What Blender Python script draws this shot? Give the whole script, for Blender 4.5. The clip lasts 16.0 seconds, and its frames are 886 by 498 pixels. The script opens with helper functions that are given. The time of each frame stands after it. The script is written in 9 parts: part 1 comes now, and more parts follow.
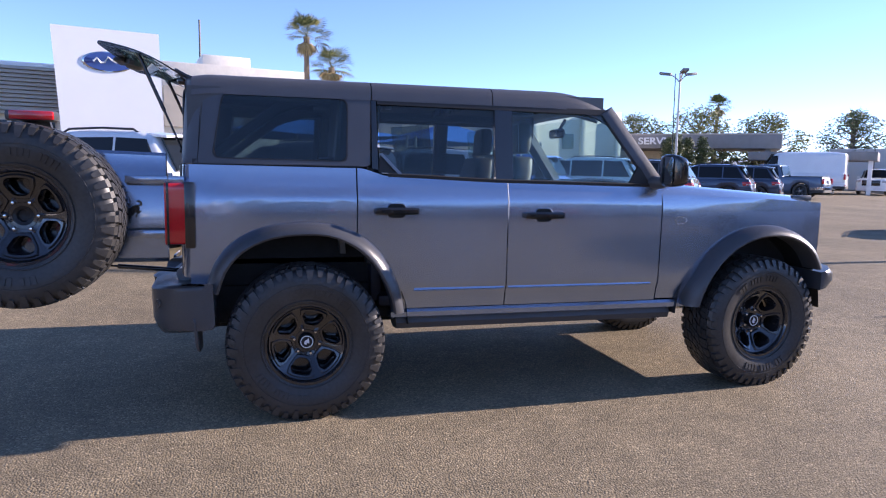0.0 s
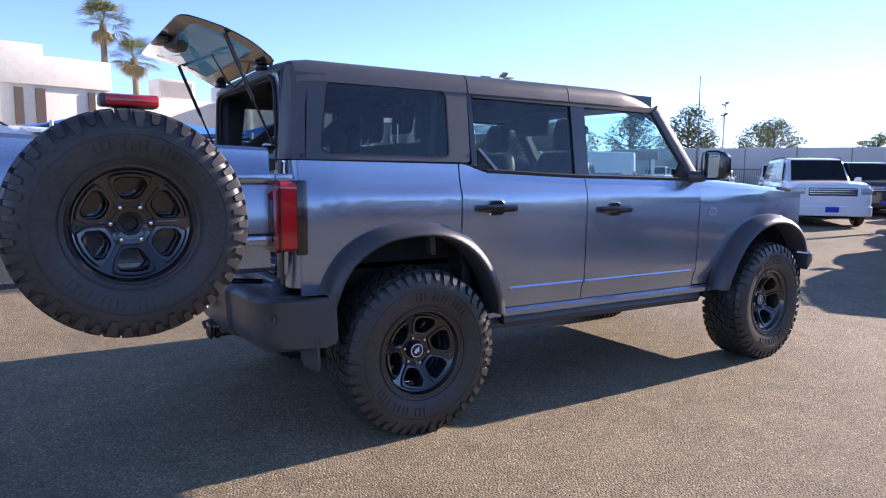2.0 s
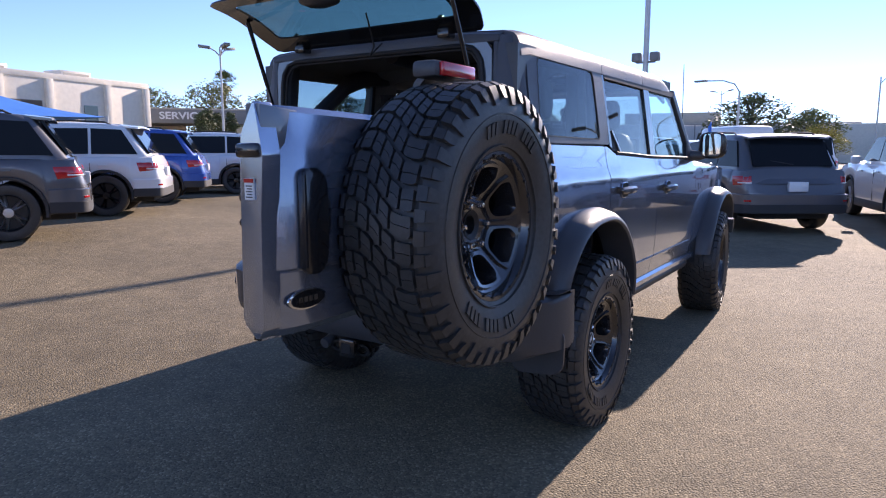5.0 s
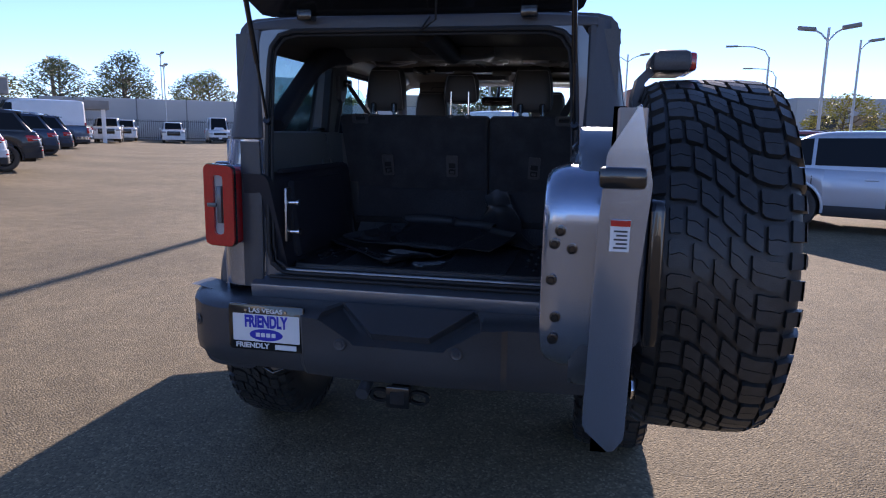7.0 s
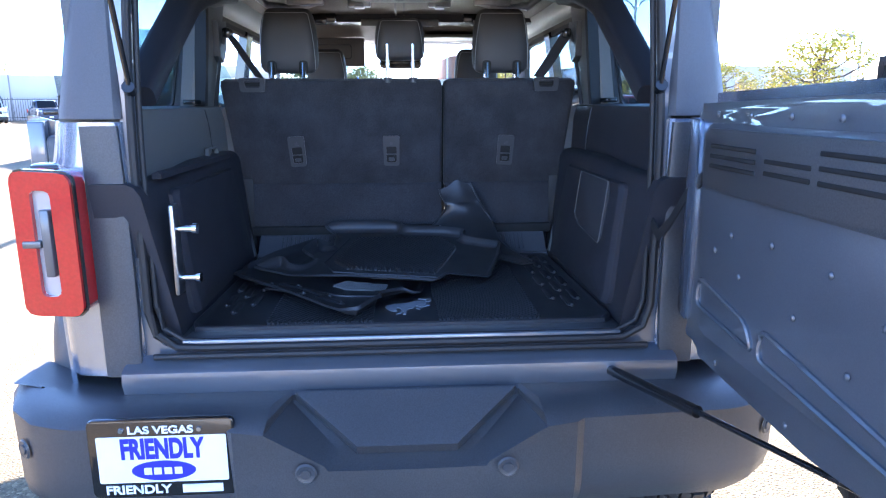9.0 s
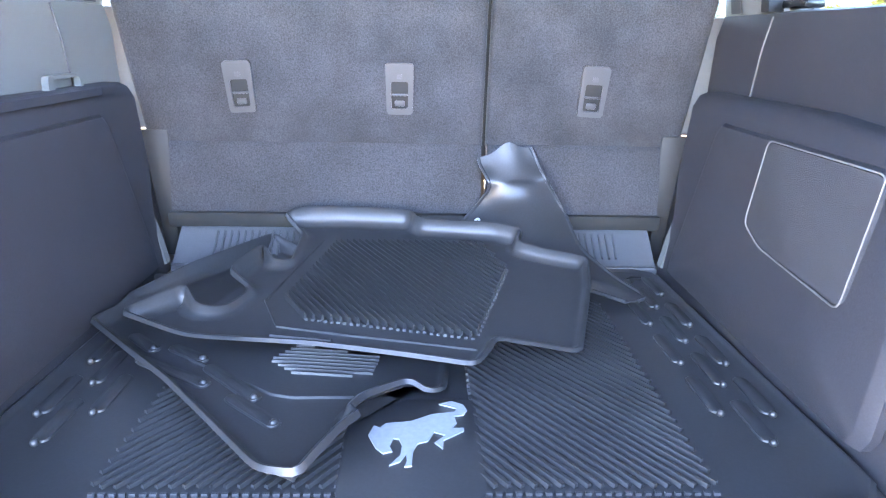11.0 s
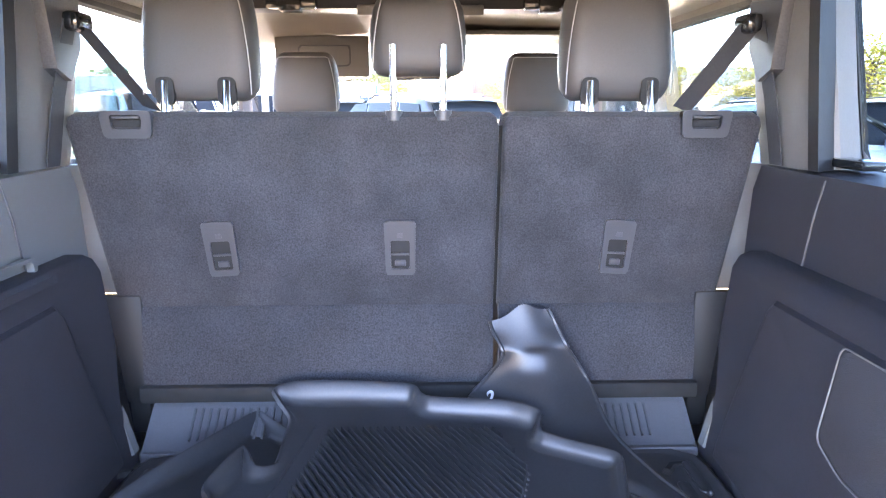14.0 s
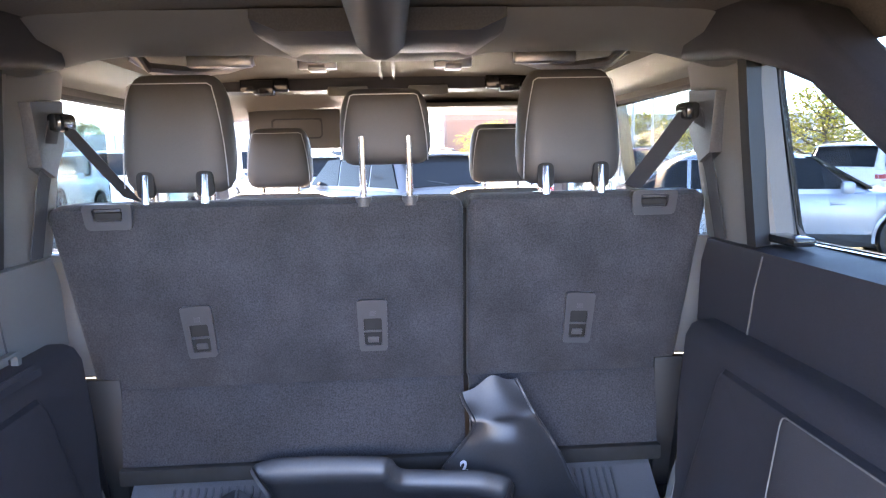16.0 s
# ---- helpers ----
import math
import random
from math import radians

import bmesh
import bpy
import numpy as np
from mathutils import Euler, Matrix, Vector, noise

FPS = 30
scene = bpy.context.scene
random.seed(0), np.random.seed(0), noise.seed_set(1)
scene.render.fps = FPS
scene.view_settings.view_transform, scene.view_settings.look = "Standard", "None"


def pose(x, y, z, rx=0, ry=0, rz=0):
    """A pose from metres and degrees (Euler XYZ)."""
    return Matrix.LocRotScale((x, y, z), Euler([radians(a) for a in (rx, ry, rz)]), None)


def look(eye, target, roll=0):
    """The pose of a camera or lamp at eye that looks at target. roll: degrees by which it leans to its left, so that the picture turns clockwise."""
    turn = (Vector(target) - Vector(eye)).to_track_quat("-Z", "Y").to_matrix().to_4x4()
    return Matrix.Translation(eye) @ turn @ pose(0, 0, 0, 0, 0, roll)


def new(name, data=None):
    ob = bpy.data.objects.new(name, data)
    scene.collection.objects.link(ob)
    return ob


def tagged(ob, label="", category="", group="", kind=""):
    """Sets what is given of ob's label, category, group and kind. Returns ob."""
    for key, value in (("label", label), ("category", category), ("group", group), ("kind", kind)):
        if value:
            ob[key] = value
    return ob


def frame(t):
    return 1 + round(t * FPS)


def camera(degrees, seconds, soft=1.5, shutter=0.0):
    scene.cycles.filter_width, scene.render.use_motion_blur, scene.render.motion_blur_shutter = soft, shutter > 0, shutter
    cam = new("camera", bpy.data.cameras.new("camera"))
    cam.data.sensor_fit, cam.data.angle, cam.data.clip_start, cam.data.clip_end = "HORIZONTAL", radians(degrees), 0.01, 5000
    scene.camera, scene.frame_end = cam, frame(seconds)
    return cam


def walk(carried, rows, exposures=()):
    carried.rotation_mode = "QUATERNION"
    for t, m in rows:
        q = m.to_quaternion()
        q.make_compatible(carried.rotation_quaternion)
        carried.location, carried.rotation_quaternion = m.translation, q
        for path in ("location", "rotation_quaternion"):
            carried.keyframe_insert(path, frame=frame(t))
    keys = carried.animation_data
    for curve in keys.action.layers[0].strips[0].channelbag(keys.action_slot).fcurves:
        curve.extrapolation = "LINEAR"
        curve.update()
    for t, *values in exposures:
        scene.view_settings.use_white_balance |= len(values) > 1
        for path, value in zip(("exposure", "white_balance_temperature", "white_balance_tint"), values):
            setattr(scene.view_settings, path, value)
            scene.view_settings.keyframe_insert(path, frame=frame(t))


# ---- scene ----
cam = camera(66.8, 16.0, soft=1.15)
PATH = [
    (0, (-0.225, -4.565, 1.384), (0.282, -2.644, 1.154), 1.0),
    (0.5, (-0.622, -4.432, 1.37), (0.02, -2.552, 1.136), 1.3),
    (1, (-0.939, -4.19, 1.37), (-0.168, -2.36, 1.132), 0.7),
    (1.5, (-1.315, -4.009, 1.345), (-0.388, -2.252, 1.118), 0.4),
    (2, (-1.665, -3.826, 1.342), (-0.633, -2.128, 1.119), 0.5),
    (2.5, (-1.98, -3.538, 1.357), (-0.835, -1.916, 1.119), 0.1),
    (3, (-2.365, -3.332, 1.346), (-1.097, -1.803, 1.113), -0.8),
    (3.5, (-2.624, -3.043, 1.345), (-1.26, -1.601, 1.101), -1.0),
    (4, (-2.805, -2.707, 1.365), (-1.329, -1.384, 1.095), -0.7),
    (4.2, (-2.895, -2.578, 1.36), (-1.386, -1.295, 1.088), -1.0),
    (6.3, (-3.309, -1.116, 1.431), (-1.452, -0.447, 1.104), 2.2),
    (6.5, (-3.264, -0.984, 1.442), (-1.389, -0.373, 1.106), 1.7),
    (7, (-3.165, -0.634, 1.44), (-1.234, -0.238, 1.097), 1.0),
    (7.5, (-3.019, -0.367, 1.442), (-1.062, -0.176, 1.077), 0.9),
    (8, (-2.738, -0.21, 1.444), (-0.778, -0.132, 1.053), 0.3),
    (8.5, (-2.488, -0.086, 1.436), (-0.536, -0.111, 1.0), -0.1),
    (9, (-2.221, 0.0, 1.435), (-0.27, -0.116, 1.012), -0.3),
    (9.2, (-2.097, -0.005, 1.427), (-0.144, -0.095, 1.002), -0.9),
    (11.3, (-1.115, -0.017, 1.372), (0.773, -0.05, 0.713), 1.3),
    (11.5, (-1.077, -0.021, 1.372), (0.799, -0.038, 0.677), 1.3),
    (12, (-1.017, -0.011, 1.383), (0.855, -0.071, 0.681), 1.4),
    (12.5, (-0.985, -0.014, 1.41), (0.903, -0.075, 0.754), 0.6),
    (13, (-0.968, -0.01, 1.45), (0.944, -0.059, 0.864), 0.2),
    (13.5, (-0.966, -0.012, 1.494), (0.97, -0.047, 0.994), -0.8),
    (14, (-0.971, -0.009, 1.539), (0.983, -0.062, 1.118), 0.0),
    (14.5, (-0.978, -0.012, 1.578), (0.993, -0.065, 1.246), -0.6),
    (15, (-0.988, -0.011, 1.6), (0.993, -0.051, 1.327), -1.2),
    (15.5, (-0.999, -0.01, 1.603), (0.984, -0.075, 1.346), -1.1),
    (16, (-1.031, -0.021, 1.608), (0.946, -0.148, 1.328), -1.3),
]
EXPOSURES = [(0.0, 1.20, 6600, 26), (2.0, 1.32, 6850, 25), (4.2, 1.08, 7000, 23), (6.3, 0.78, 6900, 30), (7.0, 0.80, 6800, 24), (8.0, 1.62, 6500, 16), (8.5, 2.80, 6500, 15), (9.2, 3.65, 7100, 18), (11.3, 6.45, 10200, 20), (12.5, 6.45, 10300, 20), (13.5, 6.10, 10200, 26), (14.5, 5.15, 9700, 26), (16.0, 4.85, 9800, 26)]
walk(cam, [(t, look(eye, target, roll)) for t, eye, target, roll in PATH], EXPOSURES)

# ---- light ----
SUN_EL, SUN_AZ = radians(21.0), radians(1.2)   # the low sun stands ahead of the car
sun_dir = Vector((math.cos(SUN_EL) * math.cos(SUN_AZ), math.cos(SUN_EL) * math.sin(SUN_AZ), math.sin(SUN_EL)))
world = bpy.data.worlds.new("sky")
scene.world = world
world.use_nodes = True
wn = world.node_tree
sky = wn.nodes.new("ShaderNodeTexSky")
sky.sky_type = "NISHITA"
sky.sun_disc = False
sky.altitude = 600.0
sky.sun_elevation = SUN_EL
sky.sun_rotation = radians(90.0) - SUN_AZ
sky.air_density, sky.dust_density, sky.ozone_density = 0.65, 0.0, 4.5
wn.links.new(sky.outputs[0], wn.nodes["Background"].inputs[0])
wn.nodes["Background"].inputs[1].default_value = 0.15
sun = new("sun", bpy.data.lights.new("sun", "SUN"))
sun.data.energy = 4.5
sun.data.angle = radians(0.55)
sun.data.color = (1.0, 0.93, 0.83)
sun.matrix_world = look(tuple(sun_dir * 50), (0, 0, 0))
scene.view_settings.exposure = 0.0


# ---- helpers for meshes ----
def link_mesh(name, bm, material, parent=None, label="", smooth=38.0):
    """One mesh object out of a bmesh, under its parent."""
    me = bpy.data.meshes.new(name)
    bmesh.ops.recalc_face_normals(bm, faces=bm.faces)
    bm.to_mesh(me)
    bm.free()
    me.materials.append(material)
    if smooth:
        me.polygons.foreach_set("use_smooth", [True] * len(me.polygons))
        me.set_sharp_from_angle(angle=radians(smooth))
    ob = new(name, me)
    if parent is not None:
        ob.parent = parent
    if label:
        ob["label"] = label
    return ob


def part(name, bm, material, parent, label="", smooth=38.0):
    return link_mesh(name, bm, material, parent, label, smooth)


def thing(name, label, category, group="", kind=""):
    return tagged(new(name), label, category, group, kind)


def box_into(bm, x0, y0, z0, x1, y1, z1, bevel=0.0, m=None, segs=2):
    r = bmesh.ops.create_cube(bm, size=1.0)
    vs = r["verts"]
    for v in vs:
        v.co = Vector(((x0 + x1) / 2 + v.co.x * (x1 - x0), (y0 + y1) / 2 + v.co.y * (y1 - y0), (z0 + z1) / 2 + v.co.z * (z1 - z0)))
    if bevel:
        es = list({e for v in vs for e in v.link_edges})
        r = bmesh.ops.bevel(bm, geom=es, offset=bevel, segments=segs, profile=0.5, affect="EDGES")
        vs = list({v for f in r["faces"] for v in f.verts} | {v for v in vs if v.is_valid})
    if m is not None:
        bmesh.ops.transform(bm, matrix=m, verts=[v for v in vs if v.is_valid])
    return bm


def box(x0, y0, z0, x1, y1, z1, bevel=0.0, m=None, segs=2):
    return box_into(bmesh.new(), x0, y0, z0, x1, y1, z1, bevel, m, segs)


def cyl_into(bm, p, q, r0, r1=None, seg=16, caps=True):
    """A cylinder or cone from p to q."""
    p, q = Vector(p), Vector(q)
    r1 = r0 if r1 is None else r1
    turn = (q - p).to_track_quat("Z", "Y").to_matrix().to_4x4()
    bmesh.ops.create_cone(bm, cap_ends=caps, segments=seg, radius1=r0, radius2=r1, depth=(q - p).length,
                          matrix=Matrix.Translation((p + q) / 2) @ turn)
    return bm


def cyl(p, q, r0, r1=None, seg=16, caps=True):
    return cyl_into(bmesh.new(), p, q, r0, r1, seg, caps)


def lathe_into(bm, profile, seg=32, m=None, close=False):
    """Turns (radius, height) rows round z."""
    rings = []
    for r, h in profile:
        rings.append([bm.verts.new((r * math.cos(2 * math.pi * k / seg), r * math.sin(2 * math.pi * k / seg), h)) for k in range(seg)])
    pairs = list(zip(rings, rings[1:])) + ([(rings[-1], rings[0])] if close else [])
    for a, b in pairs:
        for k in range(seg):
            bm.faces.new((a[k], a[(k + 1) % seg], b[(k + 1) % seg], b[k]))
    if m is not None:
        bmesh.ops.transform(bm, matrix=m, verts=[v for ring in rings for v in ring])
    return bm


def loft_into(bm, sections, cap=True, closed=True):
    """Skins rows of equally many points."""
    rings = [[bm.verts.new(p) for p in s] for s in sections]
    n = len(rings[0])
    for a, b in zip(rings, rings[1:]):
        for k in range(n if closed else n - 1):
            try:
                bm.faces.new((a[k], a[(k + 1) % n], b[(k + 1) % n], b[k]))
            except ValueError:
                pass
    if cap and closed:
        bm.faces.new(rings[0])
        bm.faces.new(rings[-1][::-1])
    return rings


def loft(sections, cap=True, closed=True):
    bm = bmesh.new()
    loft_into(bm, sections, cap, closed)
    return bm


def tube_into(bm, points, r, seg=10):
    """A round tube along points."""
    pts = [Vector(p) for p in points]
    rings = []
    for i, p in enumerate(pts):
        d = (pts[min(i + 1, len(pts) - 1)] - pts[max(i - 1, 0)]).normalized()
        q = d.to_track_quat("Z", "Y")
        rr = r[i] if isinstance(r, (list, tuple)) else r
        rings.append([tuple(p + q @ Vector((rr * math.cos(2 * math.pi * k / seg), rr * math.sin(2 * math.pi * k / seg), 0))) for k in range(seg)])
    # keep rings from twisting
    out = [rings[0]]
    for ring in rings[1:]:
        prev = Vector(out[-1][0])
        k = min(range(seg), key=lambda j: (Vector(ring[j]) - prev).length)
        out.append(ring[k:] + ring[:k])
    loft_into(bm, out)
    return bm


def tube(points, r, seg=10):
    return tube_into(bmesh.new(), points, r, seg)


def rounded(pts, r, n=4):
    """Rounds the corners of a closed 2D outline."""
    out = []
    k = len(pts)
    for i in range(k):
        p, a, b = Vector(pts[i]), Vector(pts[i - 1]), Vector(pts[(i + 1) % k])
        rr = r[i] if isinstance(r, (list, tuple)) else r
        da, db = (a - p), (b - p)
        rr = min(rr, da.length * 0.49, db.length * 0.49)
        p0, p1 = p + da.normalized() * rr, p + db.normalized() * rr
        for j in range(n + 1):
            t = j / n
            out.append(tuple((1 - t) ** 2 * p0 + 2 * t * (1 - t) * p + t * t * p1))
    return out


def resample(pts, n):
    """A closed outline as n evenly spaced points."""
    ps = [Vector(p) for p in pts]
    ps.append(ps[0])
    cum = [0.0]
    for a, b in zip(ps, ps[1:]):
        cum.append(cum[-1] + (b - a).length)
    out, i = [], 0
    for k in range(n):
        d = cum[-1] * k / n
        while cum[i + 1] < d:
            i += 1
        t = (d - cum[i]) / max(cum[i + 1] - cum[i], 1e-9)
        out.append(ps[i].lerp(ps[i + 1], t))
    return out


def prism_into(bm, pts, place, depth, bevel=0.0):
    """A flat outline made thick. place(u, v, w) gives the point; w runs from 0 to depth."""
    a = [bm.verts.new(place(u, v, 0.0)) for u, v in pts]
    b = [bm.verts.new(place(u, v, depth)) for u, v in pts]
    f0, f1 = bm.faces.new(a), bm.faces.new(b[::-1])
    n = len(pts)
    for k in range(n):
        bm.faces.new((a[k], a[(k + 1) % n], b[(k + 1) % n], b[k]))
    if bevel:
        es = list(f0.edges) + list(f1.edges)
        bmesh.ops.bevel(bm, geom=es, offset=bevel, segments=2, profile=0.5, affect="EDGES")
    return bm


def prism(pts, place, depth, bevel=0.0):
    return prism_into(bmesh.new(), pts, place, depth, bevel)


def thicken(bm, d):
    """Gives an open sheet a thickness d against its normals."""
    bmesh.ops.recalc_face_normals(bm, faces=bm.faces)
    bmesh.ops.solidify(bm, geom=list(bm.faces), thickness=d)
    return bm


def strip_panel(xs, bottom, top, place, nz=8, thick=0.012):
    """A curved panel: columns over xs from bottom(x) to top(x); place(x, z) gives the point. Thickened to the inside."""
    bm = bmesh.new()
    cols = []
    for x in xs:
        b, t = bottom(x), top(x)
        cols.append([(x, b + (t - b) * k / nz) for k in range(nz + 1)])
    outer = [[bm.verts.new(place(x, z, 0.0)) for x, z in c] for c in cols]
    inner = [[bm.verts.new(place(x, z, thick)) for x, z in c] for c in cols]
    for grid in (outer, inner):
        for a, b in zip(grid, grid[1:]):
            for k in range(nz):
                bm.faces.new((a[k], b[k], b[k + 1], a[k + 1]))
    for i in range(len(xs) - 1):
        for k in (0, nz):
            bm.faces.new((outer[i][k], outer[i + 1][k], inner[i + 1][k], inner[i][k]))
    for i in (0, -1):
        for k in range(nz):
            bm.faces.new((outer[i][k], outer[i][k + 1], inner[i][k + 1], inner[i][k]))
    return bm


def ring_panel(outer, inner, place, rows=3, n=64, thick=0.015):
    """A sheet with a hole: between two outlines of (u, v), made thick."""
    a, b = resample(outer, n), resample(inner, n)
    k = min(range(n), key=lambda j: sum((a[i] - b[(i + j) % n]).length for i in range(0, n, 4)))
    b = b[k:] + b[:k]
    bm = bmesh.new()
    skins = []
    for d in (0.0, thick):
        grid = []
        for r in range(rows + 1):
            t = r / rows
            grid.append([bm.verts.new(place(*a[i].lerp(b[i], t), d)) for i in range(n)])
        skins.append(grid)
        for g, h in zip(grid, grid[1:]):
            for i in range(n):
                bm.faces.new((g[i], g[(i + 1) % n], h[(i + 1) % n], h[i]))
    for r in (0, rows):
        for i in range(n):
            bm.faces.new((skins[0][r][i], skins[0][r][(i + 1) % n], skins[1][r][(i + 1) % n], skins[1][r][i]))
    return bm


def span(a, b, n):
    return [a + (b - a) * i / n for i in range(n + 1)]


def text_mesh(words, size, bold=0.0, depth=0.001):
    """Writing as a mesh in the built-in font, centred, in the xy plane."""
    cu = bpy.data.curves.new("writing", "FONT")
    cu.body, cu.size, cu.align_x, cu.align_y, cu.extrude, cu.offset = words, size, "CENTER", "CENTER", depth, bold
    ob = bpy.data.objects.new("writing", cu)
    scene.collection.objects.link(ob)
    me = bpy.data.meshes.new_from_object(ob.evaluated_get(bpy.context.evaluated_depsgraph_get()))
    bpy.data.objects.remove(ob)
    bpy.data.curves.remove(cu)
    bm = bmesh.new()
    bm.from_mesh(me)
    bpy.data.meshes.remove(me)
    return bm


# ---- materials ----
def material(name, colour, rough=0.5, metal=0.0, spots=0.0, scale=40.0, bump=0.0, bump_scale=200.0, coat=0.0, spec=0.5, wear=0.0, wear_scale=3.0, sheen=0.0, distance=0.002):
    """A principled material with fine and broad variation of its colour and roughness, and a fine relief."""
    m = bpy.data.materials.new(name)
    m.use_nodes = True
    nt, b = m.node_tree, m.node_tree.nodes["Principled BSDF"]
    b.inputs["Base Color"].default_value = (*colour, 1)
    b.inputs["Roughness"].default_value = rough
    b.inputs["Metallic"].default_value = metal
    b.inputs["Coat Weight"].default_value = coat
    b.inputs["Coat Roughness"].default_value = 0.03
    b.inputs["Specular IOR Level"].default_value = spec
    b.inputs["Sheen Weight"].default_value = sheen
    tc = nt.nodes.new("ShaderNodeTexCoord")
    last = None
    for amount, sc, detail in ((spots, scale, 6.0), (wear, wear_scale, 4.0)):
        if not amount:
            continue
        nz = nt.nodes.new("ShaderNodeTexNoise")
        nz.inputs["Scale"].default_value = sc
        nz.inputs["Detail"].default_value = detail
        nt.links.new(tc.outputs["Object"], nz.inputs["Vector"])
        mr = nt.nodes.new("ShaderNodeMapRange")
        mr.inputs["From Min"].default_value, mr.inputs["From Max"].default_value = 0.3, 0.7
        mr.inputs["To Min"].default_value, mr.inputs["To Max"].default_value = 1 - amount, 1 + amount
        nt.links.new(nz.outputs["Fac"], mr.inputs["Value"])
        mx = nt.nodes.new("ShaderNodeMix")
        mx.data_type, mx.blend_type = "RGBA", "MULTIPLY"
        mx.inputs["Factor"].default_value = 1.0
        if last is None:
            mx.inputs["A"].default_value = (*colour, 1)
        else:
            nt.links.new(last, mx.inputs["A"])
        nt.links.new(mr.outputs["Result"], mx.inputs["B"])
        last = mx.outputs["Result"]
        if sc == wear_scale:
            rr = nt.nodes.new("ShaderNodeMapRange")
            rr.inputs["From Min"].default_value, rr.inputs["From Max"].default_value = 0.3, 0.7
            rr.inputs["To Min"].default_value, rr.inputs["To Max"].default_value = rough * 0.85, min(1.0, rough * 1.15)
            nt.links.new(nz.outputs["Fac"], rr.inputs["Value"])
            nt.links.new(rr.outputs["Result"], b.inputs["Roughness"])
    if last is not None:
        nt.links.new(last, b.inputs["Base Color"])
    if bump:
        nz = nt.nodes.new("ShaderNodeTexNoise")
        nz.inputs["Scale"].default_value = bump_scale
        nz.inputs["Detail"].default_value = 3.0
        nt.links.new(tc.outputs["Object"], nz.inputs["Vector"])
        bp = nt.nodes.new("ShaderNodeBump")
        bp.inputs["Strength"].default_value = bump
        bp.inputs["Distance"].default_value = distance
        nt.links.new(nz.outputs["Fac"], bp.inputs["Height"])
        nt.links.new(bp.outputs["Normal"], b.inputs["Normal"])
    return m


def paint(name, colour, metal=0.0, rough=0.4):
    return material(name, colour, rough, metal, spots=0.05, scale=900.0, wear=0.03, wear_scale=2.0, coat=1.0)


def glass(name, tint, rough=0.0, mixed=0.0):
    """A thin pane: part clear, part mirror, by the angle."""
    m = bpy.data.materials.new(name)
    m.use_nodes = True
    nt = m.node_tree
    nt.nodes.remove(nt.nodes["Principled BSDF"])
    tr = nt.nodes.new("ShaderNodeBsdfTransparent")
    tr.inputs["Color"].default_value = (*tint, 1)
    gl = nt.nodes.new("ShaderNodeBsdfGlossy")
    gl.inputs["Roughness"].default_value = rough
    lw = nt.nodes.new("ShaderNodeLayerWeight")
    lw.inputs["Blend"].default_value = 0.5
    pw = nt.nodes.new("ShaderNodeMath")
    pw.operation = "POWER"
    pw.inputs[1].default_value = 5.0
    fr = nt.nodes.new("ShaderNodeMath")
    fr.operation = "MULTIPLY_ADD"
    fr.inputs[1].default_value, fr.inputs[2].default_value = 0.85, 0.045
    nt.links.new(lw.outputs["Facing"], pw.inputs[0])
    nt.links.new(pw.outputs[0], fr.inputs[0])
    mx = nt.nodes.new("ShaderNodeMixShader")
    nt.links.new(fr.outputs[0], mx.inputs[0])
    nt.links.new(tr.outputs[0], mx.inputs[1])
    nt.links.new(gl.outputs[0], mx.inputs[2])
    nt.links.new(mx.outputs[0], nt.nodes["Material Output"].inputs["Surface"])
    return m


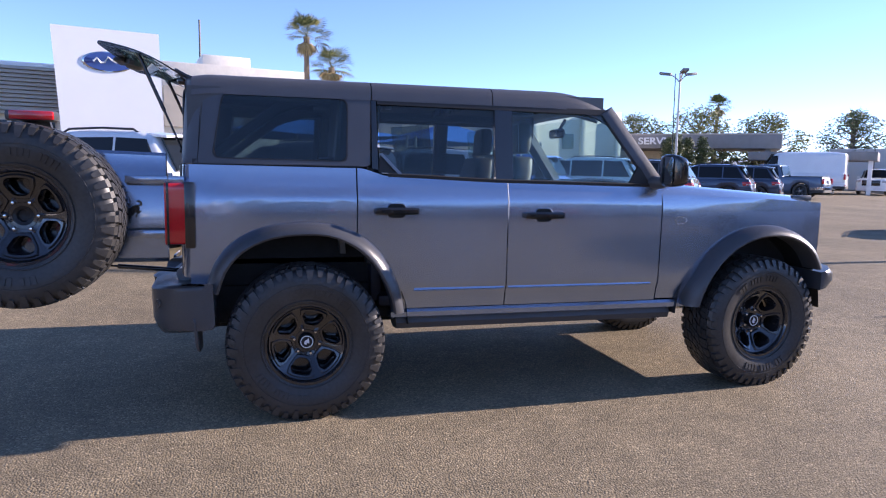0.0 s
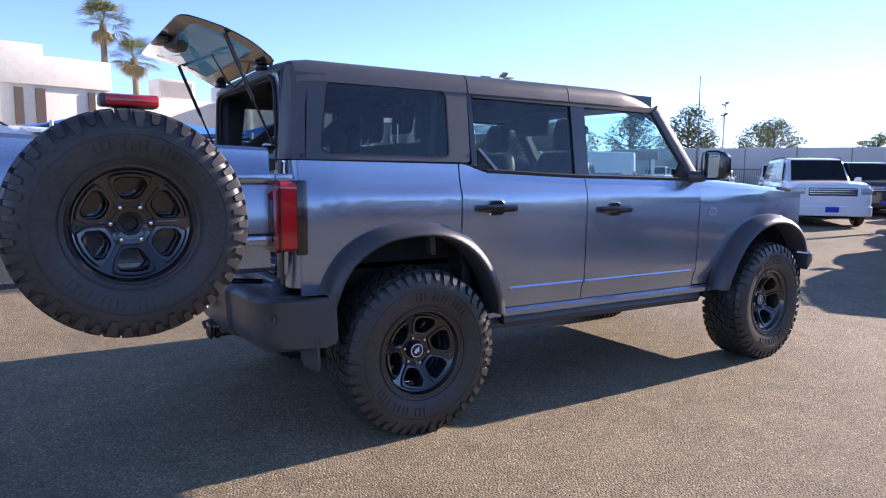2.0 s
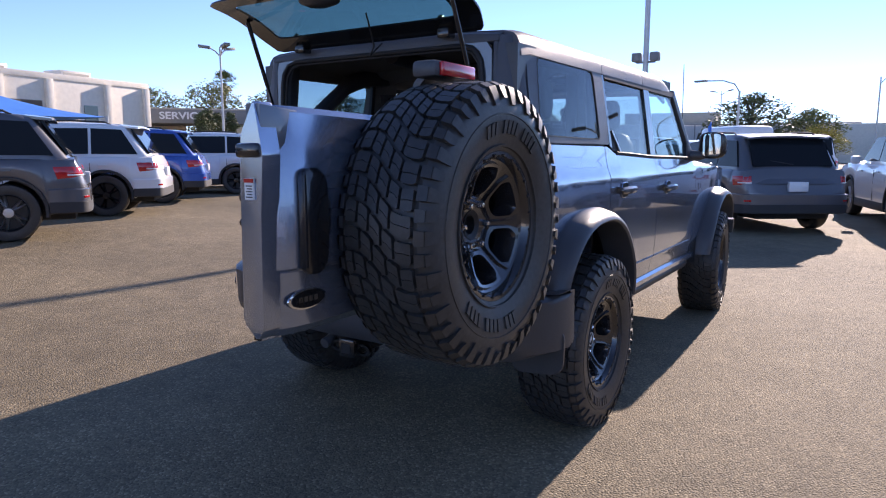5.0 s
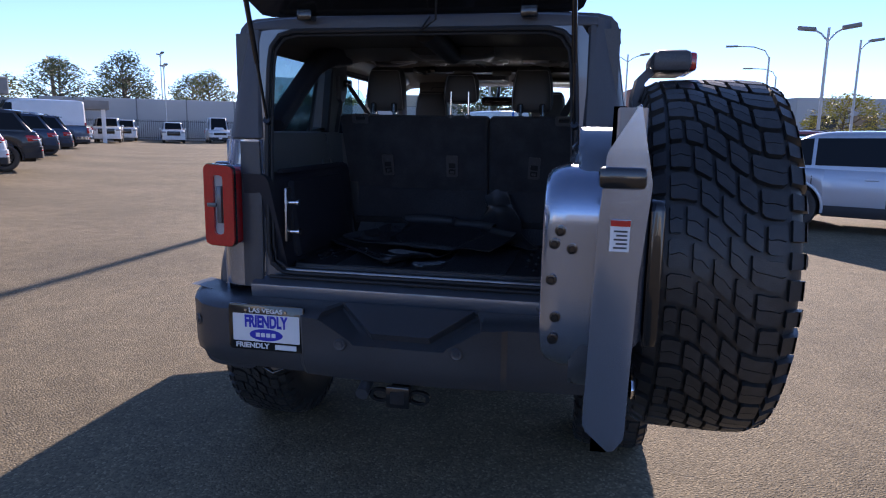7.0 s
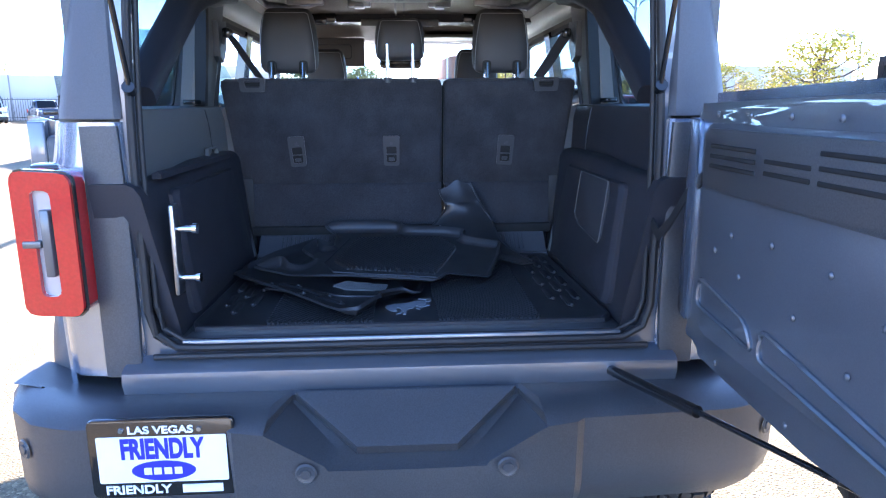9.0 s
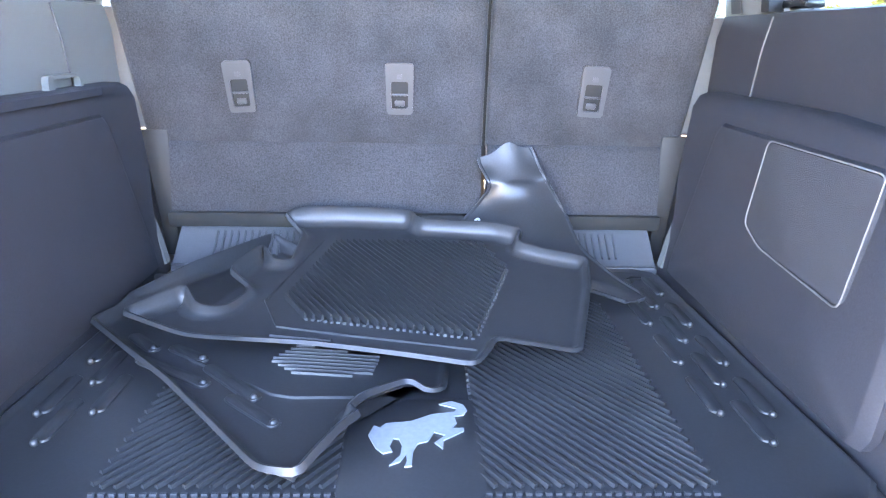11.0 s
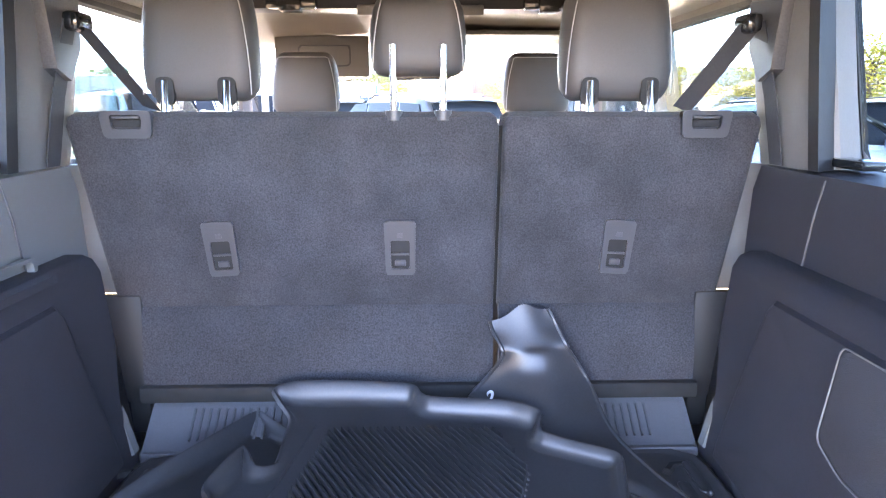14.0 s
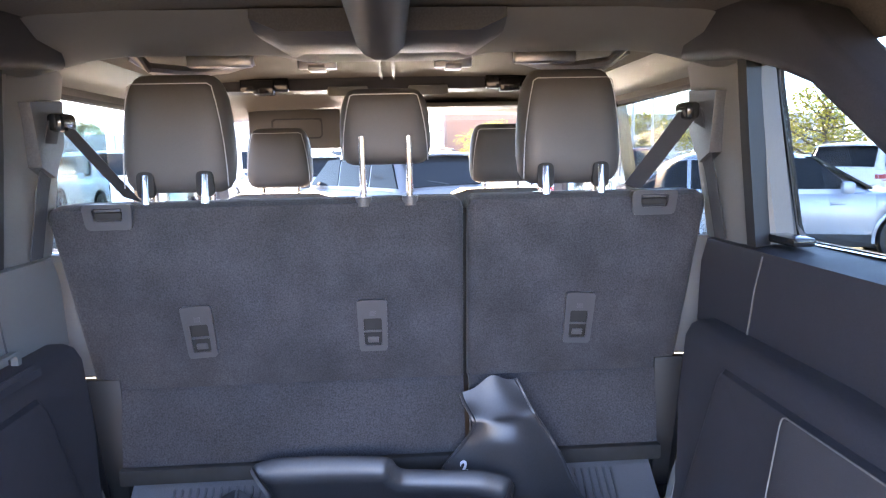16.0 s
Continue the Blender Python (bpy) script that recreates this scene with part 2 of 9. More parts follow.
def asphalt_material():
    m = bpy.data.materials.new("asphalt")
    m.use_nodes = True
    nt, b = m.node_tree, m.node_tree.nodes["Principled BSDF"]
    tc = nt.nodes.new("ShaderNodeTexCoord")
    vor = nt.nodes.new("ShaderNodeTexVoronoi")
    vor.inputs["Scale"].default_value = 95.0
    stones = nt.nodes.new("ShaderNodeValToRGB")
    e = stones.color_ramp.elements
    e[0].position, e[0].color = 0.0, (0.122, 0.098, 0.061, 1)
    e[1].position, e[1].color = 1.0, (0.337, 0.272, 0.172, 1)
    e.new(0.55).color = (0.192, 0.152, 0.093, 1)
    e.new(0.85).color = (0.229, 0.181, 0.110, 1)
    sep = nt.nodes.new("ShaderNodeSeparateColor")
    broad = nt.nodes.new("ShaderNodeTexNoise")
    broad.inputs["Scale"].default_value, broad.inputs["Detail"].default_value = 0.35, 5.0
    mid = nt.nodes.new("ShaderNodeTexNoise")
    mid.inputs["Scale"].default_value, mid.inputs["Detail"].default_value = 4.0, 6.0
    for n in (vor, broad, mid):
        nt.links.new(tc.outputs["Object"], n.inputs["Vector"])
    nt.links.new(vor.outputs["Color"], sep.inputs[0])
    nt.links.new(sep.outputs[0], stones.inputs["Fac"])
    last = stones.outputs["Color"]
    for n, lo, hi in ((broad, 0.78, 1.22), (mid, 0.85, 1.15)):
        mr = nt.nodes.new("ShaderNodeMapRange")
        mr.inputs["From Min"].default_value, mr.inputs["From Max"].default_value = 0.3, 0.7
        mr.inputs["To Min"].default_value, mr.inputs["To Max"].default_value = lo, hi
        nt.links.new(n.outputs["Fac"], mr.inputs["Value"])
        mx = nt.nodes.new("ShaderNodeMix")
        mx.data_type, mx.blend_type = "RGBA", "MULTIPLY"
        mx.inputs["Factor"].default_value = 1.0
        nt.links.new(last, mx.inputs["A"])
        nt.links.new(mr.outputs["Result"], mx.inputs["B"])
        last = mx.outputs["Result"]
    nt.links.new(last, b.inputs["Base Color"])
    b.inputs["Roughness"].default_value = 0.85
    b.inputs["Specular IOR Level"].default_value = 0.35
    bp = nt.nodes.new("ShaderNodeBump")
    bp.inputs["Strength"].default_value, bp.inputs["Distance"].default_value = 0.7, 0.006
    nt.links.new(vor.outputs["Distance"], bp.inputs["Height"])
    bp.invert = True
    nt.links.new(bp.outputs["Normal"], b.inputs["Normal"])
    return m


ASPHALT = asphalt_material()
PAINT = paint("grey_metallic_paint", (0.300, 0.355, 0.450), metal=0.80, rough=0.20)
# the body paint again, darkened to carry the shade on inner faces
PAINT_IN = material("grey_paint_darkened", (0.130, 0.146, 0.170), 0.33, 0.45, spots=0.06, scale=500, wear=0.06, wear_scale=6, coat=1.0)
HARDTOP = material("grained_hardtop", (0.066, 0.070, 0.082), 0.42, spots=0.12, scale=350, bump=0.25, bump_scale=700, wear=0.08)
PLASTIC = material("black_grained_plastic", (0.058, 0.060, 0.065), 0.34, spots=0.2, scale=300, bump=0.2, bump_scale=700, wear=0.1)
GLOSS_BLACK = material("gloss_black", (0.012, 0.012, 0.013), 0.18, coat=0.6, wear=0.1)
RUBBER = material("tyre_rubber", (0.034, 0.033, 0.032), 0.42, spots=0.25, scale=60, bump=0.2, bump_scale=300, wear=0.3, wear_scale=5)
SEAL = material("door_seal", (0.016, 0.016, 0.017), 0.6, bump=0.1, bump_scale=200)
CHROME = material("chrome", (0.75, 0.75, 0.76), 0.08, 1.0)
STEEL = material("galvanised_steel", (0.42, 0.42, 0.43), 0.35, 1.0, spots=0.1, scale=50)
TINT = glass("privacy_glass", (0.48, 0.56, 0.58))
CLEAR = glass("side_glass", (0.74, 0.88, 0.88))
UNDER = material("underbody_black", (0.012, 0.012, 0.012), 0.8, spots=0.3, scale=20, bump=0.3, bump_scale=40)

# ---- the ground ----
def ground_height(x, y):
    """The lot is level round the car and rises gently to the row by the showroom."""
    ease = lambda t: t * t * (3 - 2 * t)
    rise = ease(max(0.0, min(1.0, (-0.559 * x + 0.829 * y - 2.2) / 3.6)))
    return 0.018 + 0.20 * rise * (1 - ease(max(0.0, min(1.0, (math.hypot(x, y) - 80) / 200))))


def ground_sheet():
    bm = bmesh.new()
    rings, n = [], 144
    for r in (2.0, 3.0, 4.0, 5.0, 6.0, 7.0, 8.0, 9.5, 11.0, 13.0, 15.0, 18.0, 21.0, 25.0, 30.0, 36.0, 44.0, 54.0, 66.0, 80.0, 120.0, 180.0, 300.0, 4000.0):
        ring = [(r * math.cos(2 * math.pi * k / n), r * math.sin(2 * math.pi * k / n)) for k in range(n)]
        rings.append([bm.verts.new((x, y, ground_height(x, y))) for x, y in ring])
    bm.faces.new(rings[0])
    for a, b in zip(rings, rings[1:]):
        for k in range(n):
            bm.faces.new((a[k], a[(k + 1) % n], b[(k + 1) % n], b[k]))
    return bm


tagged(link_mesh("ground", ground_sheet(), ASPHALT, smooth=30), "worn grey-brown asphalt of a car lot", "ground", kind="structure")

# ---- the off-road car: x ahead from the rear axle, y to its left, z up ----
car = thing("off_road_car", "dark grey off-road car with black hardtop and swung-out tailgate", "car")


def lerp_rows(rows, v):
    if v <= rows[0][0]:
        return rows[0][1]
    for (a, b), (c, d) in zip(rows, rows[1:]):
        if v <= c:
            t = (v - a) / (c - a)
            t = t * t * (3 - 2 * t) * 0.4 + t * 0.6
            return b + (d - b) * t
    return rows[-1][1]


SIDE = [(0.52, 0.775), (0.60, 0.808), (0.697, 0.822), (0.706, 0.836), (0.90, 0.842), (1.15, 0.846), (1.238, 0.843), (1.252, 0.836), (1.275, 0.825), (1.36, 0.808), (1.41, 0.802)]


def body_y(x, z):
    if z <= 1.41:
        y = lerp_rows(SIDE, z)
    else:
        y = 0.802 - (z - 1.41) * 0.165
    if x > 2.6:
        y -= 0.055 * ((x - 2.6) / 0.85) ** 2.2
    if x < -0.35:
        y -= 0.02 * ((-0.35 - x) / 0.3) ** 2
    return y


def on_side(s):
    return lambda x, z, d=0.0: (x, s * (body_y(x, z) - d), z)


def belt(x):
    return lerp_rows([(-0.7, 1.398), (0.29, 1.392), (0.43, 1.352), (1.15, 1.326), (2.14, 1.312)], x)


ARCH_R = [(-0.545, 0.74), (-0.50, 0.87), (-0.41, 0.985), (-0.27, 1.062), (-0.10, 1.092), (0.10, 1.088), (0.27, 1.03), (0.39, 0.93), (0.47, 0.80), (0.515, 0.69), (0.535, 0.585)]
ARCH_F = [(2.355, 0.555), (2.39, 0.68), (2.46, 0.81), (2.56, 0.93), (2.70, 1.02), (2.87, 1.066), (3.05, 1.062), (3.20, 1.01), (3.31, 0.92), (3.375, 0.80)]
INNER_R = [(-0.475, 0.72), (-0.435, 0.835), (-0.355, 0.935), (-0.235, 1.0), (-0.09, 1.028), (0.09, 1.024), (0.235, 0.965), (0.335, 0.875), (0.405, 0.765), (0.445, 0.67), (0.462, 0.585)]
INNER_F = [(2.43, 0.555), (2.46, 0.665), (2.525, 0.785), (2.615, 0.88), (2.73, 0.955), (2.88, 0.998), (3.04, 0.995), (3.165, 0.95), (3.26, 0.875), (3.325, 0.775)]


def arch(rows, x, low):
    if x < rows[0][0] or x > rows[-1][0]:
        return low
    for (a, b), (c, d) in zip(rows, rows[1:]):
        if x <= c:
            return b + (d - b) * (x - a) / (c - a) - 0.03
    return low


def columns(a, b, n, extra=()):
    xs = sorted(set(span(a, b, n)) | {e for e in extra if a < e < b})
    return [x for i, x in enumerate(xs) if i == 0 or x - xs[i - 1] > 0.004 or x in (a, b)]


def flare(outer, inner, s):
    """A wheel arch lip: plain band, bulge, edge and return, along the arch."""
    rows = []
    n = len(outer)
    for i in range(n):
        (ax, az), (bx, bz) = outer[i], inner[i]
        e = min(i, n - 1 - i) / (n - 1) * 2
        out = 0.092 + 0.018 * min(1.0, e * 3)
        y0 = body_y(ax, az)
        sec = []
        for t, dy in ((0.0, -0.02), (0.0, 0.006), (0.10, 0.034), (0.30, 0.072), (0.62, out - 0.006), (0.86, out), (1.0, out - 0.008), (1.02, out - 0.03), (0.98, -0.06)):
            sec.append((ax + (bx - ax) * t, s * (0.838 + dy if t > 0 else y0 + dy), az + (bz - az) * t))
        rows.append(sec)
    bm = bmesh.new()
    fine = []
    for i in range(n - 1):
        for k in range(3):
            t = k / 3
            p0, p1, p2, p3 = rows[max(i - 1, 0)], rows[i], rows[i + 1], rows[min(i + 2, n - 1)]
            fine.append([tuple(0.5 * (2 * Vector(b) + (Vector(c) - Vector(a)) * t + (2 * Vector(a) - 5 * Vector(b) + 4 * Vector(c) - Vector(d)) * t * t
                               + (3 * Vector(b) - Vector(a) - 3 * Vector(c) + Vector(d)) * t ** 3)) for a, b, c, d in zip(p0, p1, p2, p3)])
    fine.append(rows[-1])
    loft_into(bm, fine)
    return bm


def liner(cx, s):
    """The dark shell over a wheel."""
    bm = bmesh.new()
    secs = []
    for k in range(15):
        a = math.pi * (0.0 + k / 14)
        r = 0.56
        secs.append([(cx + r * math.cos(a), s * y, 0.50 + r * 0.98 * math.sin(a)) for y in (0.835, 0.60)])
    loft_into(bm, secs, cap=False, closed=False)
    bm.faces.new([bm.verts.new((cx + 0.56 * math.cos(math.pi * k / 14), s * 0.60, 0.50 + 0.549 * math.sin(math.pi * k / 14))) for k in range(15)])
    return bm


def side_shell(s, rear_door_to, front_door_to):
    """The panels of one side, with the parents of its two doors' pieces."""
    pl = on_side(s)
    part("rear_quarter_panel", strip_panel(columns(-0.615, 0.259, 44), lambda x: arch(ARCH_R, x, 0.74), lambda x: belt(x), pl, 14), PAINT, car)
    part("front_door", strip_panel(columns(1.155, 2.168, 30), lambda x: 0.592, belt, pl, 18), PAINT, front_door_to)
    part("rear_door", strip_panel(columns(0.267, 1.148, 40), lambda x: arch(ARCH_R, x, 0.592), belt, pl, 18), PAINT, rear_door_to)
    part("front_fender", strip_panel(columns(2.176, 3.42, 48), lambda x: arch(ARCH_F, x, 0.60 if x < 2.6 else 0.80), lambda x: 1.262 - 0.045 * max(0, (x - 2.2) / 1.2) ** 1.5, pl, 12), PAINT, car)
    part("wheel_arch_flare", flare(ARCH_R, INNER_R, s), PLASTIC, car)
    part("wheel_arch_flare", flare(ARCH_F, INNER_F, s), PLASTIC, car)
    part("wheel_arch_liner", liner(0.0, s), UNDER, car)
    part("wheel_arch_liner", liner(2.87, s), UNDER, car)
    # sill under the doors, with its rail
    secs = []
    for x in span(0.46, 2.42, 10):
        secs.append([(x, s * y, z) for y, z in ((0.70, 0.590), (0.806, 0.588), (0.822, 0.572), (0.822, 0.545), (0.800, 0.530), (0.70, 0.520))])
    part("sill", loft(secs), PAINT, car)
    secs = []
    for x in span(0.50, 2.30, 8):
        secs.append([(x, s * y, z) for y, z in ((0.60, 0.528), (0.775, 0.526), (0.785, 0.50), (0.77, 0.465), (0.66, 0.455), (0.60, 0.47))])
    part("rock_rail", loft(secs), PLASTIC, car)
    # belt moulding over the doors
    secs = []
    for x in span(0.44, 2.12, 20):
        y = body_y(x, belt(x))
        secs.append([(x, s * (y + dy), belt(x) + dz) for dy, dz in ((0.004, -0.004), (0.006, 0.012), (-0.004, 0.017), (-0.03, 0.012), (-0.03, -0.004))])
    part("belt_moulding", loft(secs), SEAL, car)
    for x, to in ((0.482, rear_door_to), (1.372, front_door_to)):
        handle(x, s, to)
    # crease low on the doors
    for a, b, to in ((0.590, 1.140, rear_door_to), (1.163, 2.120, front_door_to)):
        part("door_crease", loft([[(x, s * (body_y(x, z) + dy), z) for z, dy in ((0.684, -0.004), (0.6995, 0.007), (0.703, 0.007), (0.722, -0.004))] for x in span(a, b, 10)]), PAINT, to)
    # fender badge
    if s < 0:
        bm = bmesh.new()
        pts = [(2.262, 1.103), (2.275, 1.122), (2.30, 1.128), (2.345, 1.116), (2.352, 1.098), (2.33, 1.080), (2.285, 1.076)]
        ring = ring_panel(pts, [(2.3 + (u - 2.3) * 0.9, 1.102 + (v - 1.102) * 0.84) for u, v in pts], lambda u, v, d: (u, s * (body_y(u, v) + 0.004 - d), v), 1, 42, 0.003)
        part("side_badge", ring, CHROME, car, "pale outlined badge")


def handle(x, s, to):
    """A straight pull bar over a rounded pocket."""
    z = 1.158 if x < 1 else 1.134
    y = body_y(x, z)
    bm = bmesh.new()
    secs = []
    for u, h, d in ((-0.125, 0.010, 0.0), (-0.120, 0.017, 0.010), (-0.095, 0.0195, 0.016), (0.0, 0.0205, 0.018), (0.095, 0.0195, 0.016), (0.122, 0.017, 0.010), (0.128, 0.010, 0.0)):
        secs.append([(x + u, s * (y + 0.020), z - h), (x + u, s * (y + 0.024 + d * 0.6), z - h), (x + u, s * (y + 0.028 + d), z - h * 0.4), (x + u, s * (y + 0.028 + d), z + h * 0.4), (x + u, s * (y + 0.024 + d * 0.6), z + h), (x + u, s * (y + 0.020), z + h)])
    loft_into(bm, secs)
    for u in (-0.105, 0.105):
        box_into(bm, x + u - 0.016, s * y - 0.004, z - 0.014, x + u + 0.016, s * (y + 0.026), z + 0.014, 0.003)
    part("door_handle", bm, GLOSS_BLACK, to, "black pull handle")
    # the pocket's shade is a flat black plate on the door skin
    cup = rounded([(x - 0.045, z - 0.040), (x + 0.045, z - 0.040), (x + 0.062, z), (x + 0.045, z + 0.040), (x - 0.045, z + 0.040), (x - 0.062, z)], 0.026)
    part("handle_pocket_shade", prism(cup, lambda u, v, w: (u, s * (y + 0.0045 - w), v), 0.01), UNDER, to)
    part("recess_lip", tube([(u, s * (y + 0.004), v) for u, v in cup + cup[:1]], 0.0035, 6), PAINT, to)


rear_door_left = new("rear_door_open", None)
rear_door_left.parent = car
rear_door_left["label"] = "rear side door swung wide"
front_door_left = new("front_door_open", None)
front_door_left.parent = car
front_door_left["label"] = "front side door swung open"
side_shell(-1, car, car)
side_shell(1, rear_door_left, front_door_left)


# upper body: hardtop sides with their windows
def hardtop_side(s):
    pl = on_side(s)
    outer = rounded([(-0.573, 1.404), (0.338, 1.402), (0.348, 1.80), (-0.535, 1.832)], [0.004, 0.004, 0.01, 0.01])
    win = rounded([(-0.505, 1.432), (0.213, 1.424), (0.222, 1.776), (-0.446, 1.790)], [0.045, 0.03, 0.045, 0.05])
    part("hardtop_side", ring_panel(outer, win, lambda u, v, d: pl(u, v, d), 3, 96, 0.02), HARDTOP, car)
    lip = [(-0.14 + (u + 0.14) * 1.0, v) for u, v in win]
    small = [(-0.14 + (u + 0.14) * 0.982, 1.606 + (v - 1.606) * 0.965) for u, v in win]
    part("window_seal", ring_panel(lip, small, lambda u, v, d: pl(u, v, d - 0.001), 1, 96, 0.012), SEAL, car)
    pane = part("side_window", prism(resample(small, 40), lambda u, v, w: pl(u, v, 0.004 + w), 0.004), TINT, car, "dark tinted side window", smooth=0)
    pane.visible_shadow = False


def roof_section(x, drop=0.0, cut=0.0, inner=False):
    """Half outline of the roof, from the side to the middle."""
    k = 1 - cut
    rows = [(0.7445, 1.772), (0.738, 1.815), (0.728, 1.845), (0.705, 1.868), (0.66, 1.880), (0.45, 1.892), (0.2, 1.899), (0.0, 1.900)]
    if inner:
        rows = [(0.715, 1.772), (0.708, 1.808), (0.69, 1.828), (0.655, 1.840), (0.55, 1.848), (0.4, 1.853), (0.2, 1.856), (0.0, 1.857)]
    return [(x, y * k, z - drop - (0.1 * cut * (y / 0.74) ** 2)) for y, z in rows]


def roof_panel(x0, x1, n, drop=lambda x: 0.0, cut=lambda x: 0.0):
    secs = []
    for x in span(x0, x1, n):
        o = roof_section(x, drop(x), cut(x))
        i = roof_section(x, drop(x), cut(x), True)
        full = o + [(a, -b, c) for a, b, c in o[-2::-1]]
        under = i + [(a, -b, c) for a, b, c in i[-2::-1]]
        secs.append(full + under[::-1])
    return loft(secs)


def front_drop(x):
    return 0.085 * max(0.0, (x - 1.45) / 0.38) ** 2.2


for s in (-1, 1):
    hardtop_side(s)
part("roof_rear_panel", roof_panel(-0.60, 0.350, 12, lambda x: 0.012 * max(0, (-0.5 - x) / 0.1) ** 2 - 0.0), HARDTOP, car)
part("roof_middle_panel", roof_panel(0.357, 1.068, 8), HARDTOP, car)
part("roof_front_panel", roof_panel(1.075, 1.83, 14, front_drop, lambda x: 0.012 * max(0.0, (x - 1.45) / 0.38) ** 2), HARDTOP, car)


# rear corners: paint below, hardtop above, wrapped round to the jamb
def corner_section(z, s, upper):
    y = body_y(-0.60, z)
    k = 0.0 if not upper else (z - 1.41) * 0.06
    jam = 0.625 if not upper else 0.625 - 0.0 * (z - 1.41)
    pts = [(-0.575, y), (-0.60, y - 0.004), (-0.632, y - 0.018), (-0.652, y - 0.045), (-0.662, y - 0.085), (-0.664, jam + 0.03), (-0.662, jam + 0.012), (-0.650, jam), (-0.60, jam - 0.0), (-0.575, jam + 0.03)]
    return [(px + k, s * py, z) for px, py in pts]


for s in (-1, 1):
    part("rear_corner_panel", loft([corner_section(z, s, False) for z in (0.80, 0.90, 1.0, 1.15, 1.25, 1.32, 1.398)]), PAINT, car)
    part("hardtop_corner", loft([corner_section(z, s, True) for z in (1.405, 1.50, 1.62, 1.74, 1.80, 1.845)]), HARDTOP, car)
# header over the rear opening
secs = []
for y in span(-0.66, 0.66, 12):
    e = 0.02 * (abs(y) / 0.66) ** 4
    secs.append([(-0.55, y, 1.885 - e), (-0.60, y, 1.880 - e), (-0.632, y, 1.868 - e), (-0.642, y, 1.845 - e), (-0.640, y, 1.822), (-0.625, y, 1.812), (-0.57, y, 1.812)])
part("rear_header", loft(secs), HARDTOP, car)


# windows of the doors, pillars
def side_glass(s, pts, mat, to, name, label):
    pl = on_side(s)
    pane = part(name, prism(rounded(pts, 0.02, 3), lambda u, v, w: pl(u, v, 0.012 + w), 0.004), mat, to, label, smooth=0)
    pane.visible_shadow = False


def bar_on_side(s, pts, mat, to, name, depth=0.03, proud=0.0):
    pl = on_side(s)
    part(name, prism(pts, lambda u, v, w: pl(u, v, w - proud), depth), mat, to)


for s, to, front_to in ((-1, car, car), (1, rear_door_left, front_door_left)):
    side_glass(s, [(0.405, 1.372), (1.075, 1.340), (1.080, 1.762), (0.385, 1.768)], TINT if s < 0 else TINT, to, "rear_door_window", "dark tinted door window")
    side_glass(s, [(1.185, 1.336), (2.06, 1.318), (1.80, 1.752), (1.190, 1.758)], CLEAR, front_to, "front_door_window", "clear door window")
    bar_on_side(s, [(0.350, 1.395), (0.385, 1.385), (0.378, 1.772), (0.352, 1.772)], GLOSS_BLACK, car, "rear_pillar", 0.05, -0.002)
    bar_on_side(s, [(1.080, 1.345), (1.188, 1.340), (1.190, 1.764), (1.082, 1.766)], GLOSS_BLACK, car, "middle_pillar", 0.04, 0.0)
    bar_on_side(s, [(0.385, 1.752), (1.80, 1.742), (1.83, 1.752), (1.83, 1.775), (0.385, 1.778)], SEAL, car, "window_top_seal", 0.03, 0.001)
    # sloped trim at the rear foot of the rear door window
    bar_on_side(s, [(0.392, 1.475), (0.408, 1.48), (0.52, 1.365), (0.50, 1.360)], PAINT_IN if s < 0 else SEAL, to, "window_divider", 0.012, 0.004)
    bar_on_side(s, [(0.388, 1.372), (0.50, 1.366), (0.398, 1.470)], SEAL, to, "window_corner", 0.01, -0.006)
    # windscreen pillar
    secs = []
    for t in span(0, 1, 6):
        x, z = 1.812 + 0.345 * t, 1.765 - 0.455 * t
        y = body_y(x, z) + 0.004
        secs.append([(x + dx, s * (y + dy), z + dz) for dx, dy, dz in ((-0.035, 0.0, -0.015), (0.0, 0.004, 0.0), (0.04, -0.012, 0.028), (0.05, -0.04, 0.035), (0.0, -0.06, 0.0), (-0.04, -0.03, -0.015))])
    part("windscreen_pillar", loft(secs), HARDTOP, car)
    # small triangle ahead of the front window
    bar_on_side(s, [(1.95, 1.325), (2.10, 1.318), (2.02, 1.44)], SEAL, front_to, "window_corner", 0.02, 0.002)

# windscreen
bm = bmesh.new()
rows = []
for i in range(9):
    t = i / 8
    row = []
    for j in range(13):
        y = (j / 12 * 2 - 1)
        w = 0.70 * (1 - t) + 0.755 * t
        row.append((1.775 + 0.390 * t + 0.028 * (1 - y * y), y * w, 1.745 - 0.410 * t))
    rows.append(row)
loft_into(bm, rows, cap=False, closed=False)
pane = part("windscreen", bm, glass("windscreen_glass", (0.80, 0.88, 0.86)), car, "clear windscreen")
pane.visible_shadow = False

# bonnet
bm = bmesh.new()
rows = []
for x in span(2.16, 3.44, 20):
    t = (x - 2.16) / 1.28
    row = []
    for j in range(21):
        y = j / 10 - 1
        edge = 1.258 - 0.045 * max(0, (x - 2.2) / 1.2) ** 1.5
        crown = (1.338 - 0.088 * t - 0.05 * max(0.0, t - 0.86) ** 2 * 30)
        a = min(1.0, (1 - abs(y)) / 0.16)
        a = a * a * (3 - 2 * a)
        z = edge + (crown - edge) * a - 0.012 * (1 - a) + 0.012 * max(0.0, 1 - (y / 0.5) ** 2)
        row.append((x, y * (body_y(x, 1.25) - 0.003), z))
    rows.append(row)
loft_into(bm, rows, cap=False, closed=False)
thicken(bm, 0.015)
part("bonnet", bm, PAINT, car)
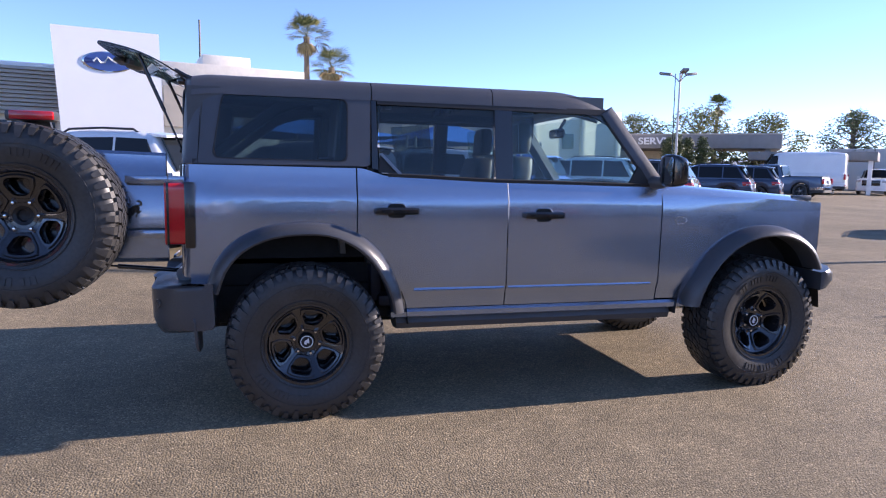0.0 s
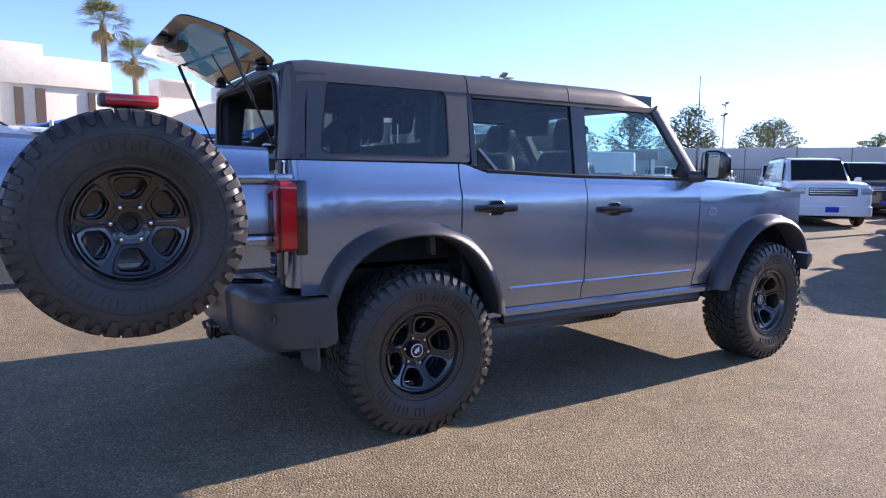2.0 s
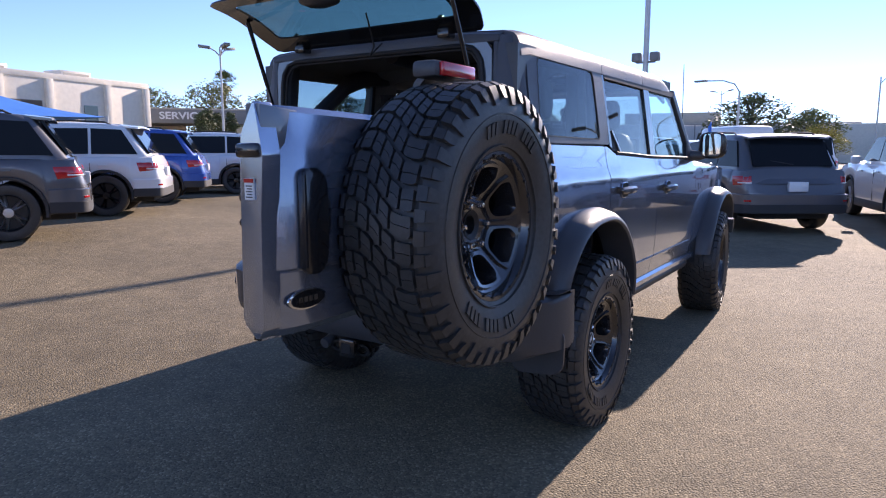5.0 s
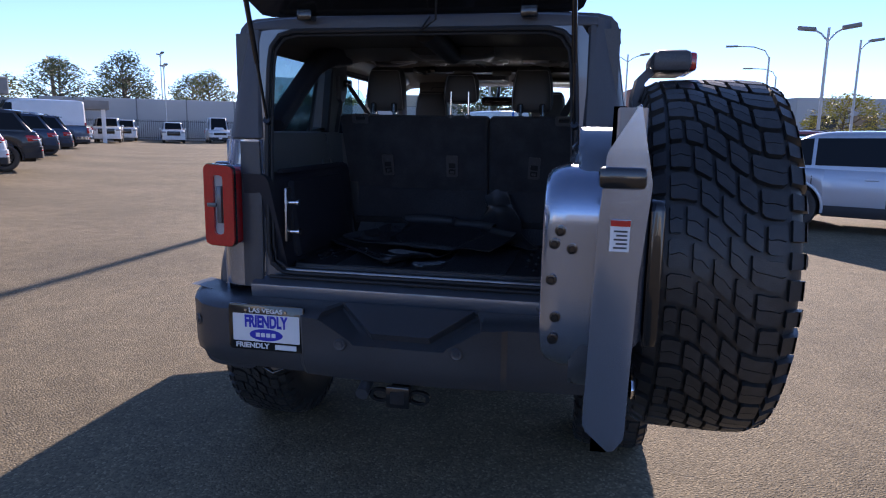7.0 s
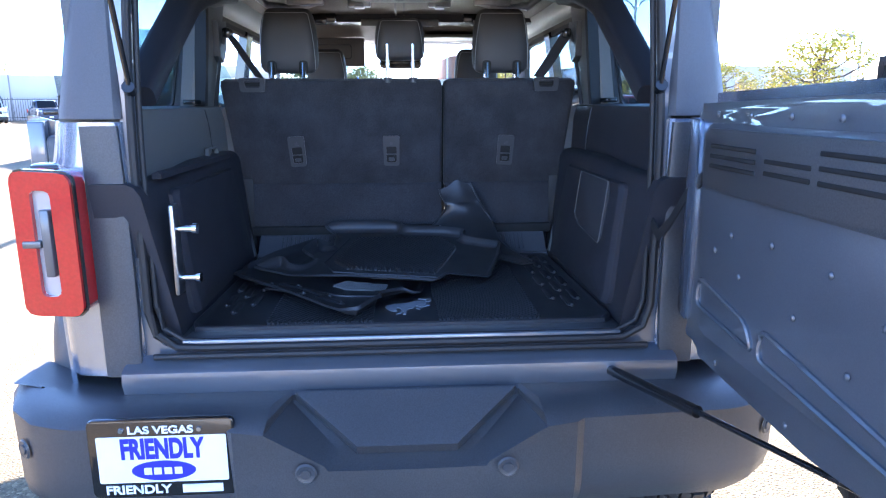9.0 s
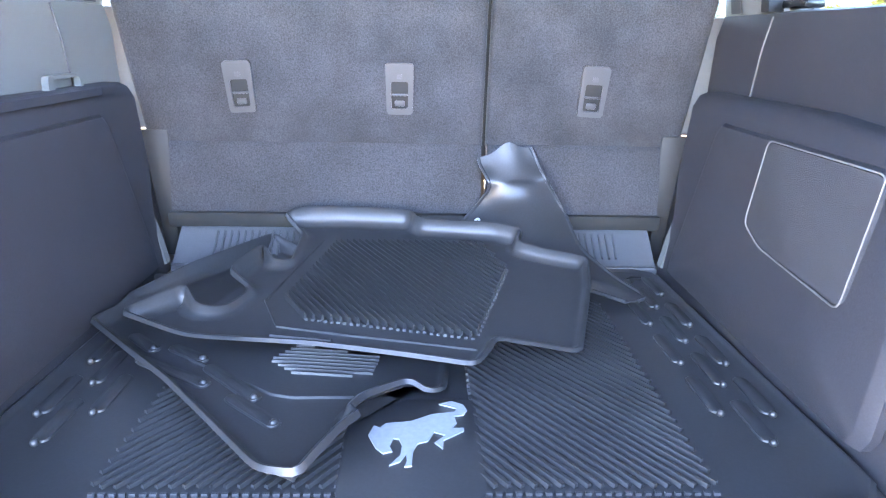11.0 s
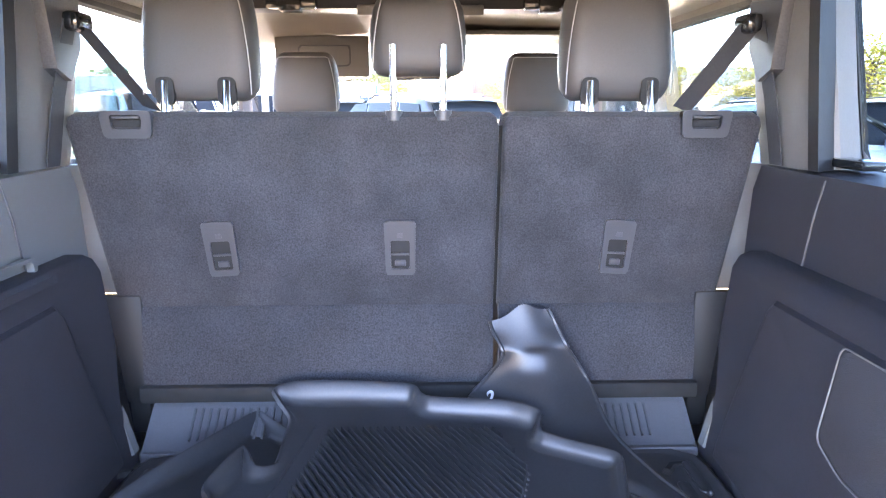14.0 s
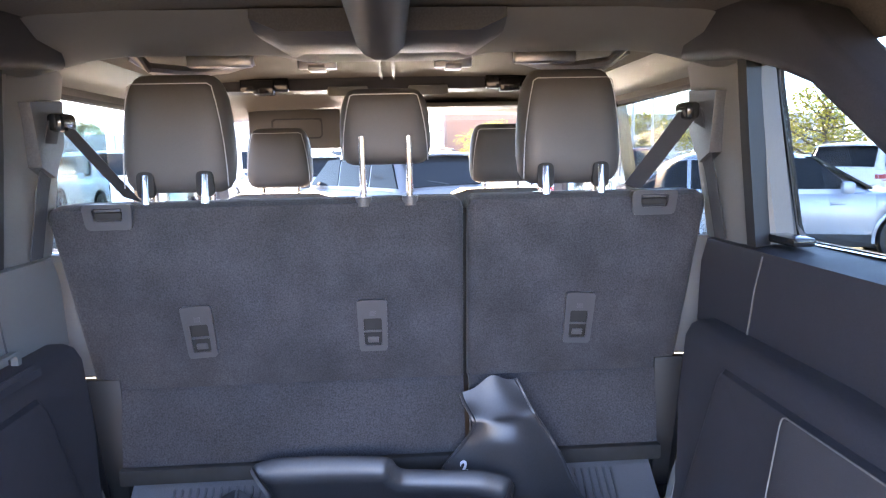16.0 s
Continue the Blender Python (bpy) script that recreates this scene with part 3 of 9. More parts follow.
# trail sights on the bonnet, cowl
for s in (-1, 1):
    part("bonnet_sight", box(3.26, s * 0.70 - 0.012, 1.225, 3.42, s * 0.70 + 0.012, 1.262, 0.008), PLASTIC, car)
part("cowl", box(2.08, -0.74, 1.29, 2.24, 0.74, 1.325, 0.01), PLASTIC, car)
# front end
part("front_panel", box(3.34, -0.72, 0.83, 3.44, 0.72, 1.20, 0.03), PAINT, car)
part("grille", box(3.44, -0.70, 0.90, 3.475, 0.70, 1.15, 0.02), PLASTIC, car)
for s in (-1, 1):
    bm = cyl((3.46, s * 0.585, 1.03), (3.51, s * 0.585, 1.03), 0.105, 0.10, 28)
    lamp = part("headlight", bm, GLOSS_BLACK, car, "round headlight")
    part("lens", cyl((3.505, s * 0.585, 1.03), (3.515, s * 0.585, 1.03), 0.085, 0.08, 24), glass("lamp_glass", (0.9, 0.9, 0.9)), lamp)
    part("side_marker", box(3.385, s * 0.745 - 0.012, 0.95, 3.44, s * 0.745 + 0.018, 1.12, 0.008), material("amber_lens", (0.6, 0.2, 0.02), 0.2, coat=0.5), car)
    part("headlight_housing", box(3.37, s * 0.735 - 0.02, 0.91, 3.465, s * 0.735 + 0.012, 1.16, 0.01), GLOSS_BLACK, car)
bm = bmesh.new()
secs = []
for y, x, h in ((-0.93, 3.40, 0.0), (-0.90, 3.46, 0.01), (-0.80, 3.54, 0.02), (-0.55, 3.60, 0.02), (0.0, 3.62, 0.02), (0.55, 3.60, 0.02), (0.80, 3.54, 0.02), (0.90, 3.46, 0.01), (0.93, 3.40, 0.0)):
    secs.append([(3.34, y, 0.76), (x - 0.03, y, 0.765 + h), (x, y, 0.75), (x, y, 0.70), (x - 0.05, y, 0.645), (3.34, y, 0.64)])
part("front_bumper", loft(secs), PLASTIC, car)

# mirrors
for s in (-1, 1):
    secs = []
    for t, w, h in ((0.0, 0.02, 0.070), (0.02, 0.042, 0.092), (0.06, 0.052, 0.102), (0.12, 0.052, 0.102), (0.165, 0.042, 0.088), (0.185, 0.02, 0.06)):
        y = 0.865 + t
        cx, cz = 2.155 + t * 0.12, 1.412
        ring = [(u, v) for u, v in rounded([(-w, -h), (w * 1.1, -h * 0.9), (w * 0.9, h * 0.8), (-w, h)], 0.03, 4)]
        secs.append([(cx + u, s * y, cz + v) for u, v in ring])
    mir = part("door_mirror", loft(secs), GLOSS_BLACK, car, "gloss black door mirror")
    part("mirror_arm", tube([(2.12, s * 0.80, 1.335), (2.14, s * 0.87, 1.335), (2.16, s * 0.93, 1.35)], [0.045, 0.036, 0.026], 10), PLASTIC, mir)
    part("mirror_glass", prism(rounded([(-0.062, -0.082), (0.062, -0.082), (0.062, 0.082), (-0.062, 0.082)], 0.03), lambda u, v, w: (2.112 + w, s * (0.958 + u), 1.412 + v), 0.004), material("mirror_silver", (0.85, 0.85, 0.85), 0.03, 1.0), mir, smooth=0)

# chassis
bm = box(-0.55, -0.62, 0.50, 3.30, 0.62, 0.72, 0.02)
part("underbody", bm, UNDER, car)
bm = bmesh.new()
for s in (-1, 1):
    box_into(bm, -0.70, s * 0.48 - 0.04, 0.46, 3.40, s * 0.48 + 0.04, 0.58, 0.01)
part("chassis_frame", bm, UNDER, car)
bm = cyl((0, -0.70, 0.43), (0, 0.70, 0.43), 0.045, seg=14)
lathe_into(bm, [(0.0, -0.15), (0.10, -0.12), (0.15, 0.0), (0.10, 0.12), (0.0, 0.15)], 20, Matrix.Translation((0, 0.05, 0.43)) @ Euler((0, 0, 0)).to_matrix().to_4x4())
part("rear_axle", bm, UNDER, car)
part("front_axle", cyl((2.895, -0.70, 0.43), (2.895, 0.70, 0.43), 0.05, seg=12), UNDER, car)
for s in (-1, 1):
    part("shock_absorber", cyl((-0.16, s * 0.56, 0.42), (-0.10, s * 0.52, 0.82), 0.032, seg=12), STEEL, car)
    part("coil_spring", tube([(0.10 + 0.06 * math.cos(k * 0.6), s * 0.50 + 0.06 * math.sin(k * 0.6), 0.50 + k * 0.006) for k in range(66)], 0.009, 6), UNDER, car)
part("exhaust_silencer", box(-0.52, -0.40, 0.44, -0.22, 0.40, 0.58, 0.05), material("silencer_steel", (0.25, 0.24, 0.23), 0.45, 0.9, spots=0.2, scale=30), car)
part("exhaust_pipe", tube([(-0.30, 0.35, 0.50), (-0.52, 0.50, 0.50), (-0.72, 0.56, 0.49)], 0.035, 14), STEEL, car)

antenna = part("antenna", tube([(2.32, -0.690, 1.25), (2.32, -0.688, 1.60), (2.32, -0.680, 2.03)], [0.005, 0.004, 0.003], 6), GLOSS_BLACK, car, "thin whip antenna")
part("antenna_base", cyl((2.32, -0.690, 1.235), (2.32, -0.690, 1.275), 0.016, 0.008, 12), PLASTIC, antenna)
part("front_skid_plate", loft([[(3.46, y, 0.66), (3.44, y, 0.50), (3.36, y, 0.44), (3.10, y, 0.43), (3.10, y, 0.66)] for y in (-0.62, -0.55, 0.0, 0.55, 0.62)]), UNDER, car)


# ---- wheels ----
ALLOY = material("gloss_black_alloy", (0.020, 0.020, 0.022), 0.20, 0.2, coat=1.0, wear=0.15, wear_scale=8)
ALLOY_DULL = material("dark_alloy_barrel", (0.02, 0.02, 0.021), 0.45, 0.4)
WHITE_PRINT = material("white_print", (0.75, 0.75, 0.75), 0.5)


def ribs_and_marks(bm):
    # ribs and raised marks on the sidewall
    for r in (0.242, 0.335):
        lathe_into(bm, [(r - 0.004, 0.130 if r < 0.3 else 0.151), (r - 0.002, 0.140 if r < 0.3 else 0.156), (r + 0.002, 0.141 if r < 0.3 else 0.156), (r + 0.004, 0.133 if r < 0.3 else 0.150)], 72)
    for start in (0.4, 3.4):
        for k in range(13):
            if k in (4, 9):
                continue
            a = start + k * 0.085
            for u in (-1, 1):
                ang = a + u * 0.012
                vs = []
                for rr, zz in ((0.278, 0.1465), (0.316, 0.1535)):
                    for w in (-0.005, 0.005):
                        vs.append(Vector((rr * math.cos(ang + w / 0.3), rr * math.sin(ang + w / 0.3), zz)))
                lo = [bm.verts.new(v) for v in vs]
                hi = [bm.verts.new(v + Vector((0, 0, 0.004))) for v in vs]
                bm.faces.new((hi[0], hi[1], hi[3], hi[2]))
                for p, q in ((0, 1), (1, 3), (3, 2), (2, 0)):
                    bm.faces.new((lo[p], lo[q], hi[q], hi[p]))


def tyre_mesh():
    """A tyre round the z axis; its outer side is at +z."""
    bm = bmesh.new()
    prof = [(0.219, -0.115), (0.228, -0.128), (0.255, -0.138), (0.300, -0.151), (0.342, -0.154), (0.378, -0.148), (0.400, -0.136), (0.412, -0.118),
            (0.4155, -0.06), (0.417, 0.0), (0.4155, 0.06), (0.412, 0.118), (0.400, 0.136), (0.378, 0.148), (0.342, 0.154), (0.300, 0.151), (0.255, 0.138), (0.228, 0.128), (0.219, 0.115)]
    lathe_into(bm, prof, 96)
    ribs_and_marks(bm)
    return bm


def tread_mesh():
    """The close-set blocks of the tread, sipes in them, and the lugs on the shoulders."""
    bm = bmesh.new()

    def crown(h):
        a = abs(h)
        return 0.4315 - 0.10 * (a / 0.15) ** 4 * 0.12 - (0.35 * (a - 0.118) if a > 0.118 else 0.0)

    def plate(ring, deep, shrink=0.95):
        """A block over an outline of (arc length, height across)."""
        cu, cv = sum(u for u, v in ring) / len(ring), sum(v for u, v in ring) / len(ring)
        lo, hi = [], []
        for u, v in ring:
            r = crown(v)
            lo.append(bm.verts.new(((r - deep) * math.cos(u / 0.43), (r - deep) * math.sin(u / 0.43), v)))
            u2, v2 = cu + (u - cu) * shrink, cv + (v - cv) * shrink
            hi.append(bm.verts.new((r * math.cos(u2 / 0.43), r * math.sin(u2 / 0.43), v2)))
        n = len(ring)
        bm.faces.new(hi)
        for k in range(n):
            bm.faces.new((lo[k], lo[(k + 1) % n], hi[(k + 1) % n], hi[k]))

    def wave(v):
        """How far a band of blocks has swept round at height v across."""
        return 0.030 * math.sin(v * 22.0) + 0.28 * v

    n = 39
    step = 2 * math.pi * 0.43 / n
    cuts = (-0.112, -0.070, -0.030, 0.012, 0.052, 0.112)
    for k in range(n):
        u0 = k * step
        shift = (-0.010, 0.004, 0.016)[k % 3]
        rows = [cuts[0]] + [c + shift for c in cuts[1:-1]] + [cuts[-1]]
        for j in range(5):
            a, b = rows[j] + 0.0040, rows[j + 1] - 0.0040
            m = (a + b) / 2
            w = step / 2 - 0.0062 + (0.0014 if j in (1, 3) else 0.0)
            skew = 0.010
            for lo, hi in ((-w, -0.0009), (0.0009, w)):
                ring = []
                for t in (0.0, 0.12, 0.5, 0.88):
                    ring.append((u0 + wave(a + (b - a) * t) + lo + (0.004 if lo < -0.002 and t == 0.0 else 0.0) + 0.0022 * math.sin(t * 9) * (abs(lo) < 0.002), a + (b - a) * t + skew * lo))
                ring.append((u0 + wave(b) + lo + (0.004 if lo < -0.002 else 0.0), b + skew * lo))
                for t in (1.0, 0.88, 0.5, 0.12, 0.0):
                    ring.append((u0 + wave(a + (b - a) * t) + hi - (0.004 if hi > 0.002 and t in (0.0, 1.0) else 0.0) + 0.0022 * math.sin(t * 9) * (abs(hi) < 0.002), a + (b - a) * t + skew * hi))
                plate(ring, 0.014, 0.985)
    n = 46
    step = 2 * math.pi / n
    for k in range(n):
        for sgn, off in ((-1, 0.55), (1, 0.05)):
            a = (k + off) * step
            wide = 0.0215 if k % 2 else 0.0175
            u = a * 0.43
            plate([(u - wide, sgn * 0.116), (u + wide, sgn * 0.116), (u + wide * 0.92, sgn * 0.141), (u - wide * 0.92, sgn * 0.141)], 0.016, 0.97)
            # lugs that run down the shoulder, long and short by turns
            end = 0.362 if k % 2 else 0.380
            vs = []
            for dz in (0.006, -0.006):
                for r, hh, w in ((0.416, 0.138, wide * 0.92), (0.396, 0.1455, wide * 0.85), (end, 0.1525, wide * 0.55)):
                    for i in (-1, 1):
                        ang = a + i * w / 0.43
                        vs.append(bm.verts.new((r * math.cos(ang), r * math.sin(ang), sgn * (hh + dz))))
            for q in ((0, 1, 3, 2), (2, 3, 5, 4), (0, 2, 8, 6), (2, 4, 10, 8), (1, 7, 9, 3), (3, 9, 11, 5), (4, 5, 11, 10)):
                bm.faces.new([vs[i] for i in q])
    return bm


def rim_mesh():
    """The black alloy rim: barrel, lip and a face with six windows, round z with the face at +z."""
    bm = bmesh.new()
    lathe_into(bm, [(0.205, -0.115), (0.222, -0.118), (0.226, -0.105), (0.205, -0.085), (0.190, 0.0), (0.196, 0.085), (0.206, 0.104), (0.222, 0.112), (0.229, 0.119), (0.226, 0.127), (0.214, 0.126), (0.206, 0.112), (0.200, 0.085)], 72)
    face_z = lambda r: 0.032 + 0.072 * max(0.0, (r - 0.07) / 0.135) ** 1.15
    for k in range(6):
        a0 = 2 * math.pi * k / 6
        outer, n = [], 40
        for j in range(10):
            a = a0 - math.pi / 6 + math.pi / 3 * j / 10
            outer.append((0.203 * math.cos(a), 0.203 * math.sin(a)))
        for j in range(10):
            r = 0.203 - 0.138 * j / 10
            outer.append((r * math.cos(a0 + math.pi / 6), r * math.sin(a0 + math.pi / 6)))
        for j in range(10):
            a = a0 + math.pi / 6 - math.pi / 3 * j / 10
            outer.append((0.065 * math.cos(a), 0.065 * math.sin(a)))
        for j in range(10):
            r = 0.065 + 0.138 * j / 10
            outer.append((r * math.cos(a0 - math.pi / 6), r * math.sin(a0 - math.pi / 6)))
        hole = rounded([(0.174, -0.036), (0.174, 0.036), (0.150, 0.058), (0.112, 0.037), (0.099, 0.017), (0.099, -0.017), (0.112, -0.037), (0.150, -0.058)], 0.007, 3)
        c, s = math.cos(a0), math.sin(a0)
        hole = [(u * c - v * s, u * s + v * c) for u, v in hole]
        a = [Vector(p) for p in outer]
        b = resample(hole, n)
        j0 = min(range(n), key=lambda j: sum((a[i] - b[(i + j) % n]).length for i in range(n)))
        b = b[j0:] + b[:j0]
        rows = []
        for t, dz in ((0.0, 0.0), (0.40, -0.001), (0.50, 0.009), (0.82, 0.010), (0.90, 0.002), (1.0, -0.006), (1.0, -0.06)):
            rows.append([bm.verts.new((*a[i].lerp(b[i], t), face_z(a[i].lerp(b[i], t).length) + dz)) for i in range(n)])
        for p, q in zip(rows, rows[1:]):
            for i in range(n):
                bm.faces.new((p[i], p[(i + 1) % n], q[(i + 1) % n], q[i]))
    lathe_into(bm, [(0.066, 0.030), (0.063, 0.034), (0.046, 0.032), (0.044, 0.018)], 36)
    for k in range(24):
        a = 2 * math.pi * (k + 0.5) / 24
        lathe_into(bm, [(0.0045, 0.0), (0.0045, 0.006), (0.003, 0.008), (0.0, 0.008)], 6, Matrix.Translation((0.2145 * math.cos(a), 0.2145 * math.sin(a), 0.1245)))
    lathe_into(bm, [(0.19, -0.04), (0.10, -0.05), (0.0, -0.05)], 36)
    bmesh.ops.remove_doubles(bm, verts=bm.verts, dist=0.0006)
    return bm


def hub_mesh():
    bm = bmesh.new()
    lathe_into(bm, [(0.040, 0.015), (0.040, 0.054), (0.036, 0.060), (0.0, 0.061)], 28)
    return bm


def ring_mesh():
    bm = bmesh.new()
    lathe_into(bm, [(0.030, 0.0612), (0.031, 0.063), (0.0345, 0.063), (0.0355, 0.0605)], 28)
    # a plain running shape in the cap
    prism_into(bm, [(-0.018, -0.004), (-0.010, 0.008), (0.006, 0.012), (0.018, 0.016), (0.014, 0.004), (0.010, -0.014), (0.002, -0.004), (-0.008, -0.015)], lambda u, v, w: (u, v, 0.060 + w), 0.003)
    return bm


def nut_mesh():
    bm = bmesh.new()
    lathe_into(bm, [(0.011, 0.020), (0.011, 0.050), (0.007, 0.057), (0.0, 0.058)], 6)
    return bm


TYRE, TREAD = tyre_mesh(), tread_mesh()
RIM, HUB, RING, NUT = rim_mesh(), hub_mesh(), ring_mesh(), nut_mesh()


def wheel(name, m, label, disc=True):
    """A wheel as a part of the car; its axle is m's z."""
    tyre = part(name, TYRE.copy(), RUBBER, car, label, smooth=30)
    tyre.matrix_local = m
    tagged(part("tread", TREAD.copy(), RUBBER, tyre, smooth=30), kind="stuff")
    part("rim", RIM.copy(), ALLOY, tyre, "black six-window alloy rim", smooth=30)
    if disc:
        part("hub_cap", HUB.copy(), ALLOY_DULL, tyre)
        part("cap_ring", RING.copy(), WHITE_PRINT, tyre)
    else:
        bm = bmesh.new()
        lathe_into(bm, [(0.046, 0.034), (0.030, 0.027), (0.026, 0.004), (0.0, 0.002)], 24)
        part("hub_opening", bm, ALLOY_DULL, tyre)
    for k in range(6):
        nut = part("wheel_nut", NUT.copy(), CHROME, tyre)
        a = 2 * math.pi * (k + 0.5) / 6
        nut.matrix_local = Matrix.Translation((0.070 * math.cos(a), 0.070 * math.sin(a), 0.0))
    return tyre


for x, wy, turn, steer in ((-0.018, 0.806, 0.3, 0.0), (2.895, 0.792, 0.9, 4.0)):
    for s in (-1, 1):
        wheel("wheel", Matrix.Translation((x, s * wy, 0.434)) @ Matrix.Rotation(radians(steer), 4, "Z") @ Euler((radians(90) if s < 0 else radians(-90), 0, 0)).to_matrix().to_4x4() @ Matrix.Rotation(turn, 4, "Z"), "mud-terrain tyre with deep lugs")


# ---- rear of the car ----
RED = material("red_lens", (0.55, 0.012, 0.015), 0.12, coat=1.0, spots=0.1, scale=120)
LENS = material("clear_lens", (0.46, 0.46, 0.48), 0.15, 0.2, coat=1.0)
LAMP_BAR = material("lamp_bar_grey", (0.12, 0.12, 0.125), 0.3, 0.3, coat=0.4)
BADGE_BLUE = material("badge_blue", (0.02, 0.045, 0.22), 0.2, coat=0.8)
WHITE = material("white_enamel", (0.82, 0.82, 0.82), 0.35, wear=0.03)
PLATE_BLUE = material("plate_blue_print", (0.02, 0.03, 0.45), 0.4)

GALLOP = [(-0.46, -0.01), (-0.38, -0.21), (-0.31, -0.29), (-0.23, -0.26), (-0.26, -0.18), (-0.23, -0.06), (-0.18, -0.07), (-0.15, -0.17), (-0.16, -0.32), (-0.25, -0.46), (-0.16, -0.41), (-0.11, -0.3), (-0.1, -0.4), (-0.12, -0.48), (-0.06, -0.47), (-0.05, -0.26), (-0.01, -0.14), (0.08, -0.1), (0.14, 0.04), (0.24, -0.01), (0.14, -0.13), (0.21, -0.22), (0.22, -0.09), (0.41, 0.06), (0.41, 0.11), (0.3, 0.1), (0.35, 0.19), (0.33, 0.31), (0.42, 0.33), (0.46, 0.41), (0.43, 0.52), (0.31, 0.59), (0.19, 0.53), (0.36, 0.45), (0.34, 0.39), (0.11, 0.34), (-0.08, 0.22), (-0.31, 0.19), (-0.36, 0.11), (-0.42, 0.15)]


def tail_lamp(s):
    pl = lambda u, v, w: (-0.735 + w, s * u, v)
    house = part("tail_lamp", box(-0.640, s * 0.778 - 0.070, 0.958, -0.585, s * 0.778 + 0.072, 1.306, 0.012), GLOSS_BLACK, car, "tall tail lamp with a red frame and a clear middle")
    outer = rounded([(0.716, 0.972), (0.842, 0.978), (0.842, 1.300), (0.716, 1.292)], 0.025)
    inner = rounded([(0.760, 1.020), (0.802, 1.020), (0.802, 1.258), (0.760, 1.255)], 0.014)
    part("red_lens", ring_panel(outer, inner, pl, 2, 64, 0.108), RED, house, "red lens frame")
    part("clear_lens", prism(inner, lambda u, v, w: (-0.722 + w, s * u, v), 0.03), LENS, house, "clear lens")
    bm = box(-0.742, s * 0.775 - 0.010, 1.065, -0.712, s * 0.775 + 0.010, 1.215, 0.004)
    box_into(bm, -0.738, s * 0.795 - 0.005, 1.130, -0.715, s * 0.795 + 0.035, 1.146, 0.003)
    part("lamp_bar", bm, LAMP_BAR, house)
    part("lamp_rim", ring_panel([(0.779 + (u - 0.779) * 1.05, 1.136 + (v - 1.136) * 1.025) for u, v in outer], [(0.779 + (u - 0.779) * 0.985, 1.136 + (v - 1.136) * 0.993) for u, v in outer], lambda u, v, w: (-0.725 + w, s * u, v), 1, 64, 0.012), GLOSS_BLACK, house)


for s in (-1, 1):
    tail_lamp(s)


# rear bumper: a face that steps out and is cut back in the middle
def bumper_face(y):
    a = abs(y)
    return lerp_rows([(0.0, -0.885), (0.36, -0.880), (0.40, -0.845), (0.74, -0.825), (0.83, -0.80), (0.90, -0.74), (0.945, -0.65), (0.965, -0.56)], a)


def recess_half(z):
    return 0.14 + 0.135 * max(0.0, min(1.0, (z - 0.66) / 0.082))


bm = bmesh.new()
secs = []
outer_cols = [0.38, 0.40, 0.44, 0.52, 0.62, 0.74, 0.78, 0.83, 0.865, 0.90, 0.925, 0.945, 0.965]
cols = [(None, -y) for y in outer_cols[::-1]] + [(-1.0, -0.034)] + [(u, 0.0) for u in (-1.0, -0.6, -0.2, 0.2, 0.6, 1.0)] + [(1.0, 0.034)] + [(None, y) for y in outer_cols]
for u, v in cols:
    def at(z, u=u, v=v):
        return v if u is None else u * recess_half(z) + v
    deep = 0.13 if u is not None and v == 0.0 else 0.0
    y = at(0.74)
    x = bumper_face(y)
    e = max(0.0, (abs(y) - 0.80) / 0.165)
    low = 0.50 + 0.055 * e
    sec = [(-0.50, y, 0.755 + 0.03 * e), (-0.66, y, 0.765 + 0.025 * e), (min(x + (0.185 if deep else 0.10), -0.55), y, 0.768 + 0.02 * e), (x + (0.165 if deep else 0.03), y, 0.760 + 0.015 * e)]
    for z in (0.742, 0.725, 0.69, 0.665, 0.652, 0.620, 0.58):
        d = 0.045 + deep * (z - 0.66) / 0.082 if deep and z > 0.66 else 0.0
        sec.append((bumper_face(at(z)) + 0.004 * (0.742 - z) / 0.1 + d, at(z), z + 0.02 * e * (z > 0.65)))
    y = at(0.55)
    sec += [(bumper_face(y) + 0.02, y, 0.54), (bumper_face(y) + 0.05, y, low), (min(bumper_face(y) + 0.16, -0.50), y, low - 0.005), (-0.49, y, low + 0.02)]
    secs.append(sec)
loft_into(bm, secs)
part("rear_bumper", bm, PLASTIC, car, "dark grained rear bumper", smooth=30)
pad = [(-0.735, -0.262, 0.776), (-0.852, -0.112, 0.694), (-0.852, 0.112, 0.694), (-0.735, 0.262, 0.776)]
part("step_pad", loft([[(x + 0.58 * d, y * k, z - 0.81 * d) for x, y, z in pad] for d, k in ((0.0, 0.985), (0.003, 1.0), (0.035, 1.0))]), PLASTIC, car, "sloping step pad in the bumper", smooth=20)
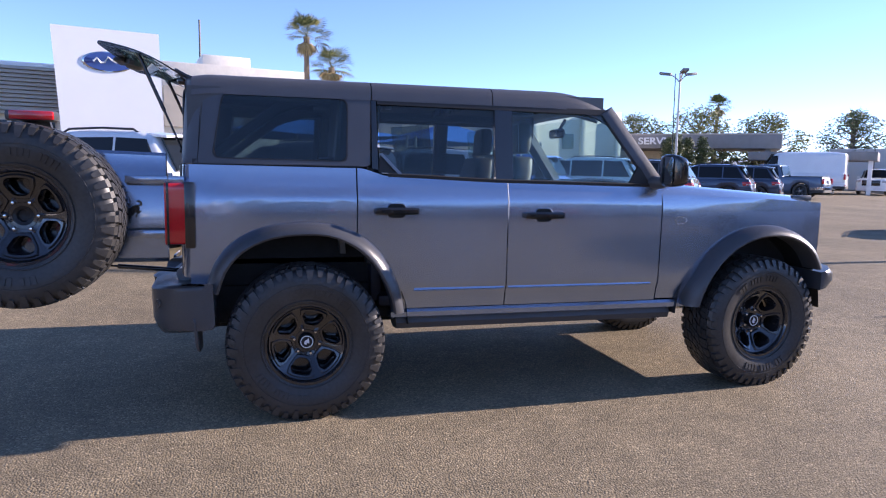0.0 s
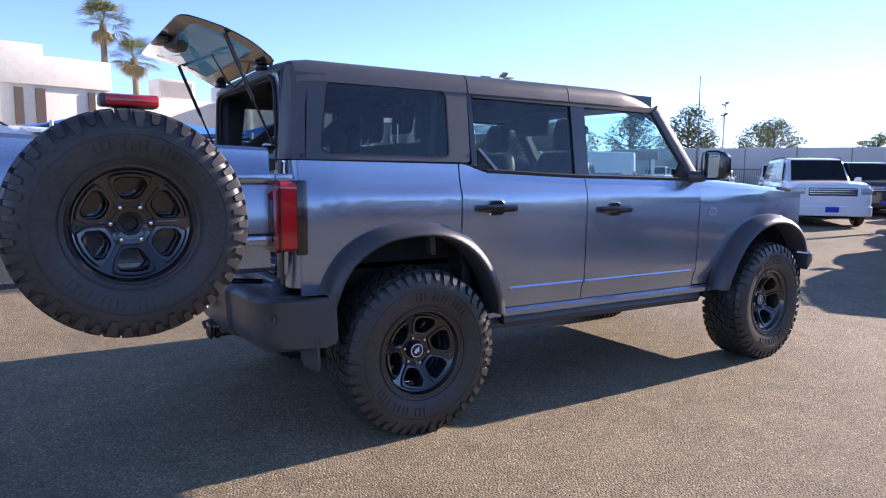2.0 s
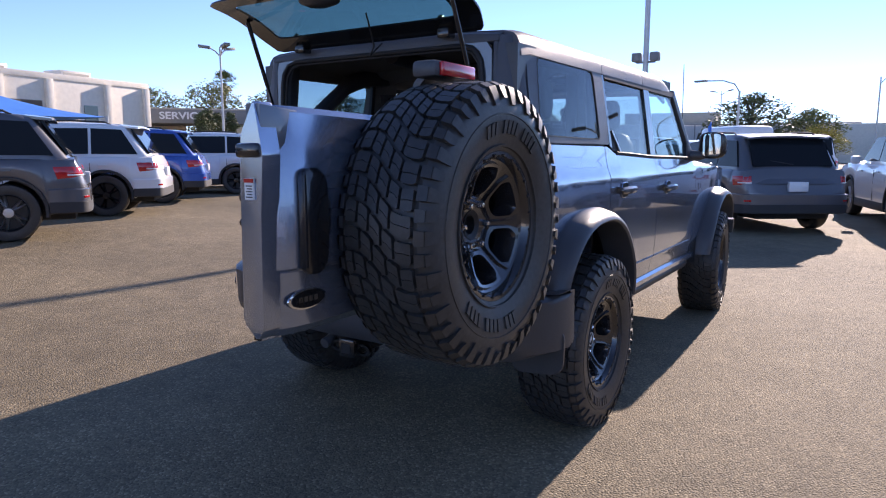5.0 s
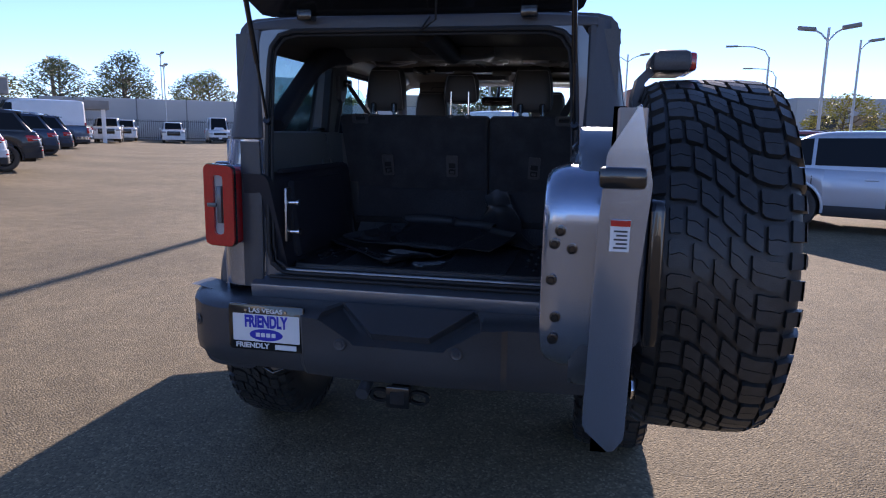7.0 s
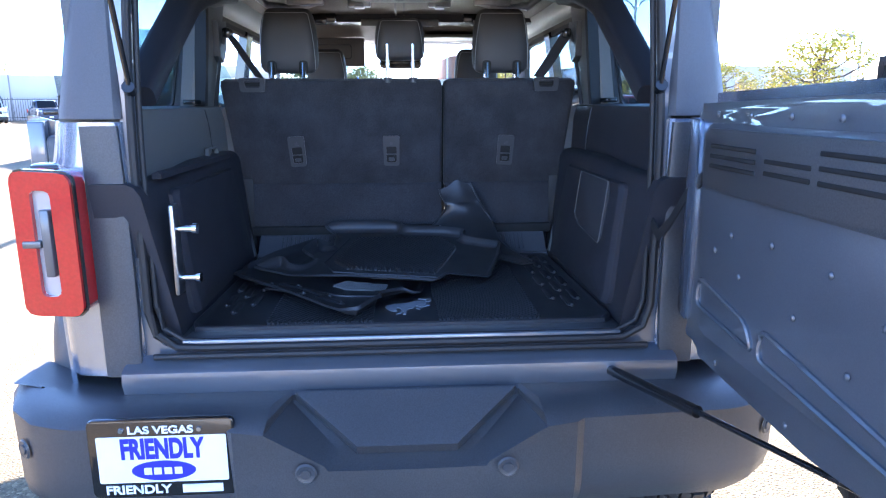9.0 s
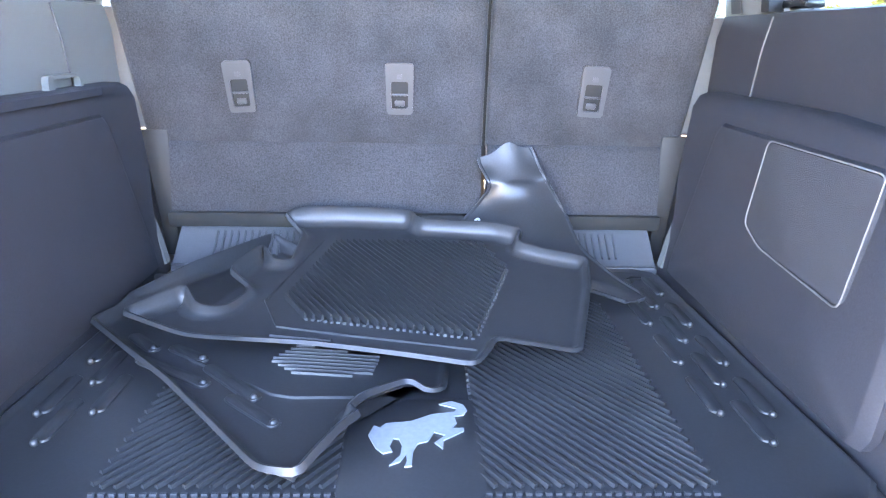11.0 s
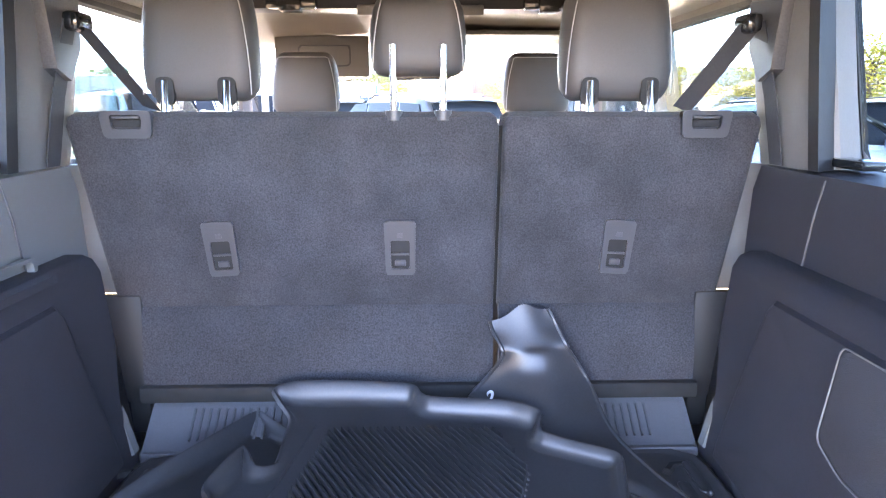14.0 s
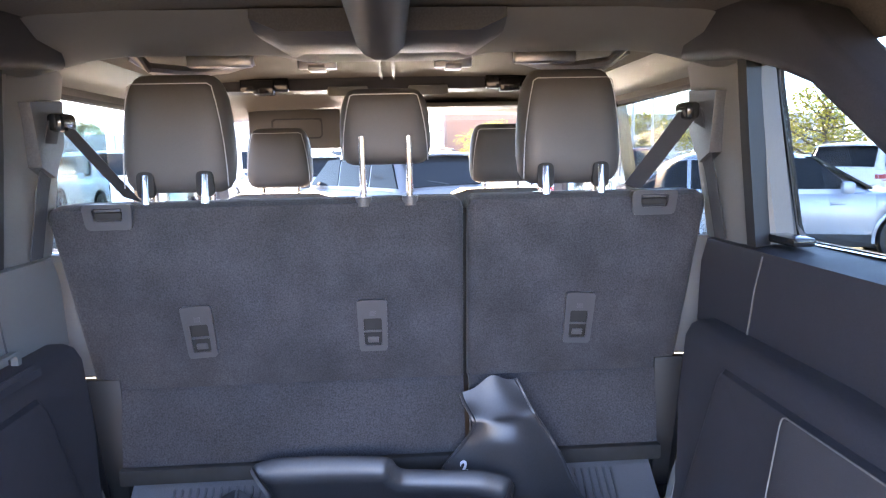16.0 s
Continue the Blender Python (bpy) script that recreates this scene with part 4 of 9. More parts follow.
for s in (-1, 1):
    bm = bmesh.new()
    lathe_into(bm, [(0.0, 0.006), (0.011, 0.006), (0.012, 0.002), (0.020, 0.004), (0.024, 0.0)], 24, Matrix.Translation((-0.886, s * 0.221, 0.652)) @ Euler((0, radians(-90), 0)).to_matrix().to_4x4())
    part("parking_sensor", bm, PLASTIC, car)
    bm = bmesh.new()
    lathe_into(bm, [(0.0, 0.006), (0.011, 0.006), (0.012, 0.002), (0.020, 0.004), (0.024, 0.0)], 24, Matrix.Translation((-0.775, s * 0.865, 0.675)) @ Euler((0, radians(-90), radians(-s * 38))).to_matrix().to_4x4())
    part("parking_sensor", bm, PLASTIC, car)
    # mud flap behind the wheel
    flap = rounded([(0.715, 0.40), (0.955, 0.42), (0.965, 0.60), (0.93, 0.64), (0.70, 0.64)], [0.05, 0.06, 0.02, 0.02, 0.01])
    part("mud_flap", prism(flap, lambda u, v, w: (-0.60 + w - 0.25 * (0.62 - v) * -0.35, s * u, v), 0.012, 0.003), PLASTIC, car, "black moulded mud flap")
part("number_plate_holder", prism(rounded([(0.376, 0.592), (0.687, 0.592), (0.687, 0.774), (0.376, 0.774)], 0.012), lambda u, v, w: (-0.838 - w, u, v), 0.014, 0.003), GLOSS_BLACK, car)
plate = part("number_plate", prism(rounded([(0.394, 0.627), (0.670, 0.627), (0.670, 0.736), (0.394, 0.736)], 0.004), lambda u, v, w: (-0.8515 - w, u, v), 0.002), WHITE, car, "white dealer plate")


def plate_words(words, size, y, z, mat, bold=0.0, stretch=1.0, x=-0.8545):
    bm = text_mesh(words, size, bold)
    m = Matrix.Translation((x, y, z)) @ Euler((radians(90), 0, radians(-90))).to_matrix().to_4x4() @ Matrix.Diagonal((stretch, 1, 1, 1))
    bmesh.ops.transform(bm, matrix=m, verts=bm.verts)
    part("plate_writing", bm, mat, plate, smooth=0)


plate_words("LAS VEGAS", 0.024, 0.532, 0.750, WHITE, 0.0006, 1.2, -0.8535)
plate_words("FRIENDLY", 0.064, 0.532, 0.705, PLATE_BLUE, 0.0026, 0.62)
plate_words("FRIENDLY", 0.028, 0.590, 0.6095, WHITE, 0.0008, 1.12, -0.8535)
bm = bmesh.new()
lathe_into(bm, [(0.0, 0.0015), (0.068, 0.0015), (0.069, 0.0)], 40, Matrix.Translation((-0.8535, 0.532, 0.655)) @ Euler((radians(90), 0, radians(-90))).to_matrix().to_4x4() @ Matrix.Diagonal((1, 0.34, 1, 1)))
part("plate_oval", bm, PLATE_BLUE, plate)
bm = bmesh.new()
for y0, y1 in ((0.492, 0.508), (0.514, 0.530), (0.536, 0.552), (0.557, 0.573)):
    box_into(bm, -0.8565, y0, 0.647, -0.8545, y1, 0.663)
part("plate_oval_mark", bm, WHITE, plate)
part("plate_writing", box(-0.8545, 0.408, 0.600, -0.852, 0.495, 0.619), WHITE, plate)
for y in (0.45, 0.615):
    part("plate_screw", cyl((-0.851, y, 0.750), (-0.856, y, 0.750), 0.007, 0.005, 12), CHROME, plate)
# tow hitch
bm = box(-0.86, -0.036, 0.425, -0.60, 0.036, 0.495, 0.006)
box_into(bm, -0.875, -0.045, 0.418, -0.855, 0.045, 0.502, 0.006)
part("tow_receiver", bm, GLOSS_BLACK, car)
# no real opening: a black plate gives the dark inside of the tube
part("receiver_hole", box(-0.878, -0.027, 0.436, -0.87, 0.027, 0.484), UNDER, car)
for s in (-1, 1):
    bm = bmesh.new()
    lathe_into(bm, [(0.022, -0.008), (0.034, -0.008), (0.034, 0.008), (0.022, 0.008)], 18, Matrix.Translation((-0.84, s * 0.075, 0.455)) @ Euler((0, radians(90), 0)).to_matrix().to_4x4() @ Matrix.Diagonal((0.8, 1.3, 1, 1)), close=True)
    part("tow_loop", bm, GLOSS_BLACK, car)
part("trailer_socket", cyl((-0.87, 0.14, 0.46), (-0.80, 0.14, 0.48), 0.025, seg=14), PLASTIC, car)
bm = bmesh.new()
tube_into(bm, [(-0.70, 0.52, 0.52), (-0.74, 0.515, 0.475), (-0.75, 0.555, 0.462), (-0.74, 0.595, 0.475), (-0.70, 0.59, 0.52)], 0.011, 10)
part("tow_hook", bm, GLOSS_BLACK, car)


# jamb of the rear opening, its seal and sill
def opening(k=0.0, top=1.808):
    return rounded([(0.605 - k, 0.865 + k), (-0.605 + k, 0.865 + k), (-0.605 + k, 1.40), (-0.575 + k, top - k), (0.575 - k, top - k), (0.605 - k, 1.40)], [0.09, 0.09, 0.3, 0.10, 0.10, 0.3], 6)


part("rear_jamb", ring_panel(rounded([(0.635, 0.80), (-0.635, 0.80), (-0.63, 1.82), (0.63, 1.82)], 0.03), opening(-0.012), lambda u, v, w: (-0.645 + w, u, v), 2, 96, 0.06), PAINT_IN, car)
pts = resample(opening(-0.004), 72)
for r, dx in ((0.010, -0.652), (0.007, -0.640)):
    tube_pts = [(dx, p.x * (1.0 if r > 0.008 else 0.975), p.y if r > 0.008 else 1.34 + (p.y - 1.34) * 0.972) for p in pts]
    part("rear_opening_seal", tube(tube_pts + tube_pts[:1], r, 8), SEAL, car)
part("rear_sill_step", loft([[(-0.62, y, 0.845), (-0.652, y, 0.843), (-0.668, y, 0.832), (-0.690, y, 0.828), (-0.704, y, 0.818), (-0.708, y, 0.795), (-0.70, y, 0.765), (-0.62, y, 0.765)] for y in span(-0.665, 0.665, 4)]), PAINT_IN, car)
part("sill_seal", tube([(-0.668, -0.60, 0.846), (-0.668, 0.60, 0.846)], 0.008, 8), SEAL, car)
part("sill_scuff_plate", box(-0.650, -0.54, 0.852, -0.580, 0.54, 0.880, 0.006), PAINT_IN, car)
for s in (-1, 1):
    part("jamb_channel", loft([[(-0.668 + k, s * (0.632 + d), z), (-0.672 + k, s * (0.640 + d), z), (-0.672 + k, s * 0.704, z), (-0.667 + k, s * 0.714, z), (-0.60, s * 0.708, z), (-0.60, s * (0.632 + d), z)] for z, k, d in ((0.80, 0.0, 0.0), (0.95, 0.0, -0.005), (1.2, 0.0, -0.005), (1.39, 0.0, 0.0))]), PLASTIC, car)
# striker plate on the opening's side
strike = part("striker_plate", box(-0.625, 0.540, 0.985, -0.580, 0.552, 1.205, 0.004), STEEL, car)
for z in (1.145, 1.025):
    part("striker_pin", cyl((-0.602, 0.545, z), (-0.602, 0.500, z), 0.009, seg=14), CHROME, strike)
    part("pin_head", cyl((-0.602, 0.504, z), (-0.602, 0.494, z), 0.014, seg=14), CHROME, strike)
for z in (1.30, 1.22, 0.95):
    part("jamb_bolt", cyl((-0.662, 0.655, z), (-0.670, 0.655, z), 0.012, seg=12), GLOSS_BLACK, car)

# ---- tailgate, swung out to a right angle ----
tail = part("tailgate", loft([[(x, y + (0.045 * max(0.0, (-1.86 - x) / 0.135) ** 2 if y < -0.71 else 0.0), z + (0.032 * (-0.735 - x) / 1.26 if z > 1.35 else 0.0)) for z, y in ((0.875, -0.717), (0.90, -0.742), (1.050, -0.746), (1.062, -0.759), (1.340, -0.761), (1.358, -0.746), (1.438, -0.740), (1.455, -0.724), (1.455, -0.700), (0.875, -0.700))] for x in span(-0.735, -1.86, 8) + [-1.90, -1.94, -1.97, -1.995]]), PAINT, car, "side-hinged tailgate swung out")
inner_gate = [(-0.80, 1.432), (-1.80, 1.456), (-1.895, 1.40), (-1.935, 1.25), (-1.94, 1.03), (-1.87, 0.945), (-1.30, 0.888), (-0.86, 0.905), (-0.80, 0.96)]
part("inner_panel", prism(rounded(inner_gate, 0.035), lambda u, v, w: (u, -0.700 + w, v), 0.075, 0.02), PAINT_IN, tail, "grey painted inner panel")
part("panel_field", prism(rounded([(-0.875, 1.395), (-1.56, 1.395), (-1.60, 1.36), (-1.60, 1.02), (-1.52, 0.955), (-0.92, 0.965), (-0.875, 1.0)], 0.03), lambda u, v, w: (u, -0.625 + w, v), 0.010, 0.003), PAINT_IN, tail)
# strip in the brighter paint, standing for sky mirrored in the flange
part("hinge_flange", prism(rounded([(-0.800, 0.975), (-0.845, 0.965), (-0.845, 1.40), (-0.800, 1.405)], 0.01), lambda u, v, w: (u, -0.630 + w, v), 0.016, 0.004), PAINT, tail, "flange along the hinge edge, in brighter paint for its sky reflection")
vent = part("vent_panel", prism(rounded([(-0.90, 1.385), (-1.54, 1.385), (-1.54, 1.265), (-0.90, 1.265)], 0.02), lambda u, v, w: (u, -0.615 + w, v), 0.012, 0.004), PLASTIC, tail)
for a, b, z in ((-0.93, -1.10, 1.352), (-0.93, -1.10, 1.333), (-0.93, -1.10, 1.314), (-1.13, -1.26, 1.338), (-1.13, -1.26, 1.318), (-1.28, -1.50, 1.362), (-1.28, -1.50, 1.340), (-1.28, -1.50, 1.318)):
    part("vent_slot", box(b, -0.606, z - 0.004, a, -0.6005, z + 0.004, 0.002), UNDER, vent)
for pts in ([(-0.90, 1.08), (-1.10, 1.045), (-1.13, 1.0), (-0.90, 1.02)], [(-1.15, 1.05), (-1.50, 1.0), (-1.50, 0.965), (-1.15, 0.995)]):
    part("pressed_groove", tube([(x, -0.613, z) for x, z in rounded(pts, 0.02, 3)] + [(rounded(pts, 0.02, 3)[0][0], -0.613, rounded(pts, 0.02, 3)[0][1])], 0.005, 6), PAINT_IN, tail)
random.seed(4)
for x, z in [(-0.93 - 0.125 * k, 1.412) for k in range(7)] + [(-1.02, 1.19), (-1.16, 1.2), (-1.32, 1.19), (-1.44, 1.15), (-1.06, 1.12), (-1.24, 1.10), (-1.38, 1.06), (-1.0, 0.93), (-1.25, 0.92), (-1.50, 0.93), (-0.96, 1.15), (-1.5, 1.21)]:
    bm = bmesh.new()
    bmesh.ops.create_uvsphere(bm, u_segments=8, v_segments=5, radius=0.0065)
    bmesh.ops.scale(bm, vec=(1, 0.5, 1), verts=bm.verts)
    bmesh.ops.translate(bm, vec=(x, -0.612 if z > 1.40 or z < 0.94 else -0.612, z), verts=bm.verts)
    part("plug", bm, PAINT_IN, tail)
# bolts, latch and sticker on its free edge
for z, y in ((1.268, -0.600), (1.244, -0.590), (1.236, -0.622), (1.177, -0.587), (1.107, -0.597), (1.065, -0.594)):
    bm = bmesh.new()
    lathe_into(bm, [(0.0, 0.006), (0.005, 0.006), (0.006, 0.003), (0.010, 0.0025), (0.010, 0.0)], 14, Matrix.Translation((-1.945, y, z)) @ Euler((0, radians(-90), 0)).to_matrix().to_4x4())
    part("edge_bolt", bm, GLOSS_BLACK, tail)
part("latch", box(-1.90, -0.574, 1.185, -1.80, -0.566, 1.212, 0.004), CHROME, tail)
part("latch", box(-1.90, -0.574, 1.070, -1.80, -0.566, 1.100, 0.004), UNDER, tail)
stick = part("warning_label", box(-2.0165, -0.716, 1.247, -2.0120, -0.684, 1.300), WHITE, tail, "white label with a red head")
part("label_head", box(-2.0185, -0.716, 1.290, -2.0150, -0.684, 1.300), RED, stick)
for k in range(5):
    part("label_bar", box(-2.0180, -0.712, 1.252 + k * 0.007, -2.0155, -0.690 - 0.004 * (k % 2), 1.255 + k * 0.007), PLASTIC, stick)
part("edge_light", box(-2.024, -0.738, 1.352, -1.995, -0.660, 1.388, 0.008), GLOSS_BLACK, tail)
part("gate_edge", prism(rounded([(-0.655, 0.925), (-0.706, 0.880), (-0.728, 0.91), (-0.735, 1.20), (-0.748, 1.36), (-0.722, 1.494), (-0.672, 1.410), (-0.664, 1.30)], 0.008), lambda u, v, w: (-2.012 + w, u, v), 0.06, 0.004), PAINT, tail)
bulge = resample(rounded([(-1.945, 1.045), (-1.945, 1.325), (-1.90, 1.385), (-1.72, 1.385), (-1.68, 1.33), (-1.68, 1.06), (-1.73, 0.995), (-1.88, 0.985)], 0.05), 64)
part("latch_housing", loft([[(-1.82 + (p.x + 1.82) * k, y, 1.19 + (p.y - 1.19) * k) for p in bulge] for k, y in ((1.0, -0.70), (1.0, -0.612), (0.985, -0.595), (0.955, -0.580), (0.91, -0.571), (0.85, -0.567), (0.6, -0.565))]), PAINT, tail, smooth=60)
# outside: handle, emblem, hinges, running shape
part("gate_handle", prism(rounded([(-1.905, 1.045), (-1.835, 1.045), (-1.82, 1.10), (-1.82, 1.28), (-1.84, 1.325), (-1.905, 1.325)], 0.02), lambda u, v, w: (u, -0.759 - w, v), 0.025, 0.008), GLOSS_BLACK, tail, "tall black tailgate handle")
part("handle_plate", prism(rounded([(-1.83, 1.14), (-1.795, 1.15), (-1.795, 1.24), (-1.83, 1.25)], 0.01), lambda u, v, w: (u, -0.759 - w, v), 0.012, 0.003), CHROME, tail)
em = bmesh.new()
lathe_into(em, [(0.0, 0.006), (0.060, 0.006), (0.070, 0.004), (0.072, 0.0)], 40, Matrix.Translation((-1.869, -0.742, 0.972)) @ Euler((radians(90), 0, 0)).to_matrix().to_4x4() @ Matrix.Diagonal((1, 0.4, 1, 1)))
oval = part("oval_emblem", em, CHROME, tail, "chrome-rimmed dark oval emblem")
em = bmesh.new()
lathe_into(em, [(0.0, 0.0075), (0.062, 0.0075), (0.063, 0.005)], 40, Matrix.Translation((-1.869, -0.742, 0.972)) @ Euler((radians(90), 0, 0)).to_matrix().to_4x4() @ Matrix.Diagonal((1, 0.38, 1, 1)))
part("emblem_field", em, GLOSS_BLACK, oval)
bm = bmesh.new()
for k in range(4):
    box_into(bm, -1.905 + k * 0.019, -0.751, 0.965, -1.892 + k * 0.019, -0.749, 0.980)
part("emblem_mark", bm, CHROME, oval)
part("gate_corner_plate", prism([(-2.004, 1.36), (-2.004, 1.485), (-1.84, 1.47), (-1.84, 1.36)], lambda u, v, w: (u, -0.735 + w, v), 0.05, 0.004), PAINT_IN, tail)
part("running_emblem", prism([(u * 0.115 - 0.905, v * 0.115 + 1.14) for u, v in GALLOP], lambda u, v, w: (u, -0.760 - w, v), 0.004), GLOSS_BLACK, tail, "small black emblem", smooth=0)
for z in (1.315, 1.030):
    hinge = part("gate_hinge", box(-0.93, -0.790, z - 0.022, -0.72, -0.762, z + 0.022, 0.008), PAINT, tail)
    part("hinge_pin", cyl((-0.715, -0.775, z - 0.035), (-0.715, -0.775, z + 0.035), 0.016, seg=14), PAINT, hinge)
    part("hinge_leaf", box(-0.72, -0.80, z - 0.02, -0.64, -0.755, z + 0.02, 0.006), PAINT, hinge)
# check strap and gas strut
strap = [(-0.655, -0.595, 1.16), (-0.70, -0.60, 1.13), (-0.745, -0.605, 1.165), (-0.80, -0.615, 1.235), (-0.86, -0.622, 1.28)]
bm = bmesh.new()
loft_into(bm, [[(x, y - 0.002, z - 0.014), (x, y + 0.002, z - 0.014), (x, y + 0.002, z + 0.014), (x, y - 0.002, z + 0.014)] for x, y, z in strap])
part("check_strap", bm, SEAL, tail, "black webbing strap")
part("gas_strut", tube([(-0.70, -0.50, 0.795), (-1.02, -0.575, 0.835)], 0.013, 12), GLOSS_BLACK, tail, "black gas strut")
part("strut_rod", tube([(-1.01, -0.573, 0.834), (-1.42, -0.665, 0.885)], 0.006, 10), GLOSS_BLACK, tail)

# spare wheel and the high brake lamp on its arm
wheel("spare_wheel", Matrix.Translation((-1.350, -0.920, 1.138)) @ Euler((radians(90), 0, 0)).to_matrix().to_4x4() @ Matrix.Rotation(0.52, 4, "Z") @ Matrix.Scale(1.02, 4), "mud-terrain spare wheel on the tailgate", disc=False)
part("spare_mount", cyl((-1.350, -0.755, 1.138), (-1.350, -0.89, 1.138), 0.11, 0.09, 20), PLASTIC, car)
arm = bmesh.new()
loft_into(arm, [[(x0, y, z), (x1, y, z), (x1, y + 0.02, z + 0.012), (x0, y + 0.02, z + 0.012)] for x0, x1, y, z in ((-1.42, -1.24, -0.775, 1.36), (-1.40, -1.25, -0.770, 1.46), (-1.39, -1.25, -0.765, 1.52), (-1.38, -1.26, -0.775, 1.57), (-1.38, -1.26, -0.80, 1.595))])
part("brake_lamp_arm", arm, PLASTIC, car)
lampbox = part("high_brake_lamp", box(-1.435, -0.875, 1.592, -1.215, -0.785, 1.644, 0.014), PLASTIC, car, "high brake lamp over the spare wheel")
part("red_lens", box(-1.412, -0.890, 1.596, -1.218, -0.868, 1.640, 0.008), RED, lampbox)

# ---- rear glass, lifted ----
HG, HT = Vector((-0.650, 0.0, 1.872)), Vector((-1.075, 0.0, 2.035))
hd = (HT - HG)
hn = Vector((hd.z, 0, -hd.x)).normalized()


def on_hatch(u, v, w=0.0):
    """u across, v from the hinge (0) to the free edge (1)."""
    p = HG + hd * v + hn * (0.03 * math.sin(math.pi * v) - w)
    return (p.x, u, p.z)


edge = rounded([(0.60, 0.0), (-0.60, 0.0), (-0.635, 0.25), (-0.625, 0.97), (-0.55, 1.02), (0.55, 1.02), (0.625, 0.97), (0.635, 0.25)], [0.03, 0.03, 0.05, 0.05, 0.05, 0.05, 0.05, 0.05])
clear = rounded([(0.52, 0.20), (-0.52, 0.20), (-0.52, 0.86), (0.52, 0.86)], 0.05)
hatch = part("rear_glass", ring_panel(edge, clear, on_hatch, 3, 80, 0.008), GLOSS_BLACK, car, "lifted rear glass with a black border")
pane = part("pane", prism(resample(clear, 48), lambda u, v, w: on_hatch(u, v, 0.002 + w), 0.004), glass("rear_pane_glass", (0.30, 0.42, 0.40)), hatch, smooth=0)
part("wiper_motor", loft([[on_hatch(0.0 + 0.11 * k * math.cos(a), 0.80 + 0.13 * k * math.sin(a), w) for a in span(0, 2 * math.pi, 15)[:-1]] for k, w in ((1.0, 0.008), (0.95, 0.035), (0.6, 0.05))]), PLASTIC, hatch)
part("glass_handle", box(-0.10, -0.03, 0, 0.10, 0.03, 0.02, 0.006, Matrix.Translation(on_hatch(0, 0.96, 0.03)) @ Euler((0, 0, radians(90))).to_matrix().to_4x4()), PLASTIC, hatch)
for s in (-1, 1):
    part("glass_hinge", tube([(-0.61, s * 0.42, 1.880), (-0.66, s * 0.42, 1.895), on_hatch(s * 0.42, 0.18, -0.01)], 0.013, 8), GLOSS_BLACK, hatch)
    part("glass_hinge", box(-0.70, s * 0.42 - 0.03, 1.845, -0.64, s * 0.42 + 0.03, 1.885, 0.008), GLOSS_BLACK, hatch)
    low, high = Vector((-0.665, s * 0.595, 1.47)), Vector(on_hatch(s * 0.575, 0.55, 0.012))
    part("gas_strut", tube([low, low.lerp(high, 0.45)], 0.006, 8), GLOSS_BLACK, hatch)
    part("strut_tube", tube([low.lerp(high, 0.42), high], 0.010, 10), GLOSS_BLACK, hatch)
    part("strut_ball", cyl((-0.65, s * 0.60, 1.465), (-0.675, s * 0.595, 1.475), 0.014, seg=10), GLOSS_BLACK, hatch)
part("wiper_cable", tube([(-0.64, -0.05, 1.86), (-0.70, -0.03, 1.80), (-0.76, -0.10, 1.83), on_hatch(-0.12, 0.45, 0.02)], 0.004, 6), SEAL, hatch)

# the rear side door, swung wide: turned about its front hinge
hinge_at = Vector((1.148, 0.80, 0.0))
front_hinge = Vector((2.168, 0.80, 0.0))
front_door_left.matrix_basis = Matrix.Translation(front_hinge) @ Matrix.Rotation(radians(-60), 4, "Z") @ Matrix.Translation(-front_hinge)
part("door_trim", box(1.22, 0.70, 0.66, 2.12, 0.795, 1.30, 0.03), PLASTIC, front_door_left)
rear_door_left.matrix_basis = Matrix.Translation(hinge_at) @ Matrix.Rotation(radians(-74), 4, "Z") @ Matrix.Translation(-hinge_at)
bm = bmesh.new()
box_into(bm, 0.34, 0.70, 0.66, 1.12, 0.795, 1.31, 0.03)
part("door_trim", bm, PLASTIC, rear_door_left)
part("door_frame_edge", box(0.27, 0.735, 1.05, 0.34, 0.83, 1.37, 0.01), PAINT_IN, rear_door_left)


# ---- inside the car ----
CARPET = material("seatback_carpet", (0.039, 0.040, 0.045), 0.95, spots=0.36, scale=330, bump=1.0, bump_scale=380, wear=0.30, wear_scale=11, sheen=0.10, spec=0.2, distance=0.001)
CARPET_LOW = material("lower_carpet", (0.036, 0.037, 0.042), 0.95, spots=0.40, scale=310, bump=1.0, bump_scale=360, wear=0.22, wear_scale=8, sheen=0.10, spec=0.2, distance=0.001)
VINYL = material("dark_grey_vinyl", (0.062, 0.059, 0.058), 0.55, spots=0.08, scale=500, bump=0.25, bump_scale=900, wear=0.06, distance=0.0006)
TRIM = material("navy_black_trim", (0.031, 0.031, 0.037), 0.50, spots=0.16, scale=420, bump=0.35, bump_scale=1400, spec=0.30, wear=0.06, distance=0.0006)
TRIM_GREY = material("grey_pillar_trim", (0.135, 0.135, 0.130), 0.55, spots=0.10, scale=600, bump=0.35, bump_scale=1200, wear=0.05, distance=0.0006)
HEADLINER = material("roof_lining", (0.112, 0.100, 0.088), 0.75, spots=0.15, scale=250, bump=0.4, bump_scale=500, wear=0.1)
MAT_RUBBER = material("cargo_mat_rubber", (0.027, 0.028, 0.031), 0.36, spots=0.12, scale=250, bump=0.0, bump_scale=500, wear=0.15, wear_scale=7, distance=0.001)
KICK_GREY = material("grey_kick_plate", (0.085, 0.088, 0.096), 0.45, spots=0.15, scale=500, bump=0.4, bump_scale=700)
GREY_PLATE = material("grey_plastic_plate", (0.046, 0.047, 0.052), 0.45, spots=0.08, scale=500, bump=0.2, bump_scale=900)
STITCH = material("pale_stitching", (0.35, 0.35, 0.35), 0.8)
